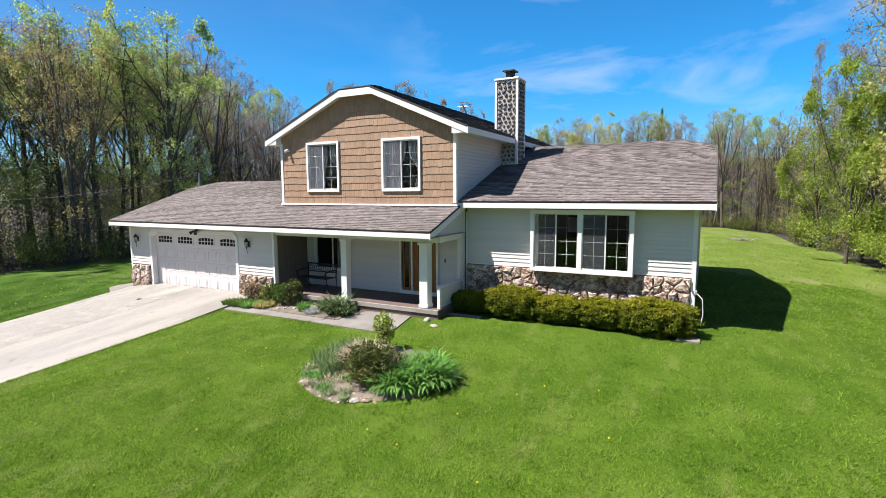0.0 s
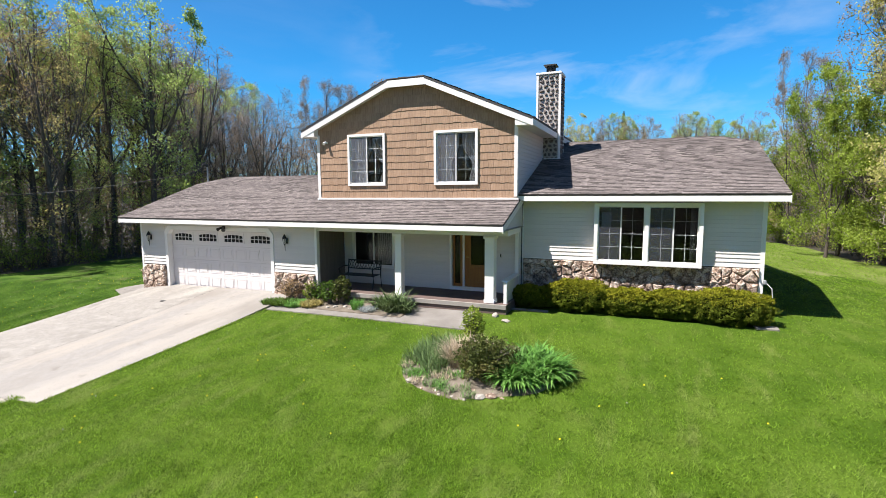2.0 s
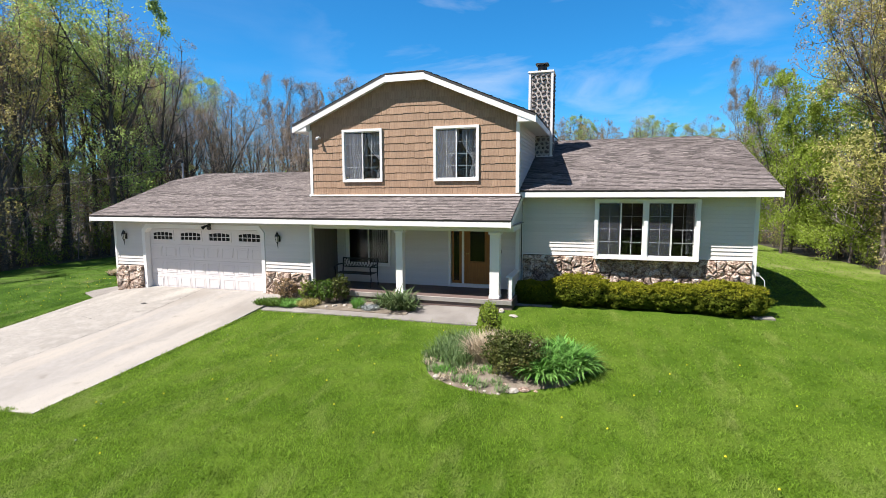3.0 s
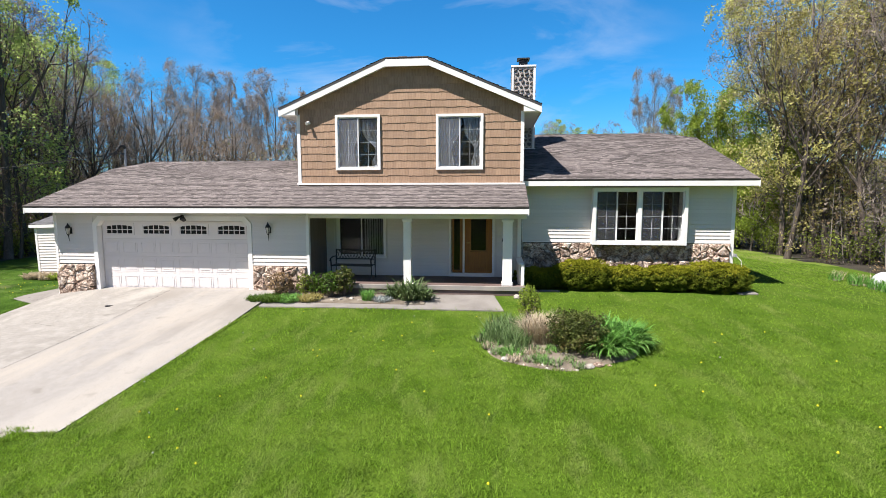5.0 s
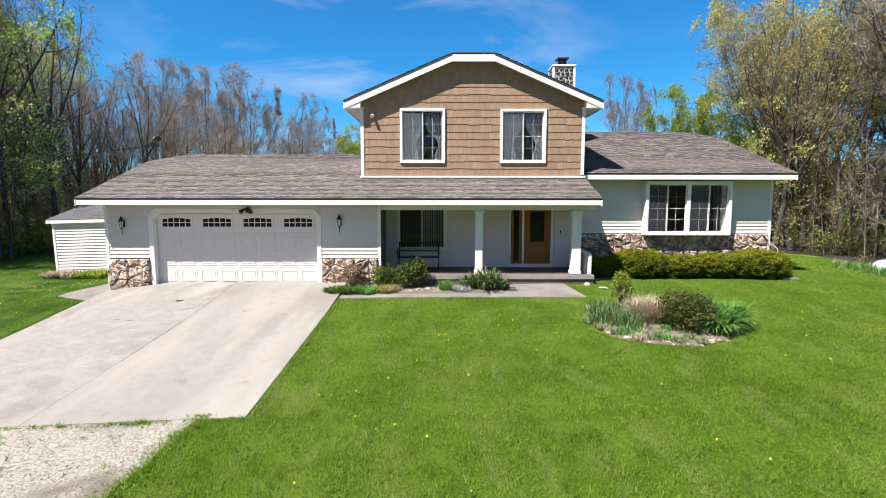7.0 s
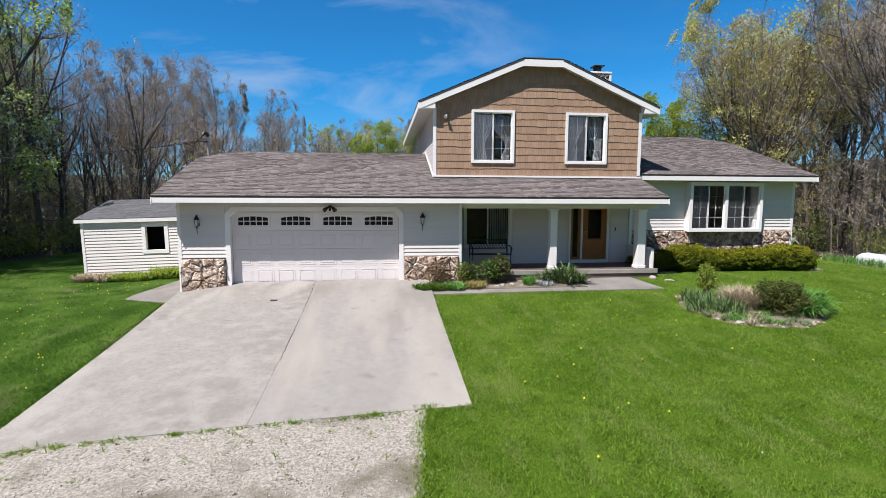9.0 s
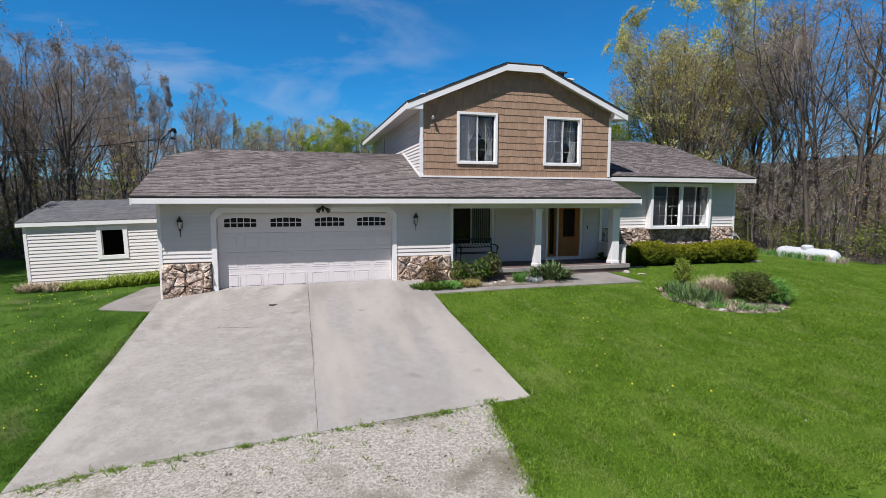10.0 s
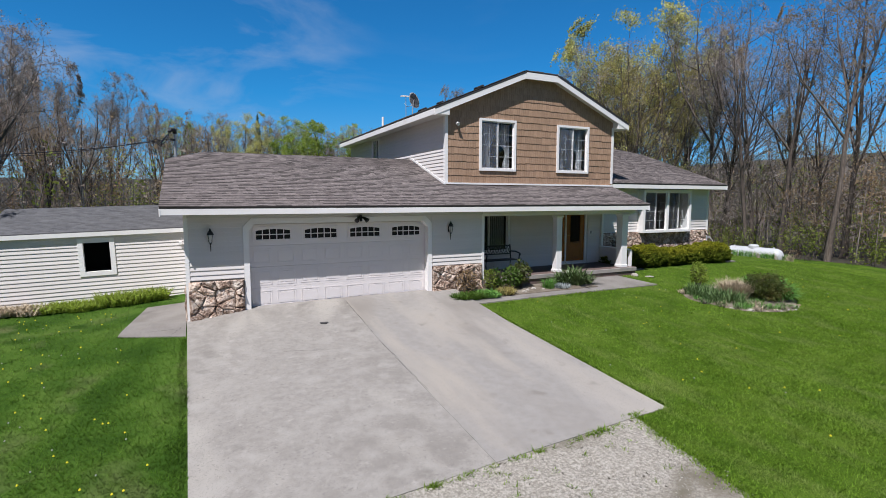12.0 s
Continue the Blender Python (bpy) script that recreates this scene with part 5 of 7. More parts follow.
for s in (-1, 1):
    part("leg", tube(bmesh.new(), [(s * 0.62, 0.12, 0.0), (s * 0.62, 0.07, 0.42), (s * 0.62, 0.12, 0.88)], 0.022, 6), BLACK_IRON, bench)
    part("leg", tube(bmesh.new(), [(s * 0.62, -0.46, 0.0), (s * 0.62, -0.40, 0.25), (s * 0.62, -0.42, 0.42), (s * 0.62, -0.46, 0.62)], 0.022, 6), BLACK_IRON, bench)
    part("armrest", tube(bmesh.new(), [(s * 0.62, 0.09, 0.66), (s * 0.63, -0.2, 0.68), (s * 0.63, -0.46, 0.64), (s * 0.63, -0.50, 0.58)], 0.022, 6), BLACK_IRON, bench)

# ---- shed behind the garage ----
shed = thing("shed", "low white-sided shed with grey shingle roof beside the garage", "shed")
SX0, SY, SEAVE_Y, SEAVE_Z, SRIDGE_Y, SRIDGE_Z = -6.13, 4.0, 3.90, 1.80, 6.4, 2.46
SW = (-4.03, -3.38, 0.63, 1.47)
shed_wall = wall_slab("shed_wall", SX0, GX0 - 0.005, SY, SY + 0.12, -0.7, 1.70, [SW], SIDING, shed, "sunlit white lap siding wall")
clad(shed_wall, (0, SY, 0), 0, -0.32, 1.66, lambda z: cut([(SX0 + 0.05, GX0 - 0.01)], z, [(SW[0] - 0.11, SW[1] + 0.11, SW[2] - 0.11, SW[3] + 0.11)]))
part("window_casing", ring(bmesh.new(), SW[0] - 0.12, SW[1] + 0.12, SY - 0.04, SY + 0.10, SW[2] - 0.12, SW[3] + 0.12, 0.125), TRIM, shed, "white window casing")
# black sheet behind the opening stands in for the shed's unlit inside
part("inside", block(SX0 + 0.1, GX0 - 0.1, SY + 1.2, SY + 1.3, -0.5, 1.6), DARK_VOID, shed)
part("corner_board", block(SX0 - 0.03, SX0 + 0.06, SY - 0.03, SY + 0.1, -0.55, 1.67), TRIM, shed)
part("side_wall", block(SX0, SX0 + 0.12, SY + 0.12, 8.7, -0.8, 1.68), SIDING, shed)
part("side_wall", block(GX0 - 0.10, GX0 - 0.006, 8.5, 8.8, -0.8, 1.68), SIDING, shed)
part("rear_wall", block(SX0, GX0 - 0.01, 8.7, 8.82, -0.8, 1.68), SIDING, shed)
part("gable", prism(bmesh.new(), [(SX0, SY + 0.02, 1.66), (SX0, SRIDGE_Y, 2.36), (SX0, 8.8, 1.66)], (0.12, 0, 0)), SIDING, shed)
roof_plane("roof", [(SX0 - 0.17, SEAVE_Y, SEAVE_Z), (GX0 - 0.03, SEAVE_Y, SEAVE_Z), (GX0 - 0.03, SRIDGE_Y, SRIDGE_Z), (SX0 - 0.17, SRIDGE_Y, SRIDGE_Z)], 0.07, "dark grey shingle roof slope", SHED_SHINGLE, seed=51, parent=shed)
roof_plane("roof", [(GX0 - 0.03, 8.9, SEAVE_Z), (SX0 - 0.17, 8.9, SEAVE_Z), (SX0 - 0.17, SRIDGE_Y, SRIDGE_Z), (GX0 - 0.03, SRIDGE_Y, SRIDGE_Z)], 0.07, "dark grey shingle roof slope", SHED_SHINGLE, seed=52, parent=shed)
part("fascia", block(SX0 - 0.17, GX0 - 0.03, SEAVE_Y - 0.02, SEAVE_Y + 0.005, SEAVE_Z - 0.145, SEAVE_Z - 0.025), TRIM, shed)
part("soffit", block(SX0 - 0.2, GX0 - 0.03, SEAVE_Y + 0.006, SY, SEAVE_Z - 0.14, SEAVE_Z - 0.12), SOFFIT, shed)
part("meter_box", tube(bmesh.new(), [(GX0 - 0.22, SY - 0.1, 1.32), (GX0 - 0.22, SY, 1.32)], 0.05, 10), TRIM, shed, "small white round lamp")
# the shed has settled towards its open end
shed.matrix_basis = Matrix.Translation((-3.7, SY, 0.9)) @ Matrix.Rotation(radians(-1.6), 4, "Y") @ Matrix.Translation((3.7, -SY, -0.9))


# ---- plants ----
npr = np.random.RandomState(11)


def leaf_mesh(name, centres, size, mat, up=0.0, long=1.6, rs=None, tri=False):
    """Small pointed leaves, one rhomb each, at the given places. up: how far they stand flat (0 random, 1 level)."""
    rs = rs or npr
    c = np.asarray(centres, float)
    n = len(c)
    d = rs.normal(size=(n, 3))
    d[:, 2] *= 1 - up
    d /= np.linalg.norm(d, axis=1)[:, None] + 1e-9
    e = np.cross(d, rs.normal(size=(n, 3)))
    e /= np.linalg.norm(e, axis=1)[:, None] + 1e-9
    s = (np.asarray(size) * rs.uniform(0.6, 1.3, n))[:, None]
    if tri:
        v = np.stack([c - d * s * long / 2 - e * s / 2, c - d * s * long / 2 + e * s / 2, c + d * s * long / 2], 1).reshape(-1, 3)
        return raw_mesh(name, v, np.arange(3 * n).reshape(-1, 3), mat)
    v = np.stack([c - d * s * long / 2, c + e * s / 2, c + d * s * long / 2, c - e * s / 2], 1).reshape(-1, 3)
    return raw_mesh(name, v, np.arange(4 * n).reshape(-1, 4), mat)


def blade_mesh(name, roots, lengths, lean, width, mat, segs=4, rs=None, droop=1.0):
    """Strap leaves that rise from their roots and arch over."""
    rs = rs or npr
    vs, fs = [], []
    for (x, y, z), ln in zip(roots, lengths):
        a = rs.uniform(0, 2 * math.pi)
        tip = lean * rs.uniform(0.5, 1.3)
        side = Vector((-math.sin(a), math.cos(a), 0))
        out = Vector((math.cos(a), math.sin(a), 0))
        p = Vector((x, y, z))
        k = len(vs)
        ang = tip * 0.25
        w0 = width * rs.uniform(0.7, 1.25)
        for s in range(segs + 1):
            w = w0 * (1 - (s / segs) ** 2.2) * (0.75 + 0.5 * min(1, s * 2 / segs)) / 2 + 0.0008
            vs += [p + side * w, p - side * w]
            ang += tip * 0.75 / segs * (1 + droop * s / segs)
            p = p + (out * math.sin(ang) + Vector((0, 0, math.cos(ang)))) * (ln / segs)
        for s in range(segs):
            fs.append((k + 2 * s, k + 2 * s + 1, k + 2 * s + 3, k + 2 * s + 2))
    return raw_mesh(name, vs, fs, mat, True)


def disc(rs, n, r, cx=0.0, cy=0.0, z=0.0, ry=None):
    a, q = rs.uniform(0, 2 * math.pi, n), np.sqrt(rs.uniform(0, 1, n))
    return np.stack([cx + r * q * np.cos(a), cy + (ry or r) * q * np.sin(a), np.full(n, z)], 1)


def shell(rs, n, rx, ry, rz, lump=0.12, thick=0.10, low=-0.2, power=1.0):
    """Places on a lumpy dome."""
    d = rs.normal(size=(n * 2, 3))
    d /= np.linalg.norm(d, axis=1)[:, None]
    d = d[d[:, 2] > low][:n]
    k = np.array([1 + lump * noise.noise((v[0] * 3.1, v[1] * 3.1, v[2] * 3.1 + rx * 9)) + 0.5 * lump * noise.noise((v[0] * 9, v[1] * 9, v[2] * 9)) for v in d])
    k = k - rs.uniform(0, thick, len(d))
    p = np.sign(d) * np.abs(d) ** power
    return p * k[:, None] * np.array([rx, ry, rz])


def dome(bm, rx, ry, rz, cz=0.0, power=1.0, seed=0):
    bmesh.ops.create_icosphere(bm, subdivisions=3, radius=1.0)
    for v in bm.verts:
        n = 1 + 0.10 * noise.noise(v.co * 2.3 + Vector((seed, 0, 0)))
        v.co = Vector([math.copysign(abs(c) ** power, c) for c in v.co])
        v.co = Vector((v.co.x * rx * n, v.co.y * ry * n, max(v.co.z, -0.9) * rz * n + cz))
    return bm


def twigs(bm, rs, n, r, h, thin=0.008, spread=0.6):
    for _ in range(n):
        a, q = rs.uniform(0, 2 * math.pi), rs.uniform(0.0, 0.15) * r
        b = a + rs.uniform(-0.5, 0.5)
        e = rs.uniform(0.4, 1.0) * r * spread
        tube(bm, [(q * math.cos(a), q * math.sin(a), -0.03), ((q + e * 0.4) * math.cos(b), (q + e * 0.4) * math.sin(b), h * 0.5), ((q + e) * math.cos(b), (q + e) * math.sin(b), h * rs.uniform(0.75, 1.0))], [thin, thin * 0.8, thin * 0.4], 4, False)
    return bm


# clipped yews under the bay window
for k, (x, y, rx, ry, h, lab) in enumerate(((13.42, 1.05, 0.72, 0.48, 0.62, "low shaded clipped yew beside the porch"), (14.72, 0.98, 0.92, 0.64, 0.88, "large rounded clipped yew under the siding"),
                                           (16.08, 1.02, 0.80, 0.60, 0.70, "clipped yew beneath the bay window"), (17.20, 1.02, 0.74, 0.60, 0.74, "clipped yew beneath the bay window"),
                                           (18.42, 0.94, 1.02, 0.70, 0.84, "wide olive-tipped clipped yew at the house corner"))):
    rs = np.random.RandomState(60 + k)
    z = lift(x, y)
    sh = thing("yew_shrub", lab, "shrub", "clipped yew hedge", (x, y, z))
    # solid dark dome stands in for the shade between the inner twigs
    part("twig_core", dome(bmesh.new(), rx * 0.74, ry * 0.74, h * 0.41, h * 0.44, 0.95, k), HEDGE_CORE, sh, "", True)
    pts = shell(rs, 19000, rx, ry, h * 0.53, 0.26, 0.13, -0.85, 0.94) + np.array([0, 0, h * 0.47])
    pts = pts[pts[:, 2] > 0.03]
    new_growth = pts[:, 2] + rs.normal(0, 0.10, len(pts)) * h > h * 0.68
    part("foliage", leaf_mesh("foliage", pts[~new_growth], 0.030, HEDGE_LEAF, 0.0, 1.9, rs, True), None, sh)
    part("young_growth", leaf_mesh("young_growth", pts[new_growth], 0.030, HEDGE_TIP, 0.0, 1.9, rs, True), None, sh, "yellow-olive new growth")
    bm = bmesh.new()
    twigs(bm, rs, 14, rx * 0.6, h * 0.6, 0.012)
    part("stems", bm, BARK, sh)

# round bed on the lawn
BX, BY, BRX, BRY = 13.42, -3.80, 1.80, 1.56


def bed_xy(u, v):
    a, q = u * 2 * math.pi, v
    w = 1 + 0.05 * math.sin(3 * a + 1) + 0.03 * math.sin(7 * a)
    return BX + BRX * w * q * math.cos(a), BY + BRY * w * q * math.sin(a)


bv, bf = [], []
for j in range(9):
    for i in range(48):
        x, y = bed_xy(i / 48, j / 8)
        bv.append((x, y, lift(x, y) + 0.055 * (1 - (j / 8) ** 3) + 0.008 + 0.02 * noise.noise((x * 4, y * 4, 0)) * (j < 8) - 0.05 * (j == 8)))
for j in range(8):
    for i in range(48):
        bf.append((j * 48 + i, j * 48 + (i + 1) % 48, (j + 1) * 48 + (i + 1) % 48, (j + 1) * 48 + i))
setting("garden_bed", raw_mesh("garden_bed", bv, bf, SOIL, True), None, "round island bed of dry pale soil", "garden bed")
rr = random.Random(77)


def rock(x, y, s, flat=0.6, mat=STONE, label="pale fieldstone edging the garden bed", group="edging stones", dz=0.0):
    bm = bmesh.new()
    bmesh.ops.create_icosphere(bm, subdivisions=2, radius=1.0)
    o = Vector((rr.uniform(0, 50), rr.uniform(0, 50), 0))
    for v in bm.verts:
        n = 1 + 0.35 * noise.noise(v.co * 1.4 + o) + 0.12 * noise.noise(v.co * 4 + o)
        v.co = Vector((v.co.x * s * n * 1.15, v.co.y * s * n * 0.85, v.co.z * s * n * flat))
    ob = new("rock", mesh_of("rock", bm, mat))
    ob.location = (x, y, lift(x, y) + s * flat * 0.35 + dz)
    ob.rotation_euler = (0, 0, rr.uniform(0, 6))
    return tagged(ob, label, "rock", group)


PALE_ROCK = material("pale_fieldstone", [(0.24, 0.21, 0.175), (0.34, 0.31, 0.265), (0.44, 0.41, 0.36)], 0.9, 5, 40, 0.5)
for k in range(12):
    a = math.radians(208 + k * 8.6 + rr.uniform(-4, 4))
    q = rr.uniform(0.86, 0.97)
    rock(BX + BRX * q * math.cos(a), BY + BRY * q * math.sin(a), rr.choice((0.04, 0.05, 0.07, 0.10)), 0.5, PALE_ROCK if rr.random() < 0.5 else STONE)
for k in range(10):
    a = rr.uniform(2.6, 5.2)
    q = rr.uniform(0.5, 0.85)
    rock(BX + BRX * q * math.cos(a), BY + BRY * q * math.sin(a), rr.uniform(0.03, 0.06), 0.6, STONE)


def place(x, y):
    return (x, y, lift(x, y) + 0.03)


def shrub(name, x, y, r, h, n, size, mat, label, category="shrub", seed=0, bare=0.25, lump=0.35, group=""):
    """A loose bush: stems and many small leaves."""
    rs = np.random.RandomState(seed)
    t = thing(name, label, category, group, place(x, y))
    part("stems", twigs(bmesh.new(), rs, 40, r, h * 0.95, 0.009, 0.9), BARK, t)
    p = np.concatenate([shell(rs, int(n * 0.65), r, r, h * 0.5, lump, 0.25, -0.9), shell(rs, int(n * 0.35), r * 0.7, r * 0.7, h * 0.42, lump, 0.6, -0.9)])
    p += np.array([0, 0, h * (0.5 + bare * 0.25)])
    p = p[p[:, 2] > bare * h * 0.6]
    part("foliage", leaf_mesh("foliage", p, size, mat, 0.3, 1.7, rs), None, t)
    return t


shrub("barberry_bush", 13.70, -4.38, 0.52, 0.76, 8200, 0.030, LEAF_BARBERRY, "dense dark green and bronze shrub in the round bed", seed=81, bare=0.15, lump=0.55)
shrub("peony_sapling", 12.90, -2.80, 0.26, 0.82, 1200, 0.038, LEAF_BRIGHT, "young leafy green sapling at the back of the round bed", seed=82, bare=0.5)


def clump(name, x, y, r, n, ln, lean, width, mat, label, category, seed, group="", ry=None):
    rs = np.random.RandomState(seed)
    t = thing(name, label, category, group, place(x, y))
    part("leaves", blade_mesh("leaves", disc(rs, n, r, ry=ry), rs.uniform(0.65, 1.1, n) * ln, lean, width, mat, 4, rs), None, t)
    bm = bmesh.new()
    bmesh.ops.create_icosphere(bm, subdivisions=2, radius=1.0, matrix=Matrix.Diagonal((r * 0.5, (ry or r) * 0.5, 0.05, 1)))
    part("crown", bm, SOIL, t)
    return t


for k, (x, y, r) in enumerate(((14.38, -4.40, 0.28), (14.70, -4.16, 0.28), (14.45, -4.02, 0.30), (14.74, -3.84, 0.26), (14.86, -3.98, 0.20), (14.38, -3.66, 0.26), (14.24, -4.52, 0.16), (14.58, -3.50, 0.22))):
    clump("daylily", x, y, r, 230, 0.62, 1.45, 0.044, LEAF_LILY, "arching bright green daylily clump in the round bed", "daylily", 90 + k, "daylilies in the round bed")
clump("ornamental_grass", 13.12, -3.85, 0.36, 2000, 0.62, 0.95, 0.011, STRAW, "dry straw-coloured ornamental grass clump", "grass clump", 101)
for k, (x, y) in enumerate(((12.20, -3.55), (12.42, -3.95), (12.12, -3.95), (12.45, -3.4), (12.30, -3.15), (12.55, -4.25))):
    clump("iris", x, y, 0.28, 150, 0.44, 0.8, 0.018, LEAF_IRIS, "blue-green grassy perennial in the round bed", "perennial", 105 + k, "grassy perennials")
for k in range(44):
    a, q = rr.uniform(2.3, 5.4), rr.uniform(0.40, 0.93)
    clump("bed_weed", BX + BRX * q * math.cos(a), BY + BRY * q * math.sin(a), 0.14, 46, 0.17, 1.1, 0.013, rr.choice((LEAF_LILY, LEAF_IRIS, LEAF_IRIS, STRAW)), "small tuft growing in the dry bed soil", "weed", 120 + k, "tufts in the bed")

# planting strip before the porch
setting("porch_bed", sheet(lambda u, v: (5.05 + 5.2 * u, -1.12 - 0.17 * u + 0.95 * v), 16, 4, 0.045, 0.09), SOIL, "narrow soil bed between walk and porch", "garden bed")
clump("yucca", 9.78, -0.74, 0.30, 190, 0.78, 1.30, 0.046, LEAF_YUCCA, "large spiky blue-green iris clump before the porch", "iris", 140)
clump("yucca", 9.30, -0.66, 0.20, 90, 0.58, 1.25, 0.040, LEAF_YUCCA, "small spiky blue-green iris clump before the porch", "iris", 141)
clump("yucca", 10.18, -0.80, 0.18, 90, 0.54, 1.30, 0.040, LEAF_YUCCA, "small spiky blue-green iris clump before the porch", "iris", 146)
clump("grass_tuft", 8.62, -0.88, 0.17, 300, 0.34, 0.8, 0.010, LEAF_LILY, "soft green grass tuft in the porch bed", "grass clump", 142)
clump("lavender", 9.05, -0.95, 0.24, 420, 0.20, 1.2, 0.012, leafy("silver_leaf", (0.24, 0.27, 0.26), (0.33, 0.36, 0.35), (0.42, 0.45, 0.44), 0.2), "low silver-leaved plant in the porch bed", "perennial", 143)
clump("lamium", 6.42, -0.95, 0.36, 800, 0.21, 1.2, 0.026, LEAF_LILY, "low bright green ground cover", "ground cover", 144)
clump("lamium", 7.0, -0.92, 0.30, 700, 0.24, 1.2, 0.022, LEAF_OLIVE, "low yellow-green ground cover", "ground cover", 145)
for k, x in enumerate((5.55, 5.85, 6.1)):
    clump("vinca", x, -0.98 + 0.03 * k, 0.32, 700, 0.21, 1.15, 0.024, LEAF_ROSE, "low dark green ground cover at the walk", "ground cover", 150 + k, "dark ground cover")
shrub("rose_bush", 7.46, -0.62, 0.27, 0.70, 560, 0.05, LEAF_ROSE, "leafy green rose bush before the porch", seed=160, bare=0.2)
shrub("spirea_bush", 7.84, -0.50, 0.30, 0.80, 800, 0.05, LEAF_BARBERRY, "bronze-tipped spirea bush before the porch", seed=161, bare=0.3)
shrub("young_shrub", 6.98, -0.50, 0.26, 0.66, 420, 0.045, LEAF_ROSE, "thin dark green shrub at the garage corner", seed=165, bare=0.2)
shrub("dry_shrub", 5.95, -0.55, 0.36, 0.72, 420, 0.045, LEAF_RUST, "brown twiggy shrub against the garage stone", seed=162, bare=0.2)
shrub("young_shrub", 6.72, -0.55, 0.24, 0.62, 320, 0.05, LEAF_BRUSH, "small sparse green shrub at the garage corner", seed=163, bare=0.3)
for k in range(9):
    rock(rr.uniform(6.9, 9.0), rr.uniform(-1.1, -0.75), rr.uniform(0.04, 0.08), 0.6, PALE_ROCK, "pale stone lying in the porch bed", "porch bed stones", 0.03)
rock(12.72, -0.42, 0.11, 0.7, PALE_ROCK, "round pale stone at the porch corner", "porch stones")
rock(13.1, -0.75, 0.13, 0.25, PALE_ROCK, "flat stone sunk in the lawn", "porch stones")
for k, (x0, x1, y0, y1) in enumerate(((12.75, 13.40, 0.36, 0.50), (13.42, 14.0, 0.34, 0.48), (19.0, 19.5, 0.45, 0.75))):
    e = tagged(new("edging_slab", mesh_of("edging_slab", block(x0, x1, y0, y1, lift(x0, y0) - 0.06, lift(x0, y0) + 0.045, bevel=0.012), CONCRETE_OLD)), "grey stone edging slab along the yew hedge", "edging", "hedge edging slabs")
hose = thing("garden_hose", "white garden hose looped on the house corner", "hose", "", (19.36, 1.62, 0.10))
part("loop", tube(bmesh.new(), [(0.0, 0.0, 0.95), (0.14, -0.05, 0.80), (0.17, -0.06, 0.45), (0.13, -0.05, 0.12), (0.0, -0.02, 0.02), (-0.06, 0, 0.2)], 0.011, 6), TRIM, hose)
part("hanger", block(-0.04, 0.02, -0.03, 0.1, 0.90, 1.0, bevel=0.008), GREY_METAL, hose)
tagged(new("drain_cover", mesh_of("drain_cover", tube(bmesh.new(), [(1.52, -1.66, drive_z(1.52, -1.66) - 0.02), (1.52, -1.66, drive_z(1.52, -1.66) + 0.006)], 0.10, 14), DRIP)), "small dark drain cover set in the driveway", "drain")
jar = thing("lawn_light", "small white lamp on a stake beside the porch edge", "garden lamp", "", (9.82, -0.32, 0.18))
part("stake", tube(bmesh.new(), [(0, 0, -0.2), (0, 0, 0.10)], 0.012, 6), GREY_METAL, jar)
part("globe", tube(bmesh.new(), [(0, 0, 0.08), (0, 0, 0.11), (0, 0, 0.19), (0, 0, 0.22)], [0.03, 0.055, 0.055, 0.02], 10), TRIM, jar)

# ground cover along the shed wall
for k in range(11):
    x = -5.9 + 0.36 * k
    clump("vinca", x, 3.55 + 0.08 * math.sin(k * 2.1), 0.36, 420, 0.30 + 0.14 * (k > 6), 1.1, 0.030, LEAF_BRIGHT if k > 2 else STRAW, "bright green ground cover at the shed wall" if k > 2 else "dry stalks at the shed wall", "ground cover", 170 + k, "plants along the shed")

# propane tank
tank = thing("propane_tank", "white horizontal propane tank at the edge of the woods", "tank", "", (26.2, 3.95, -0.30))
tank.rotation_euler = (0, 0, math.radians(96))
prof = [(-1.50, 0.02), (-1.46, 0.18), (-1.36, 0.32), (-1.22, 0.39), (-1.08, 0.41), (1.08, 0.41), (1.22, 0.39), (1.36, 0.32), (1.46, 0.18), (1.50, 0.02)]
part("shell", tube(bmesh.new(), [(x, 0, 0.02) for x, _ in prof], [q for _, q in prof], 24), TANK_WHITE, tank, "", True)
part("dome_lid", tube(bmesh.new(), [(0, 0, 0.38), (0, 0, 0.50), (0, 0, 0.56), (0, 0, 0.58)], [0.26, 0.26, 0.20, 0.05], 16), TANK_WHITE, tank)
for x in (-0.85, 0.85):
    part("leg", block(x - 0.09, x + 0.09, -0.36, 0.36, -0.62, -0.36), TANK_WHITE, tank)
    part("lifting_lug", block(x * 1.2 - 0.03, x * 1.2 + 0.03, -0.02, 0.02, 0.38, 0.48), TANK_WHITE, tank)

for k in range(16):
    clump("tall_weed", 25.35 + 0.5 * math.sin(k * 2.3), 1.6 + 0.32 * k, 0.22, 70, 0.42, 0.7, 0.016, LEAF_LILY if k % 3 else STRAW, "tall uncut grass growing round the tank", "weed", 400 + k, "tall grass at the tank")

# service mast on the garage roof and the wires that reach it
mast = thing("service_mast", "grey electric service mast with a weatherhead on the garage roof", "service mast", "", (-1.55, 3.30, 3.60))
part("conduit", tube(bmesh.new(), [(0, 0, 0), (0, 0, 1.0)], 0.038, 10), GREY_METAL, mast)
part("weatherhead", tube(bmesh.new(), [(0.01, 0.01, 0.98), (-0.02, -0.02, 1.07), (-0.09, -0.10, 1.08), (-0.13, -0.15, 1.0)], [0.05, 0.065, 0.06, 0.045], 10), BLACK_IRON, mast)
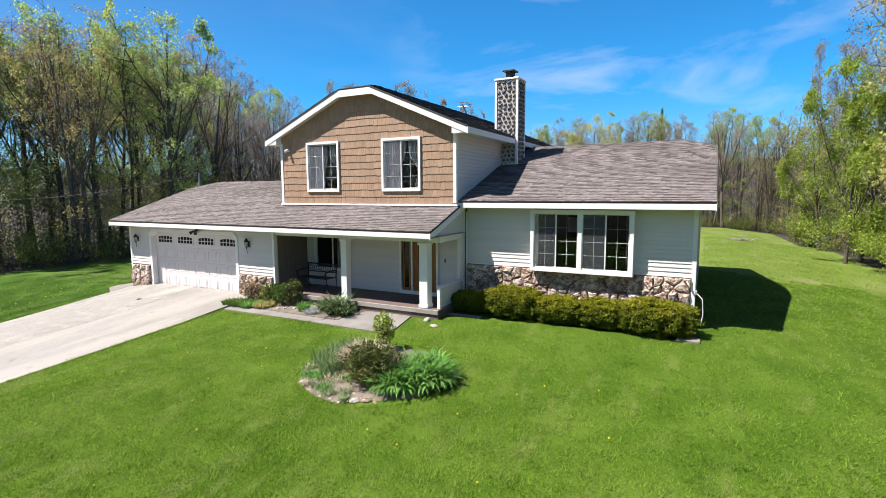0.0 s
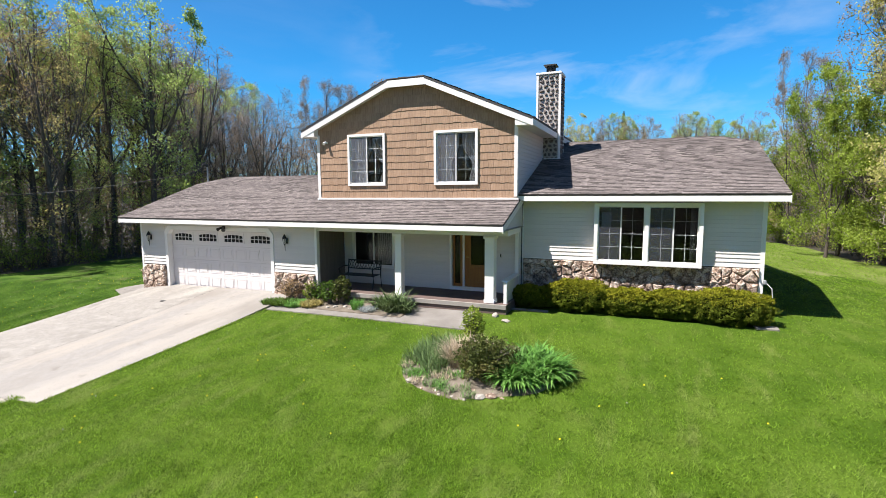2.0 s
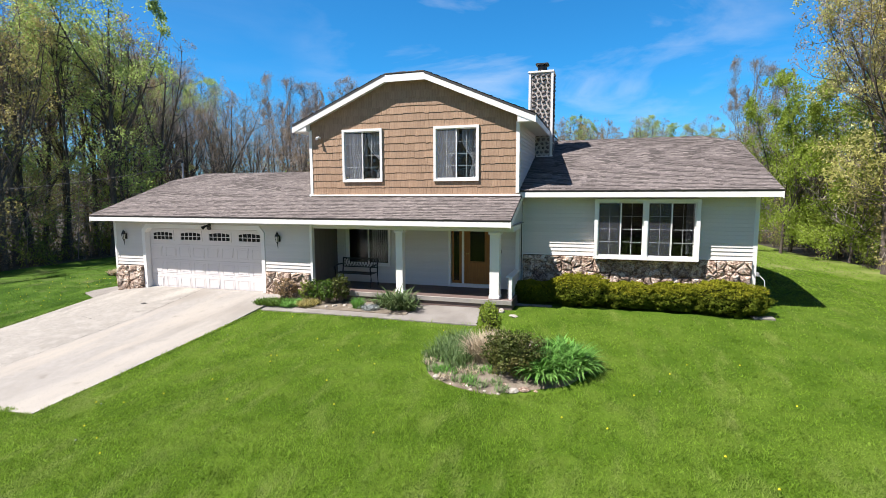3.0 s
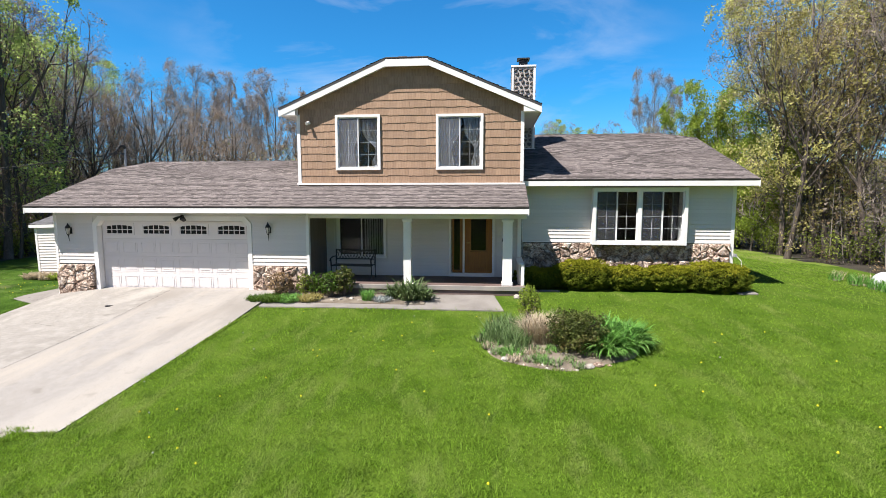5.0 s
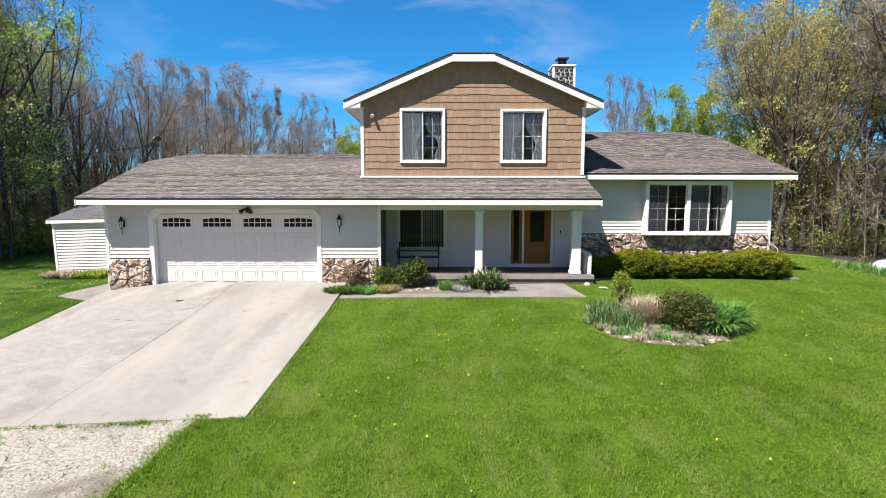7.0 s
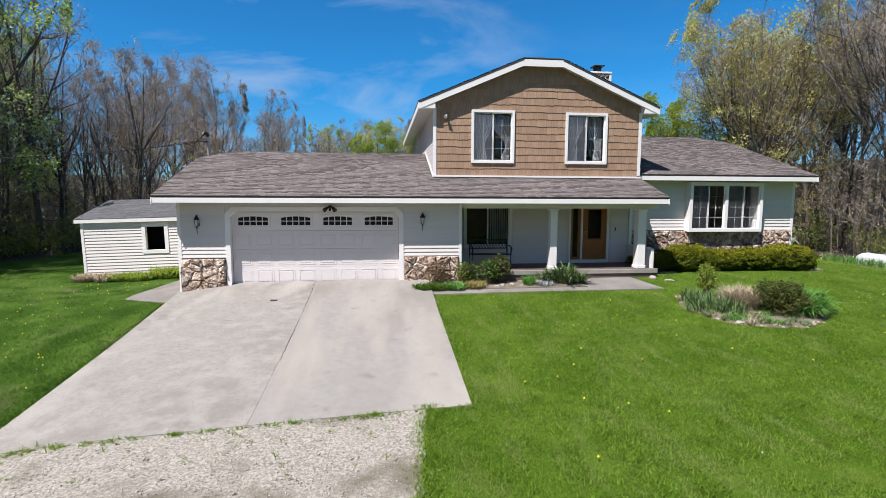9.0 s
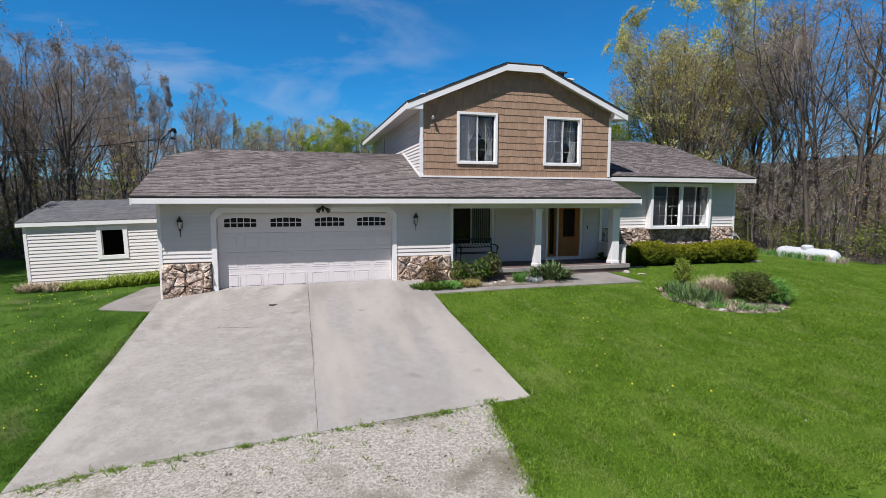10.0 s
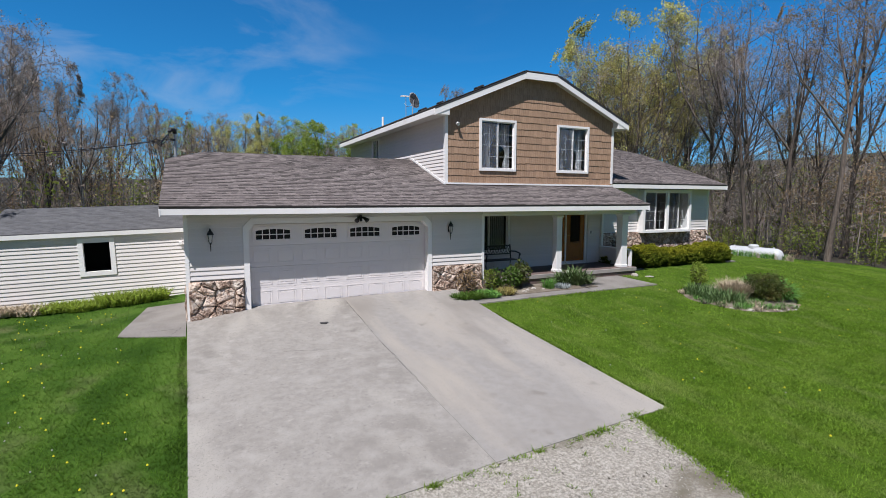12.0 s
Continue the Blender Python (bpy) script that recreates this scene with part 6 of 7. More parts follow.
part("insulator", tube(bmesh.new(), [(0, 0, 0.80), (-0.10, -0.11, 0.80)], [0.03, 0.035], 8), DRIP, mast)
for k, dz in enumerate((0.0, 0.07, -0.05)):
    part("drip_loop", tube(bmesh.new(), [(-0.12, -0.14, 1.0), (-0.22 - 0.05 * k, -0.26 - 0.06 * k, 0.72 + dz), (-0.34, -0.40, 0.60 + dz), (-0.44, -0.52, 0.70 + dz), (-0.52 - 0.04 * k, -0.62, 0.66)], 0.011, 5), DRIP, mast)
for dz, r0 in ((0.0, 0.016), (0.05, 0.010)):
    pts = []
    for i in range(25):
        s = 24.0 * i / 24
        pts.append((-1.63 + s * math.cos(math.radians(230)), 3.20 + s * math.sin(math.radians(230)), 4.42 + dz * math.cos(s * 0.9) - 0.235 * s + 0.0115 * s * s))
    wi = new("overhead_wire", mesh_of("overhead_wire", tube(bmesh.new(), pts, r0 * 0.6, 5), DRIP))
    tagged(wi, "thin dark overhead wire sagging from the service mast", "wire", "overhead wires")

# brush pile on the far lawn
bm = bmesh.new()
rs = np.random.RandomState(5)
for _ in range(60):
    a = rs.uniform(0, 6.28)
    x, y = rs.normal(0, 0.6), rs.normal(0, 0.35)
    tube(bm, [(x, y, rs.uniform(0, 0.25)), (x + 0.6 * math.cos(a), y + 0.6 * math.sin(a), rs.uniform(0.05, 0.4))], rs.uniform(0.015, 0.04), 4)
pile = tagged(new("brush_pile", mesh_of("brush_pile", bm, BARK_PALE)), "small pale brush pile out on the back lawn", "brush pile", "", "stuff")
pile.location = (22.2, 36.0, lift(22.2, 36.0))
pile.scale = (0.7, 0.7, 0.7)

# dandelions
YELLOW = material("dandelion_yellow", [(0.66, 0.56, 0.012), (0.78, 0.68, 0.025)], 0.7, 10, 60, 0)
SEED_HEAD = material("seed_head_grey", [(0.30, 0.31, 0.28), (0.40, 0.41, 0.37)], 0.9, 10, 60, 0)
flower_mesh, puff_mesh, stem_mesh = None, None, None
bm = bmesh.new()
for k in range(3):
    q = [0.016, 0.013, 0.008][k]
    tube(bm, [(0, 0, 0.066 + 0.006 * k), (0, 0, 0.074 + 0.006 * k)], [q, q * 0.85], 10)
flower_mesh = mesh_of("petals", bm, YELLOW)
bm = bmesh.new()
bmesh.ops.create_icosphere(bm, subdivisions=1, radius=0.014, matrix=Matrix.Translation((0, 0, 0.088)))
puff_mesh = mesh_of("seed_head", bm, SEED_HEAD)
stem_mesh = mesh_of("stem", tube(bmesh.new(), [(0, 0, -0.01), (0, 0, 0.07)], 0.004, 4), LEAF_LILY)
long_stem = mesh_of("stem", tube(bmesh.new(), [(0, 0, -0.01), (0.003, 0, 0.078)], 0.0025, 4), LEAF_LILY)
placed_d = 0
while placed_d < 185:
    x, y = (rr.uniform(-8, 20), rr.uniform(-10.5, 3.2)) if placed_d < 75 else (rr.gauss(-3.6, 1.2), rr.uniform(-7.5, 2.4))
    if (-1.6 < x < 5.9 and y > -12) or (5.5 < x < 20 and y > -2.0) or math.hypot((x - BX) / BRX, (y - BY) / BRY) < 1.1 or (x < 5.3 and y < -7.5 and x > -9) or (x < -1.4 and y > 2.6) or (-3.0 < x < -1.2 and y > -1.3):
        continue
    puff = rr.random() < 0.22
    d = thing("dandelion", "grey dandelion seed head in the lawn" if puff else "yellow dandelion flower in the lawn", "dandelion", "dandelions", (x, y, lift(x, y)))
    part("seed_head" if puff else "petals", puff_mesh if puff else flower_mesh, None, d)
    part("stem", long_stem if puff else stem_mesh, None, d)
    placed_d += 1

# ---- lawn blades and loose gravel ----
rs = np.random.RandomState(21)


def field(n, x0, x1, y0, y1):
    return np.stack([rs.uniform(x0, x1, n), rs.uniform(y0, y1, n)], 1)


GRAVEL_Y = np.linspace(-38, -7.6, 600)
GRAVEL_X = np.array([gravel_edge(v) - 0.25 * max(0.0, -12 - v) for v in GRAVEL_Y])


def lawn_clear(p):
    x, y = p[:, 0], p[:, 1]
    drive = (x > -1.33 - 0.02 * (y + 4)) & (x < 5.74) & (y > -7.78 - 0.026 * (5.7 - x))
    gravel = (y < -7.7) & (x < np.interp(y, GRAVEL_Y, GRAVEL_X)) & (x > -9.5 - 6 * (-7.6 - y) / 30 + 7.2 * np.clip(1 - (-7.8 - y) / 30.2, 0, 1) ** 6)
    walk_ = (x > 5.7) & (x < 12.35) & (y > -1.56 - 0.035 * (x - 5.7))
    home = (x > 12.0) & (x < 19.35) & (y > 0.28)
    bed = ((x - BX) / BRX) ** 2 + ((y - BY) / BRY) ** 2 < 0.96
    shed_ = (x < -1.3) & (x > -6.3) & (y > 3.4)
    slab = (x > -2.75) & (x < -1.35) & (y > -0.38 - 0.52 * (x + 2.75)) & (y < 2.5)
    return ~(drive | gravel | walk_ | home | bed | shed_ | slab)


pts = field(2300000, -11, 27, -11.0, 12.0)
share = np.clip(np.exp(-(pts[:, 1] + 7.2) / 3.2), 0.065, 1.0)
pts = pts[(rs.uniform(size=len(pts)) < share) & lawn_clear(pts)]
front = field(35000, -11, 27, -20.0, -11.0)
pts = pts[(pts[:, 0] > -1.3) | ((pts[:, 1] < 7) & (pts[:, 0] > -10))]
pts = np.concatenate([pts, field(24000, 19.4, 27.5, 2.0, 40.0), front[lawn_clear(front)]])
# shaggy tufts along the edges of drive, walk, gravel and beds
edge = []
for n, x0, x1, y0, y1 in ((1100, 5.72, 5.79, -7.7, -1.5), (400, -1.48, -1.40, -3.5, -1.2), (500, -1.44, -1.32, -7.7, -3.5), (500, 5.8, 12.4, -1.76, -1.60)):
    edge.append(field(n, x0, x1, y0, y1))
gy = rs.uniform(-12, -7.7, 3400)
edge.append(np.stack([np.array([gravel_edge(v) for v in gy]) + rs.normal(0.03, 0.10, len(gy)), gy], 1))
# weeds in clumps where the gravel meets the concrete
for _ in range(70):
    cx = rs.uniform(-1.2, 5.7)
    if noise.noise((cx * 1.1, 7.0, 0)) + 0.25 * (cx > 4.8) > rs.uniform(-0.35, 0.35):
        k = rs.randint(12, 40)
        edge.append(np.stack([cx + rs.normal(0, 0.06, k), front_edge(cx) - 0.03 - np.abs(rs.normal(0, 0.05, k))], 1))
for _ in range(60):
    cx, cy = rs.uniform(-3, 4.6), -7.9 - rs.exponential(0.5)
    edge.append(np.stack([cx + rs.normal(0, 0.03, 8), cy + rs.normal(0, 0.03, 8)], 1))
ga = rs.uniform(0, 2 * np.pi, 500)
edge.append(np.stack([BX + BRX * 1.0 * np.cos(ga) * rs.uniform(0.97, 1.05, len(ga)), BY + BRY * np.sin(ga) * rs.uniform(0.97, 1.05, len(ga))], 1))
edge = np.concatenate(edge)
tall = np.concatenate([np.ones(len(pts)), np.full(len(edge), 1.15)])
pts = np.concatenate([pts, edge])
zz = np.array([lift(x, y) for x, y in pts])
n = len(pts)
ang, tilt = rs.uniform(0, 2 * np.pi, n), rs.uniform(0.62, 1.30, n) + 0.15 * np.clip((pts[:, 1] + 6.5) / 8, 0, 1)
patch = np.array([0.25 * noise.noise((x * 0.5, y * 0.5, 1.0)) + 0.9 * noise.noise((x * 3.1, y * 3.1, 4.0)) for x, y in pts])
ln = rs.uniform(0.035, 0.080, n) * (1 + 0.8 * patch) * tall
far_off = np.where(pts[:, 1] < -11, 1.0, np.clip((pts[:, 1] + 6.5) / 14, 0, 1.6))
wd = rs.uniform(0.0048, 0.0098, n) * (1 + far_off)
ln = ln * (1 + 0.5 * far_off)
base = np.stack([pts[:, 0], pts[:, 1], zz - 0.004 + 0.012 * (tall > 1)], 1)
side = np.stack([-np.sin(ang), np.cos(ang), np.zeros(n)], 1) * wd[:, None]
tip = base + np.stack([np.cos(ang) * np.sin(tilt), np.sin(ang) * np.sin(tilt), np.cos(tilt)], 1) * ln[:, None]
gv3 = np.stack([base - side, base + side, tip], 1)
west = pts[:, 0] < -1.2
for name, pick, mat, lab in (("grass", ~west, GRASS, "short mown green grass blades on the lawn"), ("clover_grass", west, WEST_GRASS, "darker patchy grass with clover beside the driveway")):
    v = gv3[pick].reshape(-1, 3)
    tagged(new(name, raw_mesh(name, v, np.arange(len(v)).reshape(-1, 3), mat)), lab, "grass", "", "stuff")

p = field(16000, -9, 5.6, -11.5, -7.88)
keep = p[:, 0] < np.interp(p[:, 1], GRAVEL_Y, GRAVEL_X) + 0.12 * rs.normal(size=len(p))
p = p[keep]
n = len(p)
oct_v = np.array([(1, 0, 0), (0, 1, 0), (-1, 0, 0), (0, -1, 0), (0, 0, 1), (0, 0, -1)], float)
oct_f = np.array([(0, 1, 4), (1, 2, 4), (2, 3, 4), (3, 0, 4), (1, 0, 5), (2, 1, 5), (3, 2, 5), (0, 3, 5)])
s = rs.uniform(0.006, 0.014, n)[:, None, None] * rs.uniform(0.6, 1.25, (n, 1, 3)) * np.array([1, 1, 0.6])
a = rs.uniform(0, 6.28, n)
v = oct_v[None] * s + rs.normal(0, 0.003, (n, 6, 3))
rx_ = v[..., 0] * np.cos(a)[:, None] - v[..., 1] * np.sin(a)[:, None]
ry_ = v[..., 0] * np.sin(a)[:, None] + v[..., 1] * np.cos(a)[:, None]
zz = np.array([lift(x, y) for x, y in p]) + 0.013
v = np.stack([rx_ + p[:, 0:1], ry_ + p[:, 1:2], v[..., 2] + zz[:, None]], -1).reshape(-1, 3)
f = (oct_f[None] + 6 * np.arange(n)[:, None, None]).reshape(-1, 3)
tagged(new("gravel_stones", raw_mesh("gravel_stones", v, f, PEBBLE)), "loose pale crushed gravel stones on the drive", "gravel", "", "stuff")


# ---- woods ----
def grow(seed, height, fork, leaders, fan, reach, boughs, branches, twig_n, leaves, tuft=0.24, skirt=4, girth=3.0, clump=0.0, bare_share=0.42, twig_width=0.010):
    """A tree: bark tubes and leaf places. The trunk divides at the share fork of its height into leaders that fan out by up to
    fan degrees; boughs, branches and twigs follow, and the leaves hang in tufts at their ends. skirt: low boughs on the trunk. girth: the radius of
    the rounded crown. clump: the share of leaves bunched at branch ends. bare_share: the share of branches with hardly a leaf. twig_width: half the breadth of a twig's base."""
    r = random.Random(seed)
    bv, bf, tv, tf, lp = [], [], [], [], []

    def limb(points, radii, sides):
        k0 = len(bv)
        for i, p in enumerate(points):
            d = points[min(i + 1, len(points) - 1)] - points[max(i - 1, 0)]
            q = d.to_track_quat("Z", "Y")
            for s in range(sides):
                a = 2 * math.pi * s / sides
                bv.append(p + q @ Vector((radii[i] * math.cos(a), radii[i] * math.sin(a), 0)))
        for i in range(len(points) - 1):
            for s in range(sides):
                t = (s + 1) % sides
                bf.append((k0 + i * sides + s, k0 + i * sides + t, k0 + (i + 1) * sides + t, k0 + (i + 1) * sides + s))

    def path(start, way, length, n, wild, rise):
        pts, p, d = [start], start.copy(), way.normalized()
        for _ in range(n):
            d = (d + Vector((r.gauss(0, wild), r.gauss(0, wild), r.gauss(rise, wild * 0.6)))).normalized()
            p = p + d * (length / n)
            pts.append(p.copy())
        return pts, d

    def along(pts, t):
        n = len(pts) - 1
        i = min(n - 1, int(t * n))
        return pts[i].lerp(pts[i + 1], t * n - i), (pts[i + 1] - pts[i]).normalized()

    def aside(d, out, much):
        w = Vector((r.gauss(0, 1), r.gauss(0, 1), r.gauss(0.15, 0.7))).normalized()
        return (d + (w + out * 0.5) * much).normalized()

    def branch(start, way, length, radius):
        pts, d = path(start, way, length, 2, 0.20, 0.10)
        limb(pts, [radius, radius * 0.65, radius * 0.25], 3)
        bare = r.random() < bare_share
        for k in range(twig_n):
            q, dd = along(pts, 0.15 + 0.85 * (k + r.random()) / twig_n)
            w = aside(dd, Vector((0, 0, 0.4)), 0.85) * r.uniform(0.4, 1.0)
            side = w.cross(Vector((r.gauss(0, 1), r.gauss(0, 1), r.gauss(0, 1)))).normalized() * twig_width
            k0 = len(tv)
            tv.extend((q + side, q - side, q + w))
            tf.append((k0, k0 + 1, k0 + 2))
            for _ in range(1 if bare else round(leaves * 1.6)):
                home = pts[-1] if r.random() < clump else q + w * r.uniform(0.45, 1.1)
                lp.append(home + Vector((r.gauss(0, 1), r.gauss(0, 1), r.gauss(0, 0.8))) * tuft * 0.55)

    def bough(start, way, length, radius, n):
        pts, d = path(start, way, length, 3, 0.16, 0.10)
        limb(pts, [radius * (1 - 0.8 * i / 3) for i in range(4)], 3)
        for k in range(n):
            q, dd = along(pts, 0.25 + 0.75 * (k + r.random()) / n)
            branch(q, aside(dd, Vector((0, 0, 0.25)), 0.9), length * r.uniform(0.36, 0.62), max(0.010, radius * 0.42))

    r0 = height * 0.0090 * r.uniform(0.85, 1.2)
    trunk, d = path(Vector((0, 0, -0.3)), Vector((r.uniform(-0.06, 0.06), r.uniform(-0.06, 0.06), 1)), height * 0.80 + 0.3, 8, 0.042, 0.22)
    limb(trunk, [r0 * (1.35 if i == 0 else 1) * (1 - 0.80 * (i / 8) ** 1.1) for i in range(9)], 6)
    runs = [(trunk, r0 * 0.36, fork)]
    for k in range(leaders):
        t = min(0.9, fork * r.uniform(0.95, 1.6) / 0.80)
        q, dd = along(trunk, t)
        a, lean = k * 2.4 + r.uniform(-0.4, 0.4), radians(fan * r.uniform(0.55, 1.15))
        out = Vector((math.cos(a), math.sin(a), 0))
        pts, d = path(q, out * math.sin(lean) + Vector((0, 0, math.cos(lean))), (height - q.z) * r.uniform(0.78, 1.0), 5, 0.09, 0.07)
        limb(pts, [r0 * 0.46 * (1 - 0.82 * i / 5) for i in range(6)], 4)
        runs.append((pts, r0 * 0.32, 0.10))
    for pts, rad, low in runs:
        for k in range(boughs):
            t = low + (1 - low) * ((k + r.random()) / boughs)
            q, dd = along(pts, min(0.999, t))
            out = Vector((q.x - trunk[4].x, q.y - trunk[4].y, 0.4)).normalized()
            bough(q, aside(dd, out, 1.25), reach * (1.0 - 0.45 * t) * r.uniform(0.55, 1.2), rad * (1 - 0.6 * t), branches)
    for k in range(skirt):
        q, dd = along(trunk, r.uniform(0.10, max(0.2, fork * 1.2)))
        a = r.uniform(0, 6.28)
        bough(q, Vector((math.cos(a), math.sin(a), r.uniform(0.0, 0.5))), reach * r.uniform(0.5, 0.9), r0 * 0.16, max(2, branches - 1))
    centre = np.array([trunk[4].x, trunk[4].y, height * (0.5 + 0.5 * fork)])
    tall = height * 0.5 * (1 - fork)

    def rounded(points):
        """Draws what strays out of the crown back towards its dome."""
        p = np.array([tuple(v) for v in points]) - centre
        rho = np.sqrt((p[:, 0] ** 2 + p[:, 1] ** 2) / girth ** 2 * 0.9 + (np.maximum(p[:, 2], 0) / tall) ** 2)
        k = 1.24 / (1 + rho ** 3) ** (1 / 3)
        p[:, :2] *= k[:, None]
        p[:, 2] *= np.where(p[:, 2] > 0, k, 1.0)
        return p + centre

    return rounded(bv), bf, rounded(lp), rounded(tv), tf


KINDS = {
    "green": (LEAF_SPRING, [(201, 16.5, 0.36, 3, 20, 3.3, 7, 4, 4, 13, 0.34, 11, 3.0, 0.35, 0.25), (202, 15.0, 0.34, 3, 24, 3.2, 7, 4, 4, 13, 0.34, 11, 2.9, 0.35, 0.25)], 0.088, "tall slender tree with thin spring-green foliage"),
    "olive": (LEAF_OLIVE, [(211, 15.5, 0.28, 4, 27, 3.5, 7, 4, 4, 10, 0.30, 5, 3.7), (212, 13.0, 0.26, 4, 29, 3.2, 7, 4, 4, 10, 0.30, 5, 3.4)], 0.08, "broad tree with yellow-olive young leaves"),
    "rust": (LEAF_RUST, [(221, 15.0, 0.32, 3, 20, 3.0, 8, 4, 6, 5, 0.26, 9, 2.8), (222, 13.5, 0.32, 3, 22, 2.9, 8, 4, 6, 5, 0.26, 9, 2.7)], 0.062, "twiggy tree with rust-red buds and few leaves"),
    "grey": (LEAF_GREY, [(231, 14.5, 0.30, 4, 24, 3.0, 7, 4, 8, 3, 0.24, 8, 3.2), (232, 12.5, 0.30, 4, 27, 2.9, 7, 4, 8, 3, 0.24, 8, 3.1)], 0.055, "almost bare grey tree with a fan of fine twigs"),
    "elm": (LEAF_GREY, [(261, 18.0, 0.22, 8, 34, 3.4, 8, 5, 10, 5, 0.38, 3, 4.4, 0.0, 0.42, 0.018), (262, 17.0, 0.22, 8, 36, 3.4, 8, 5, 10, 5, 0.38, 3, 4.3, 0.0, 0.42, 0.018)], 0.08, "tall fan-shaped grey tree with fine twigs"),
    "oak": (LEAF_OAK, [(251, 15.5, 0.26, 7, 52, 4.6, 8, 5, 4, 18, 0.50, 10, 6.0, 0.65, 0.28), (252, 16.5, 0.26, 6, 42, 3.9, 7, 5, 4, 19, 0.50, 8, 5.0, 0.65, 0.28)], 0.10, "large oak hung with yellow-olive young leaves"),
    "bright": (LEAF_BRIGHT, [(241, 9.0, 0.16, 5, 30, 2.2, 6, 4, 4, 20, 0.30, 14, 2.9, 0.35, 0.15), (242, 7.0, 0.12, 5, 32, 2.0, 6, 4, 4, 20, 0.30, 14, 2.5, 0.35, 0.15)], 0.085, "young tree in full bright green leaf"),
}
models = {}
for kind, (mat, sets, size, label) in KINDS.items():
    models[kind] = []
    for s in sets:
        bv, bf, lp, tv, tf = grow(*s)
        models[kind].append((np.percentile(lp[:, 2], 99.7), raw_mesh("trunk", bv, bf, BARK, True), raw_mesh("twig_spray", tv, tf, TWIG), leaf_mesh("crown", lp, size, mat, 0.2, 1.4, np.random.RandomState(s[0]), True)))


def tree(kind, variant, x, y, height, turn, label=None, wide=0.95):
    full, bark, fine, crown = models[kind][variant % 2]
    t = thing("tree", label or KINDS[kind][3], "tree", "trees of the woods", (x, y, lift(x, y)))
    k = height / full
    t.scale = (k * wide, k * wide, k)
    t.rotation_euler = (0, 0, turn)
    part("trunk", bark, None, t)
    tagged(part("twig_spray", fine, None, t), kind="stuff")
    part("crown", crown, None, t)
    return t


r = random.Random(5)
taken = []


def free(x, y, gap):
    if any((x - a) ** 2 + (y - b) ** 2 < gap * gap for a, b in taken):
        return False
    taken.append((x, y))
    return True


def stand(n, area, kinds, heights, gap, depth=(0.3, 99), seed=0):
    """Scatters trees inside a rectangle of the woods."""
    q = random.Random(seed)
    made = tries = 0
    while made < n and tries < n * 60:
        tries += 1
        x, y = q.uniform(area[0], area[1]), q.uniform(area[2], area[3])
        if depth[0] < woods(x, y) < depth[1] and not (x > -18.5 and -14 < y < 3 and x < 0) and free(x, y, gap):
            kind = q.choice(kinds)
            tree(kind, q.randrange(2), x, y, q.uniform(*heights), q.uniform(0, 6.28))
            made += 1


# west woods: tall at the lawn's edge, lower and barer towards the rear
stand(24, (-23, -13.5, -10, 13), ("green", "green", "green", "olive"), (13.5, 17), 1.6, seed=1)
stand(9, (-23, -13.5, -10, 15), ("rust", "rust", "grey"), (13, 15.5), 1.3, seed=11)
stand(14, (-36, -21, -10, 30), ("green", "rust", "rust", "grey"), (15, 18.5), 2.0, seed=2)
stand(18, (-24, -9, 14, 26), ("grey", "rust", "grey", "rust"), (9.0, 11.5), 1.8, seed=3)
stand(9, (-12, 1.0, 18, 34), ("grey", "grey", "rust"), (8.0, 10), 1.9, seed=4)
# east woods
stand(13, (28.0, 36, -12, 8), ("rust", "grey", "grey", "rust"), (13, 16.5), 1.9, seed=5)
stand(11, (27.5, 36, 8, 24), ("olive", "grey", "grey", "rust"), (13, 17), 1.9, seed=6)
stand(14, (25.5, 34, 24, 48), ("olive", "rust", "grey", "bright"), (8.5, 12), 2.0, seed=7)
stand(9, (35, 52, -14, 40), ("rust", "grey", "olive"), (11, 14), 2.6, seed=8)
# rear woods past the back lawn
stand(24, (-4, 30, 62, 74), ("olive", "green", "grey", "olive", "rust"), (13.5, 16), 2.4, seed=9)
tree("oak", 1, 4.8, 62.0, 14.4, 1.0, "round-crowned olive tree past the back lawn", 0.8)
tree("elm", 1, 22.6, 84.0, 16.0, 2.0, "pale round-crowned tree deep behind the back lawn")
tree("olive", 0, 9.5, 64.0, 12.2, 0.5)
tree("bright", 0, 27.1, 25.8, 12.0, 2.0, "tall bright green tree at the lawn's edge", 0.72)
tree("bright", 1, 29.2, 21.0, 8.0, 4.0, None, 0.9)
tree("elm", 0, 29.9, 46.0, 18.6, 0.9, "pale feathery tree with tan buds behind the lawn", 0.62)
tree("oak", 0, 30.7, 17.2, 18.0, 0.4, "large yellow-olive oak at the edge of the east woods", 0.84)
tree("oak", 1, 34.5, 22.5, 16.4, 2.2)
tree("grey", 0, 31.0, 10.0, 17.0, 2.4)
tree("grey", 1, 37.4, 17.4, 16.0, 1.2)
tree("bright", 0, 4.4, 13.6, 6.6, 3.0, "leafy green tree close behind the house")
tree("elm", 0, -20.8, 39.3, 18.0, 1.7, "tall fan-shaped grey tree behind the garage", 0.80)
tree("elm", 1, -15.8, 37.7, 16.0, 0.3, "tall fan-shaped grey tree behind the garage", 0.80)
tree("elm", 0, -14.6, 45.0, 17.8, 2.9, "tall fan-shaped grey tree behind the garage", 0.86)
tree("elm", 1, -8.8, 45.3, 15.0, 1.1, "round-crowned tan tree far behind the garage", 0.9)
tree("green", 0, -18.6, 18.7, 14.2, 0.5)
tree("rust", 1, -17.4, 22.8, 13.0, 1.5)
tree("green", 1, -28.8, 18.0, 18.6, 2.5)
tree("green", 0, -27.2, 13.2, 16.6, 3.5)

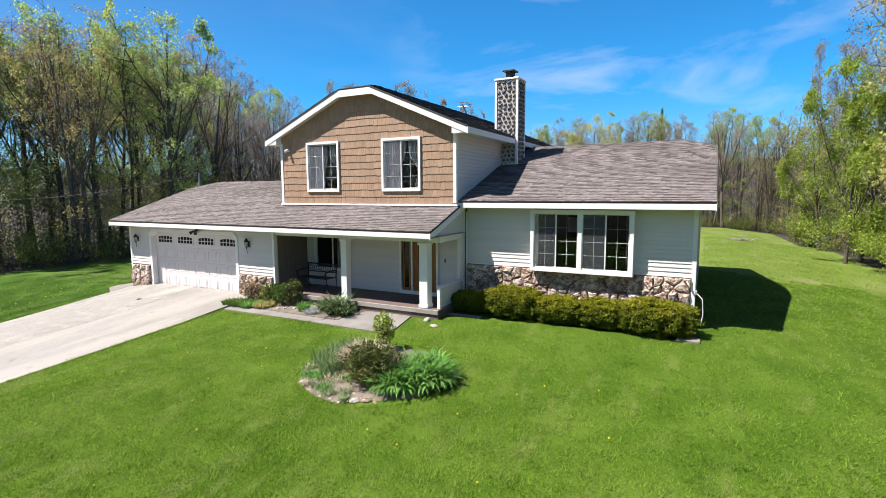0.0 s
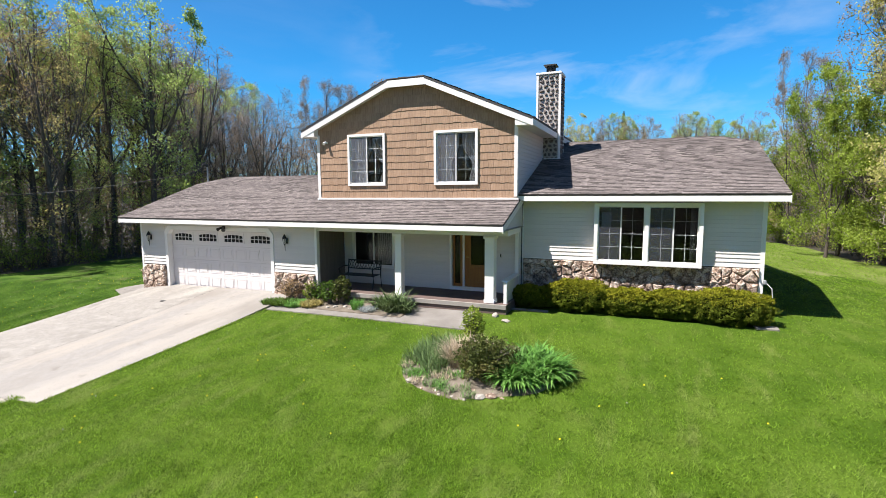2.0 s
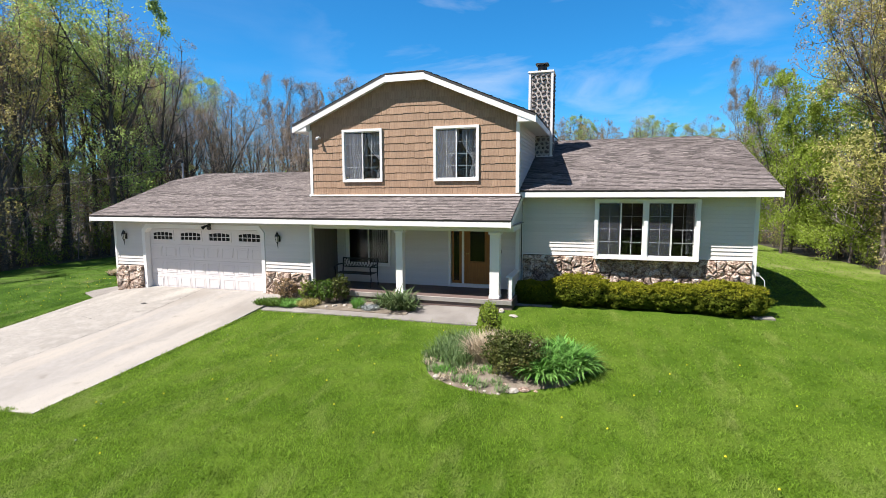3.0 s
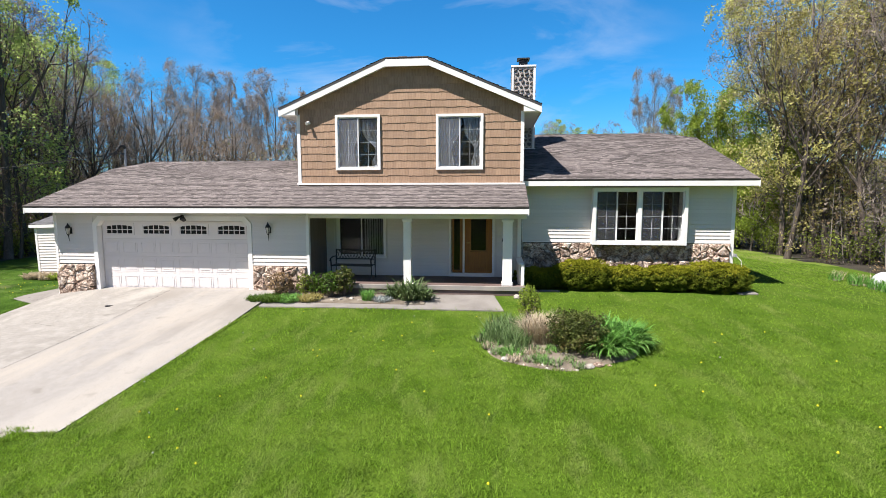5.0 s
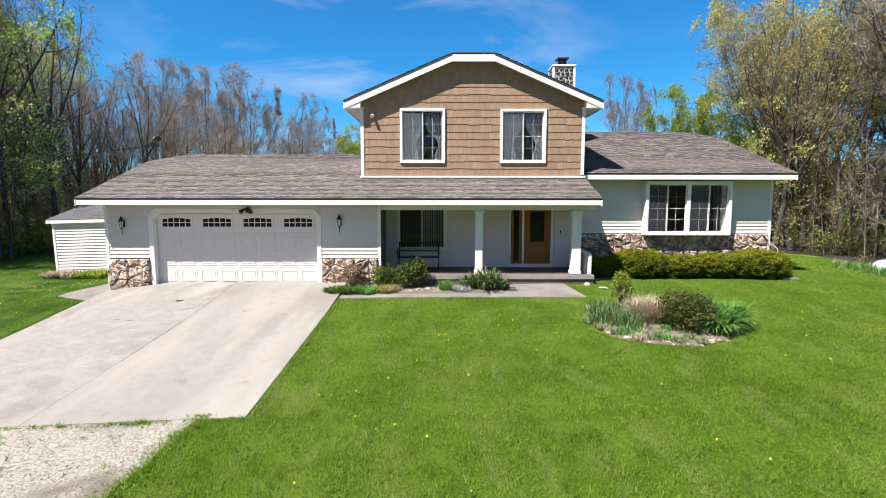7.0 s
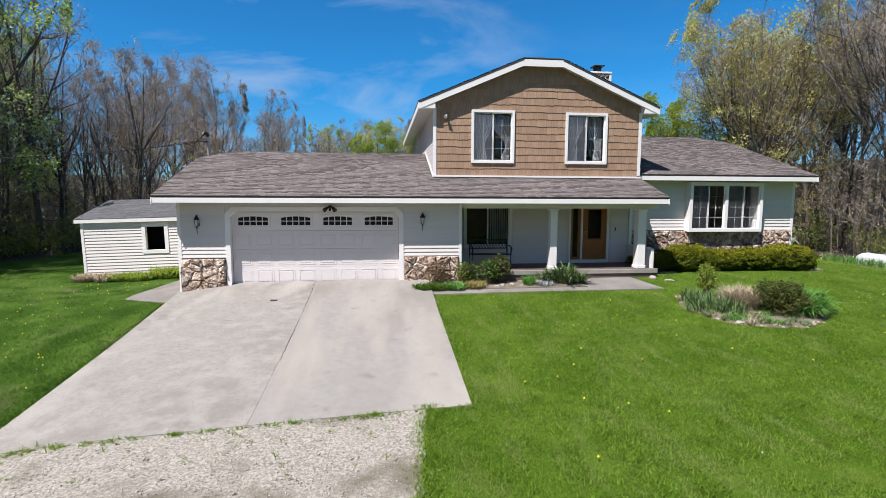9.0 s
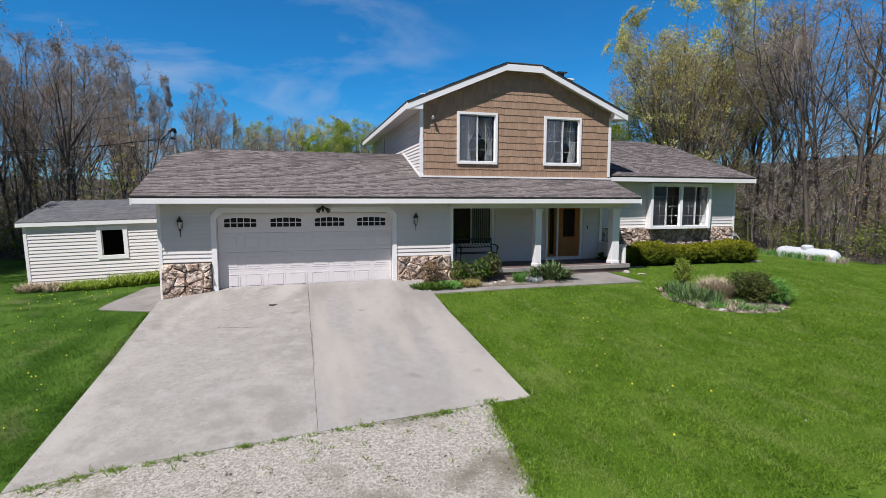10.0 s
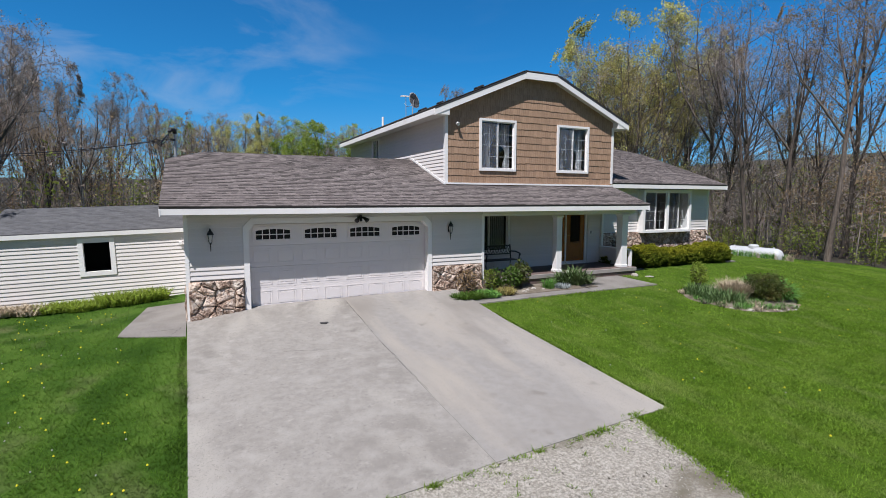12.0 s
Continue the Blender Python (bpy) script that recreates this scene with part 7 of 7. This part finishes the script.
# blue-green conifer far behind the rear woods
SPRUCE = leafy("spruce_needles", (0.05, 0.10, 0.055), (0.085, 0.15, 0.085), (0.13, 0.21, 0.12), 0.2)
rs = np.random.RandomState(61)
fir = thing("conifer", "tall blue-green conifer rising behind the rear woods", "tree", "", (10.6, 100.0, lift(10.6, 100.0)))
top_z = 20.2 - lift(10.6, 100.0)
part("trunk", tube(bmesh.new(), [(0, 0, -0.3), (0, 0, top_z - 0.4)], [0.22, 0.03], 6), BARK, fir)
u = rs.uniform(0.0, 1.0, 4200) ** 0.6
a, out = rs.uniform(0, 6.28, 4200), np.sqrt(rs.uniform(0.1, 1.0, 4200)) * (2.9 * u + 0.1) * (0.72 + 0.28 * np.sin(u * 60))
part("crown", leaf_mesh("crown", np.stack([out * np.cos(a), out * np.sin(a), top_z * (1 - 0.85 * u) - 0.25 * out], 1), 0.22, SPRUCE, 0.2, 1.8, rs, True), None, fir)

# leaning dead trunk
bm = bmesh.new()
tube(bm, [(0, 0, -0.2), (1.2, -0.6, 1.7), (2.6, -1.0, 4.2), (3.1, -1.1, 6.0)], [0.22, 0.18, 0.12, 0.05], 8)
tube(bm, [(2.0, -0.85, 3.1), (1.6, -0.2, 4.4)], [0.07, 0.02], 5)
dead = tagged(new("dead_trunk", mesh_of("dead_trunk", bm, BARK_PALE, True)), "pale dead trunk leaning among the standing trees", "dead tree")
dead.location = (28.6, -4.2, lift(28.6, -4.2))


# far woods and undergrowth, too many to count
def woods_stuff(spots, models_used):
    bvs, bfs, off = [], [], 0
    lv = {}
    for x, y, kind, var, h, turn in spots:
        full, bark, crown = models_used[kind][var]
        k = h / full
        c, s = math.cos(turn) * k, math.sin(turn) * k
        rot = np.array([[c, -s, 0], [s, c, 0], [0, 0, k]])
        o = np.array([x, y, lift(x, y)])
        bvs.append(bark[0] @ rot.T + o)
        bfs.append(bark[1] + off)
        off += len(bark[0])
        lv.setdefault(kind, []).append(crown @ rot.T + o)
    return np.concatenate(bvs), np.concatenate(bfs), {k: np.concatenate(v) for k, v in lv.items()}


low = {}
for kind, seed, h in (("rust", 301, 14), ("grey", 302, 13), ("olive", 303, 14), ("green", 304, 15)):
    low[kind] = []
    for v in range(2):
        b0, b1, l0, *_ = grow(seed + 20 * v, h, 0.26, 2, 24, 3.2, 4, 2, 2, 6, 0.45, 1, 2.8)
        low[kind].append((h, (b0, np.array(b1)), l0))
for kind, seed, leafy_n in (("thin", 351, 4), ("sapling", 352, 8)):
    low[kind] = []
    for v in range(2):
        b0, b1, l0, *_ = grow(seed + 20 * v, 7, 0.12, 1, 20, 1.7, 4, 2, 2, leafy_n, 0.30, 2)
        low[kind].append((7, (b0, np.array(b1)), l0))
q = random.Random(17)
spots = []


def far(n, area, kinds, heights):
    m = 0
    while m < n:
        x, y = q.uniform(area[0], area[1]), q.uniform(area[2], area[3])
        if woods(x, y) > 0.8:
            spots.append((x, y, q.choice(kinds), q.randrange(2), q.uniform(*heights), q.uniform(0, 6.28)))
            m += 1


far(30, (-24, -12, -12, 24), ("thin", "thin", "sapling"), (4.5, 10))
far(26, (-16, 2, 14, 36), ("thin", "sapling"), (3.5, 8))
far(30, (27, 40, -14, 30), ("thin", "sapling", "thin"), (4.5, 10))
far(20, (24, 34, 30, 62), ("thin", "sapling"), (3.5, 8))
far(22, (-8, 32, 61, 72), ("thin", "sapling"), (4.5, 10))
far(18, (-60, -22, -20, 45), ("rust", "grey", "green"), (14, 18))
far(22, (-40, 10, 30, 62), ("grey", "rust", "olive"), (9, 11.5))
far(64, (36, 70, -25, 60), ("rust", "grey", "olive", "rust"), (7, 10.5))
far(14, (-30, 60, 76, 105), ("rust", "grey", "olive", "green"), (9, 12))
far(16, (-45, 60, -50, -36), ("rust", "grey", "olive", "green"), (13, 18))
far(40, (-8, 36, 64, 76), ("rust", "grey", "olive", "rust"), (11, 14))
far(12, (19, 36, 63, 75), ("olive", "rust", "green"), (10, 12.5))
b0, b1, crowns = woods_stuff(spots, low)
tagged(new("far_woods", raw_mesh("far_woods", b0, b1, BARK, True)), "bare trunks and limbs deep in the woods", "woods", "", "stuff")
for kind, c in crowns.items():
    tagged(new("far_foliage", leaf_mesh("far_foliage", c, 0.085 if kind in ("thin", "sapling") else 0.13, {"thin": LEAF_RUST, "sapling": LEAF_OLIVE}.get(kind) or KINDS[kind][0], 0.2, 1.3, np.random.RandomState(3), True)), "thin spring foliage deep in the woods", "woods", "", "stuff")

# dense young growth that closes the view through the woods
rs = np.random.RandomState(33)
sv, sf, slp = [], [], []
made = 0
while made < 2000:
    zone = rs.randint(0, 7)
    x, y = ((rs.uniform(-44, -13), rs.uniform(-16, 30)), (rs.uniform(-30, 6), rs.uniform(15, 50)), (rs.uniform(28, 60), rs.uniform(-24, 40)), (rs.uniform(26, 60), rs.uniform(-20, 62)), (rs.uniform(-20, 50), rs.uniform(62, 90)), (rs.uniform(-45, 60), rs.uniform(-56, -36)), (rs.uniform(50, 84), rs.uniform(-10, 50)))[zone]
    w = woods(x, y)
    if w < 1.5:
        continue
    made += 1
    h = rs.uniform(3.5, 8.5)
    base = np.array([x, y, lift(x, y) - 0.1])
    tip = base + np.array([rs.normal(0, 0.5), rs.normal(0, 0.5), h])
    sticks = [(base, tip, 0.035, 0.008)]
    for _ in range(7):
        t = rs.uniform(0.15, 0.95)
        p = base + (tip - base) * t
        a = rs.uniform(0, 6.28)
        L = rs.uniform(0.5, 1.5) * (1.15 - t)
        sticks.append((p, p + np.array([math.cos(a) * L, math.sin(a) * L, L * rs.uniform(0.3, 1.0)]), 0.012, 0.004))
    for p, q2, r0, r1 in sticks:
        k = len(sv)
        for c, rad in ((p, r0), (q2, r1)):
            for s3 in range(3):
                sv.append(c + np.array([math.cos(s3 * 2.09) * rad, math.sin(s3 * 2.09) * rad, 0]))
        for s3 in range(3):
            sf.append((k + s3, k + (s3 + 1) % 3, k + 3 + (s3 + 1) % 3, k + 3 + s3))
    m = 46
    i = rs.randint(0, len(sticks), m)
    t = rs.uniform(0.1, 1.05, m)[:, None]
    P, Q = np.array([s4[0] for s4 in sticks])[i], np.array([s4[1] for s4 in sticks])[i]
    slp.append((P + (Q - P) * t + rs.normal(0, 0.22, (m, 3)), rs.randint(0, 3)))
tagged(new("thicket", raw_mesh("thicket", sv, sf, TWIG)), "thin tan saplings crowding deep in the woods", "undergrowth", "", "stuff")
for k, mat in enumerate((LEAF_BRUSH, LEAF_RUST, LEAF_GREY)):
    tagged(new("thicket_leaves", leaf_mesh("thicket_leaves", np.concatenate([p for p, q2 in slp if q2 == k]), 0.15, mat, 0.2, 1.4, rs, True)), "small leaves of the crowded saplings", "undergrowth", "", "stuff")

# woods that close the clearing behind the lawn's open side
rs = np.random.RandomState(44)
c = np.stack([rs.uniform(-55, 70, 7000), rs.uniform(-50, -36, 7000), 16 * rs.beta(1.3, 1.6, 7000)], 1)
tagged(new("woods_foliage", leaf_mesh("woods_foliage", c, 0.75, LEAF_OLIVE, 0.2, 1.3, rs, True)), "olive foliage of the woods across the lawn", "woods", "", "stuff")

# brush along the edges: stems with small leaves
bm_v, bm_f, greens, browns = [], [], [], []
rs = np.random.RandomState(9)
spots = []
tries = 0
while len(spots) < 620 and tries < 40000:
    tries += 1
    side_ = rs.randint(0, 4)
    x, y = ((rs.uniform(-22, -11.5), rs.uniform(-9, 14)), (rs.uniform(-20, 2), rs.uniform(13, 30)), (rs.uniform(25, 37), rs.uniform(-10, 48)), (rs.uniform(-2, 32), rs.uniform(60, 68)))[side_]
    w = woods(x, y)
    if 0.2 < w < 9 and rs.uniform() < 1.1 - w * 0.09:
        spots.append((x, y, rs.uniform(0.7, 2.6) if w < 4 else rs.uniform(1.5, 3.8)))
for x, y, h in spots:
    z = lift(x, y)
    tone = rs.uniform()
    for _ in range(9):
        a, lean = rs.uniform(0, 6.28), rs.uniform(0.1, 0.6)
        p0 = np.array([x + rs.normal(0, 0.25), y + rs.normal(0, 0.25), z - 0.05])
        p2 = p0 + np.array([math.cos(a) * lean * h, math.sin(a) * lean * h, h * rs.uniform(0.6, 1.0)])
        p1 = (p0 + p2) / 2 + rs.normal(0, 0.08 * h, 3)
        k = len(bm_v)
        for p, w in ((p0, 0.016), (p1, 0.011), (p2, 0.004)):
            for s in range(3):
                bm_v.append(p + np.array([math.cos(s * 2.09), math.sin(s * 2.09), 0]) * w)
        for i in range(2):
            for s in range(3):
                bm_f.append((k + i * 3 + s, k + i * 3 + (s + 1) % 3, k + i * 3 + 3 + (s + 1) % 3, k + i * 3 + 3 + s))
        m = 26 if tone < 0.62 else 10
        t = rs.uniform(0.25, 1.05, m)[:, None]
        lp = p0 + (p2 - p0) * t + rs.normal(0, 0.16, (m, 3))
        (greens if tone < 0.45 else browns if tone > 0.72 else greens).append(lp)
tagged(new("undergrowth", raw_mesh("undergrowth", bm_v, bm_f, BARK)), "tangle of thin stems under the trees", "undergrowth", "", "stuff")
tagged(new("undergrowth_leaves", leaf_mesh("undergrowth_leaves", np.concatenate(greens), 0.085, LEAF_BRUSH, 0.3, 1.4, rs, True)), "small green leaves of the undergrowth", "undergrowth", "", "stuff")
tagged(new("undergrowth_buds", leaf_mesh("undergrowth_buds", np.concatenate(browns), 0.06, LEAF_RUST, 0.3, 1.4, rs, True)), "brown buds and dry leaves of the undergrowth", "undergrowth", "", "stuff")
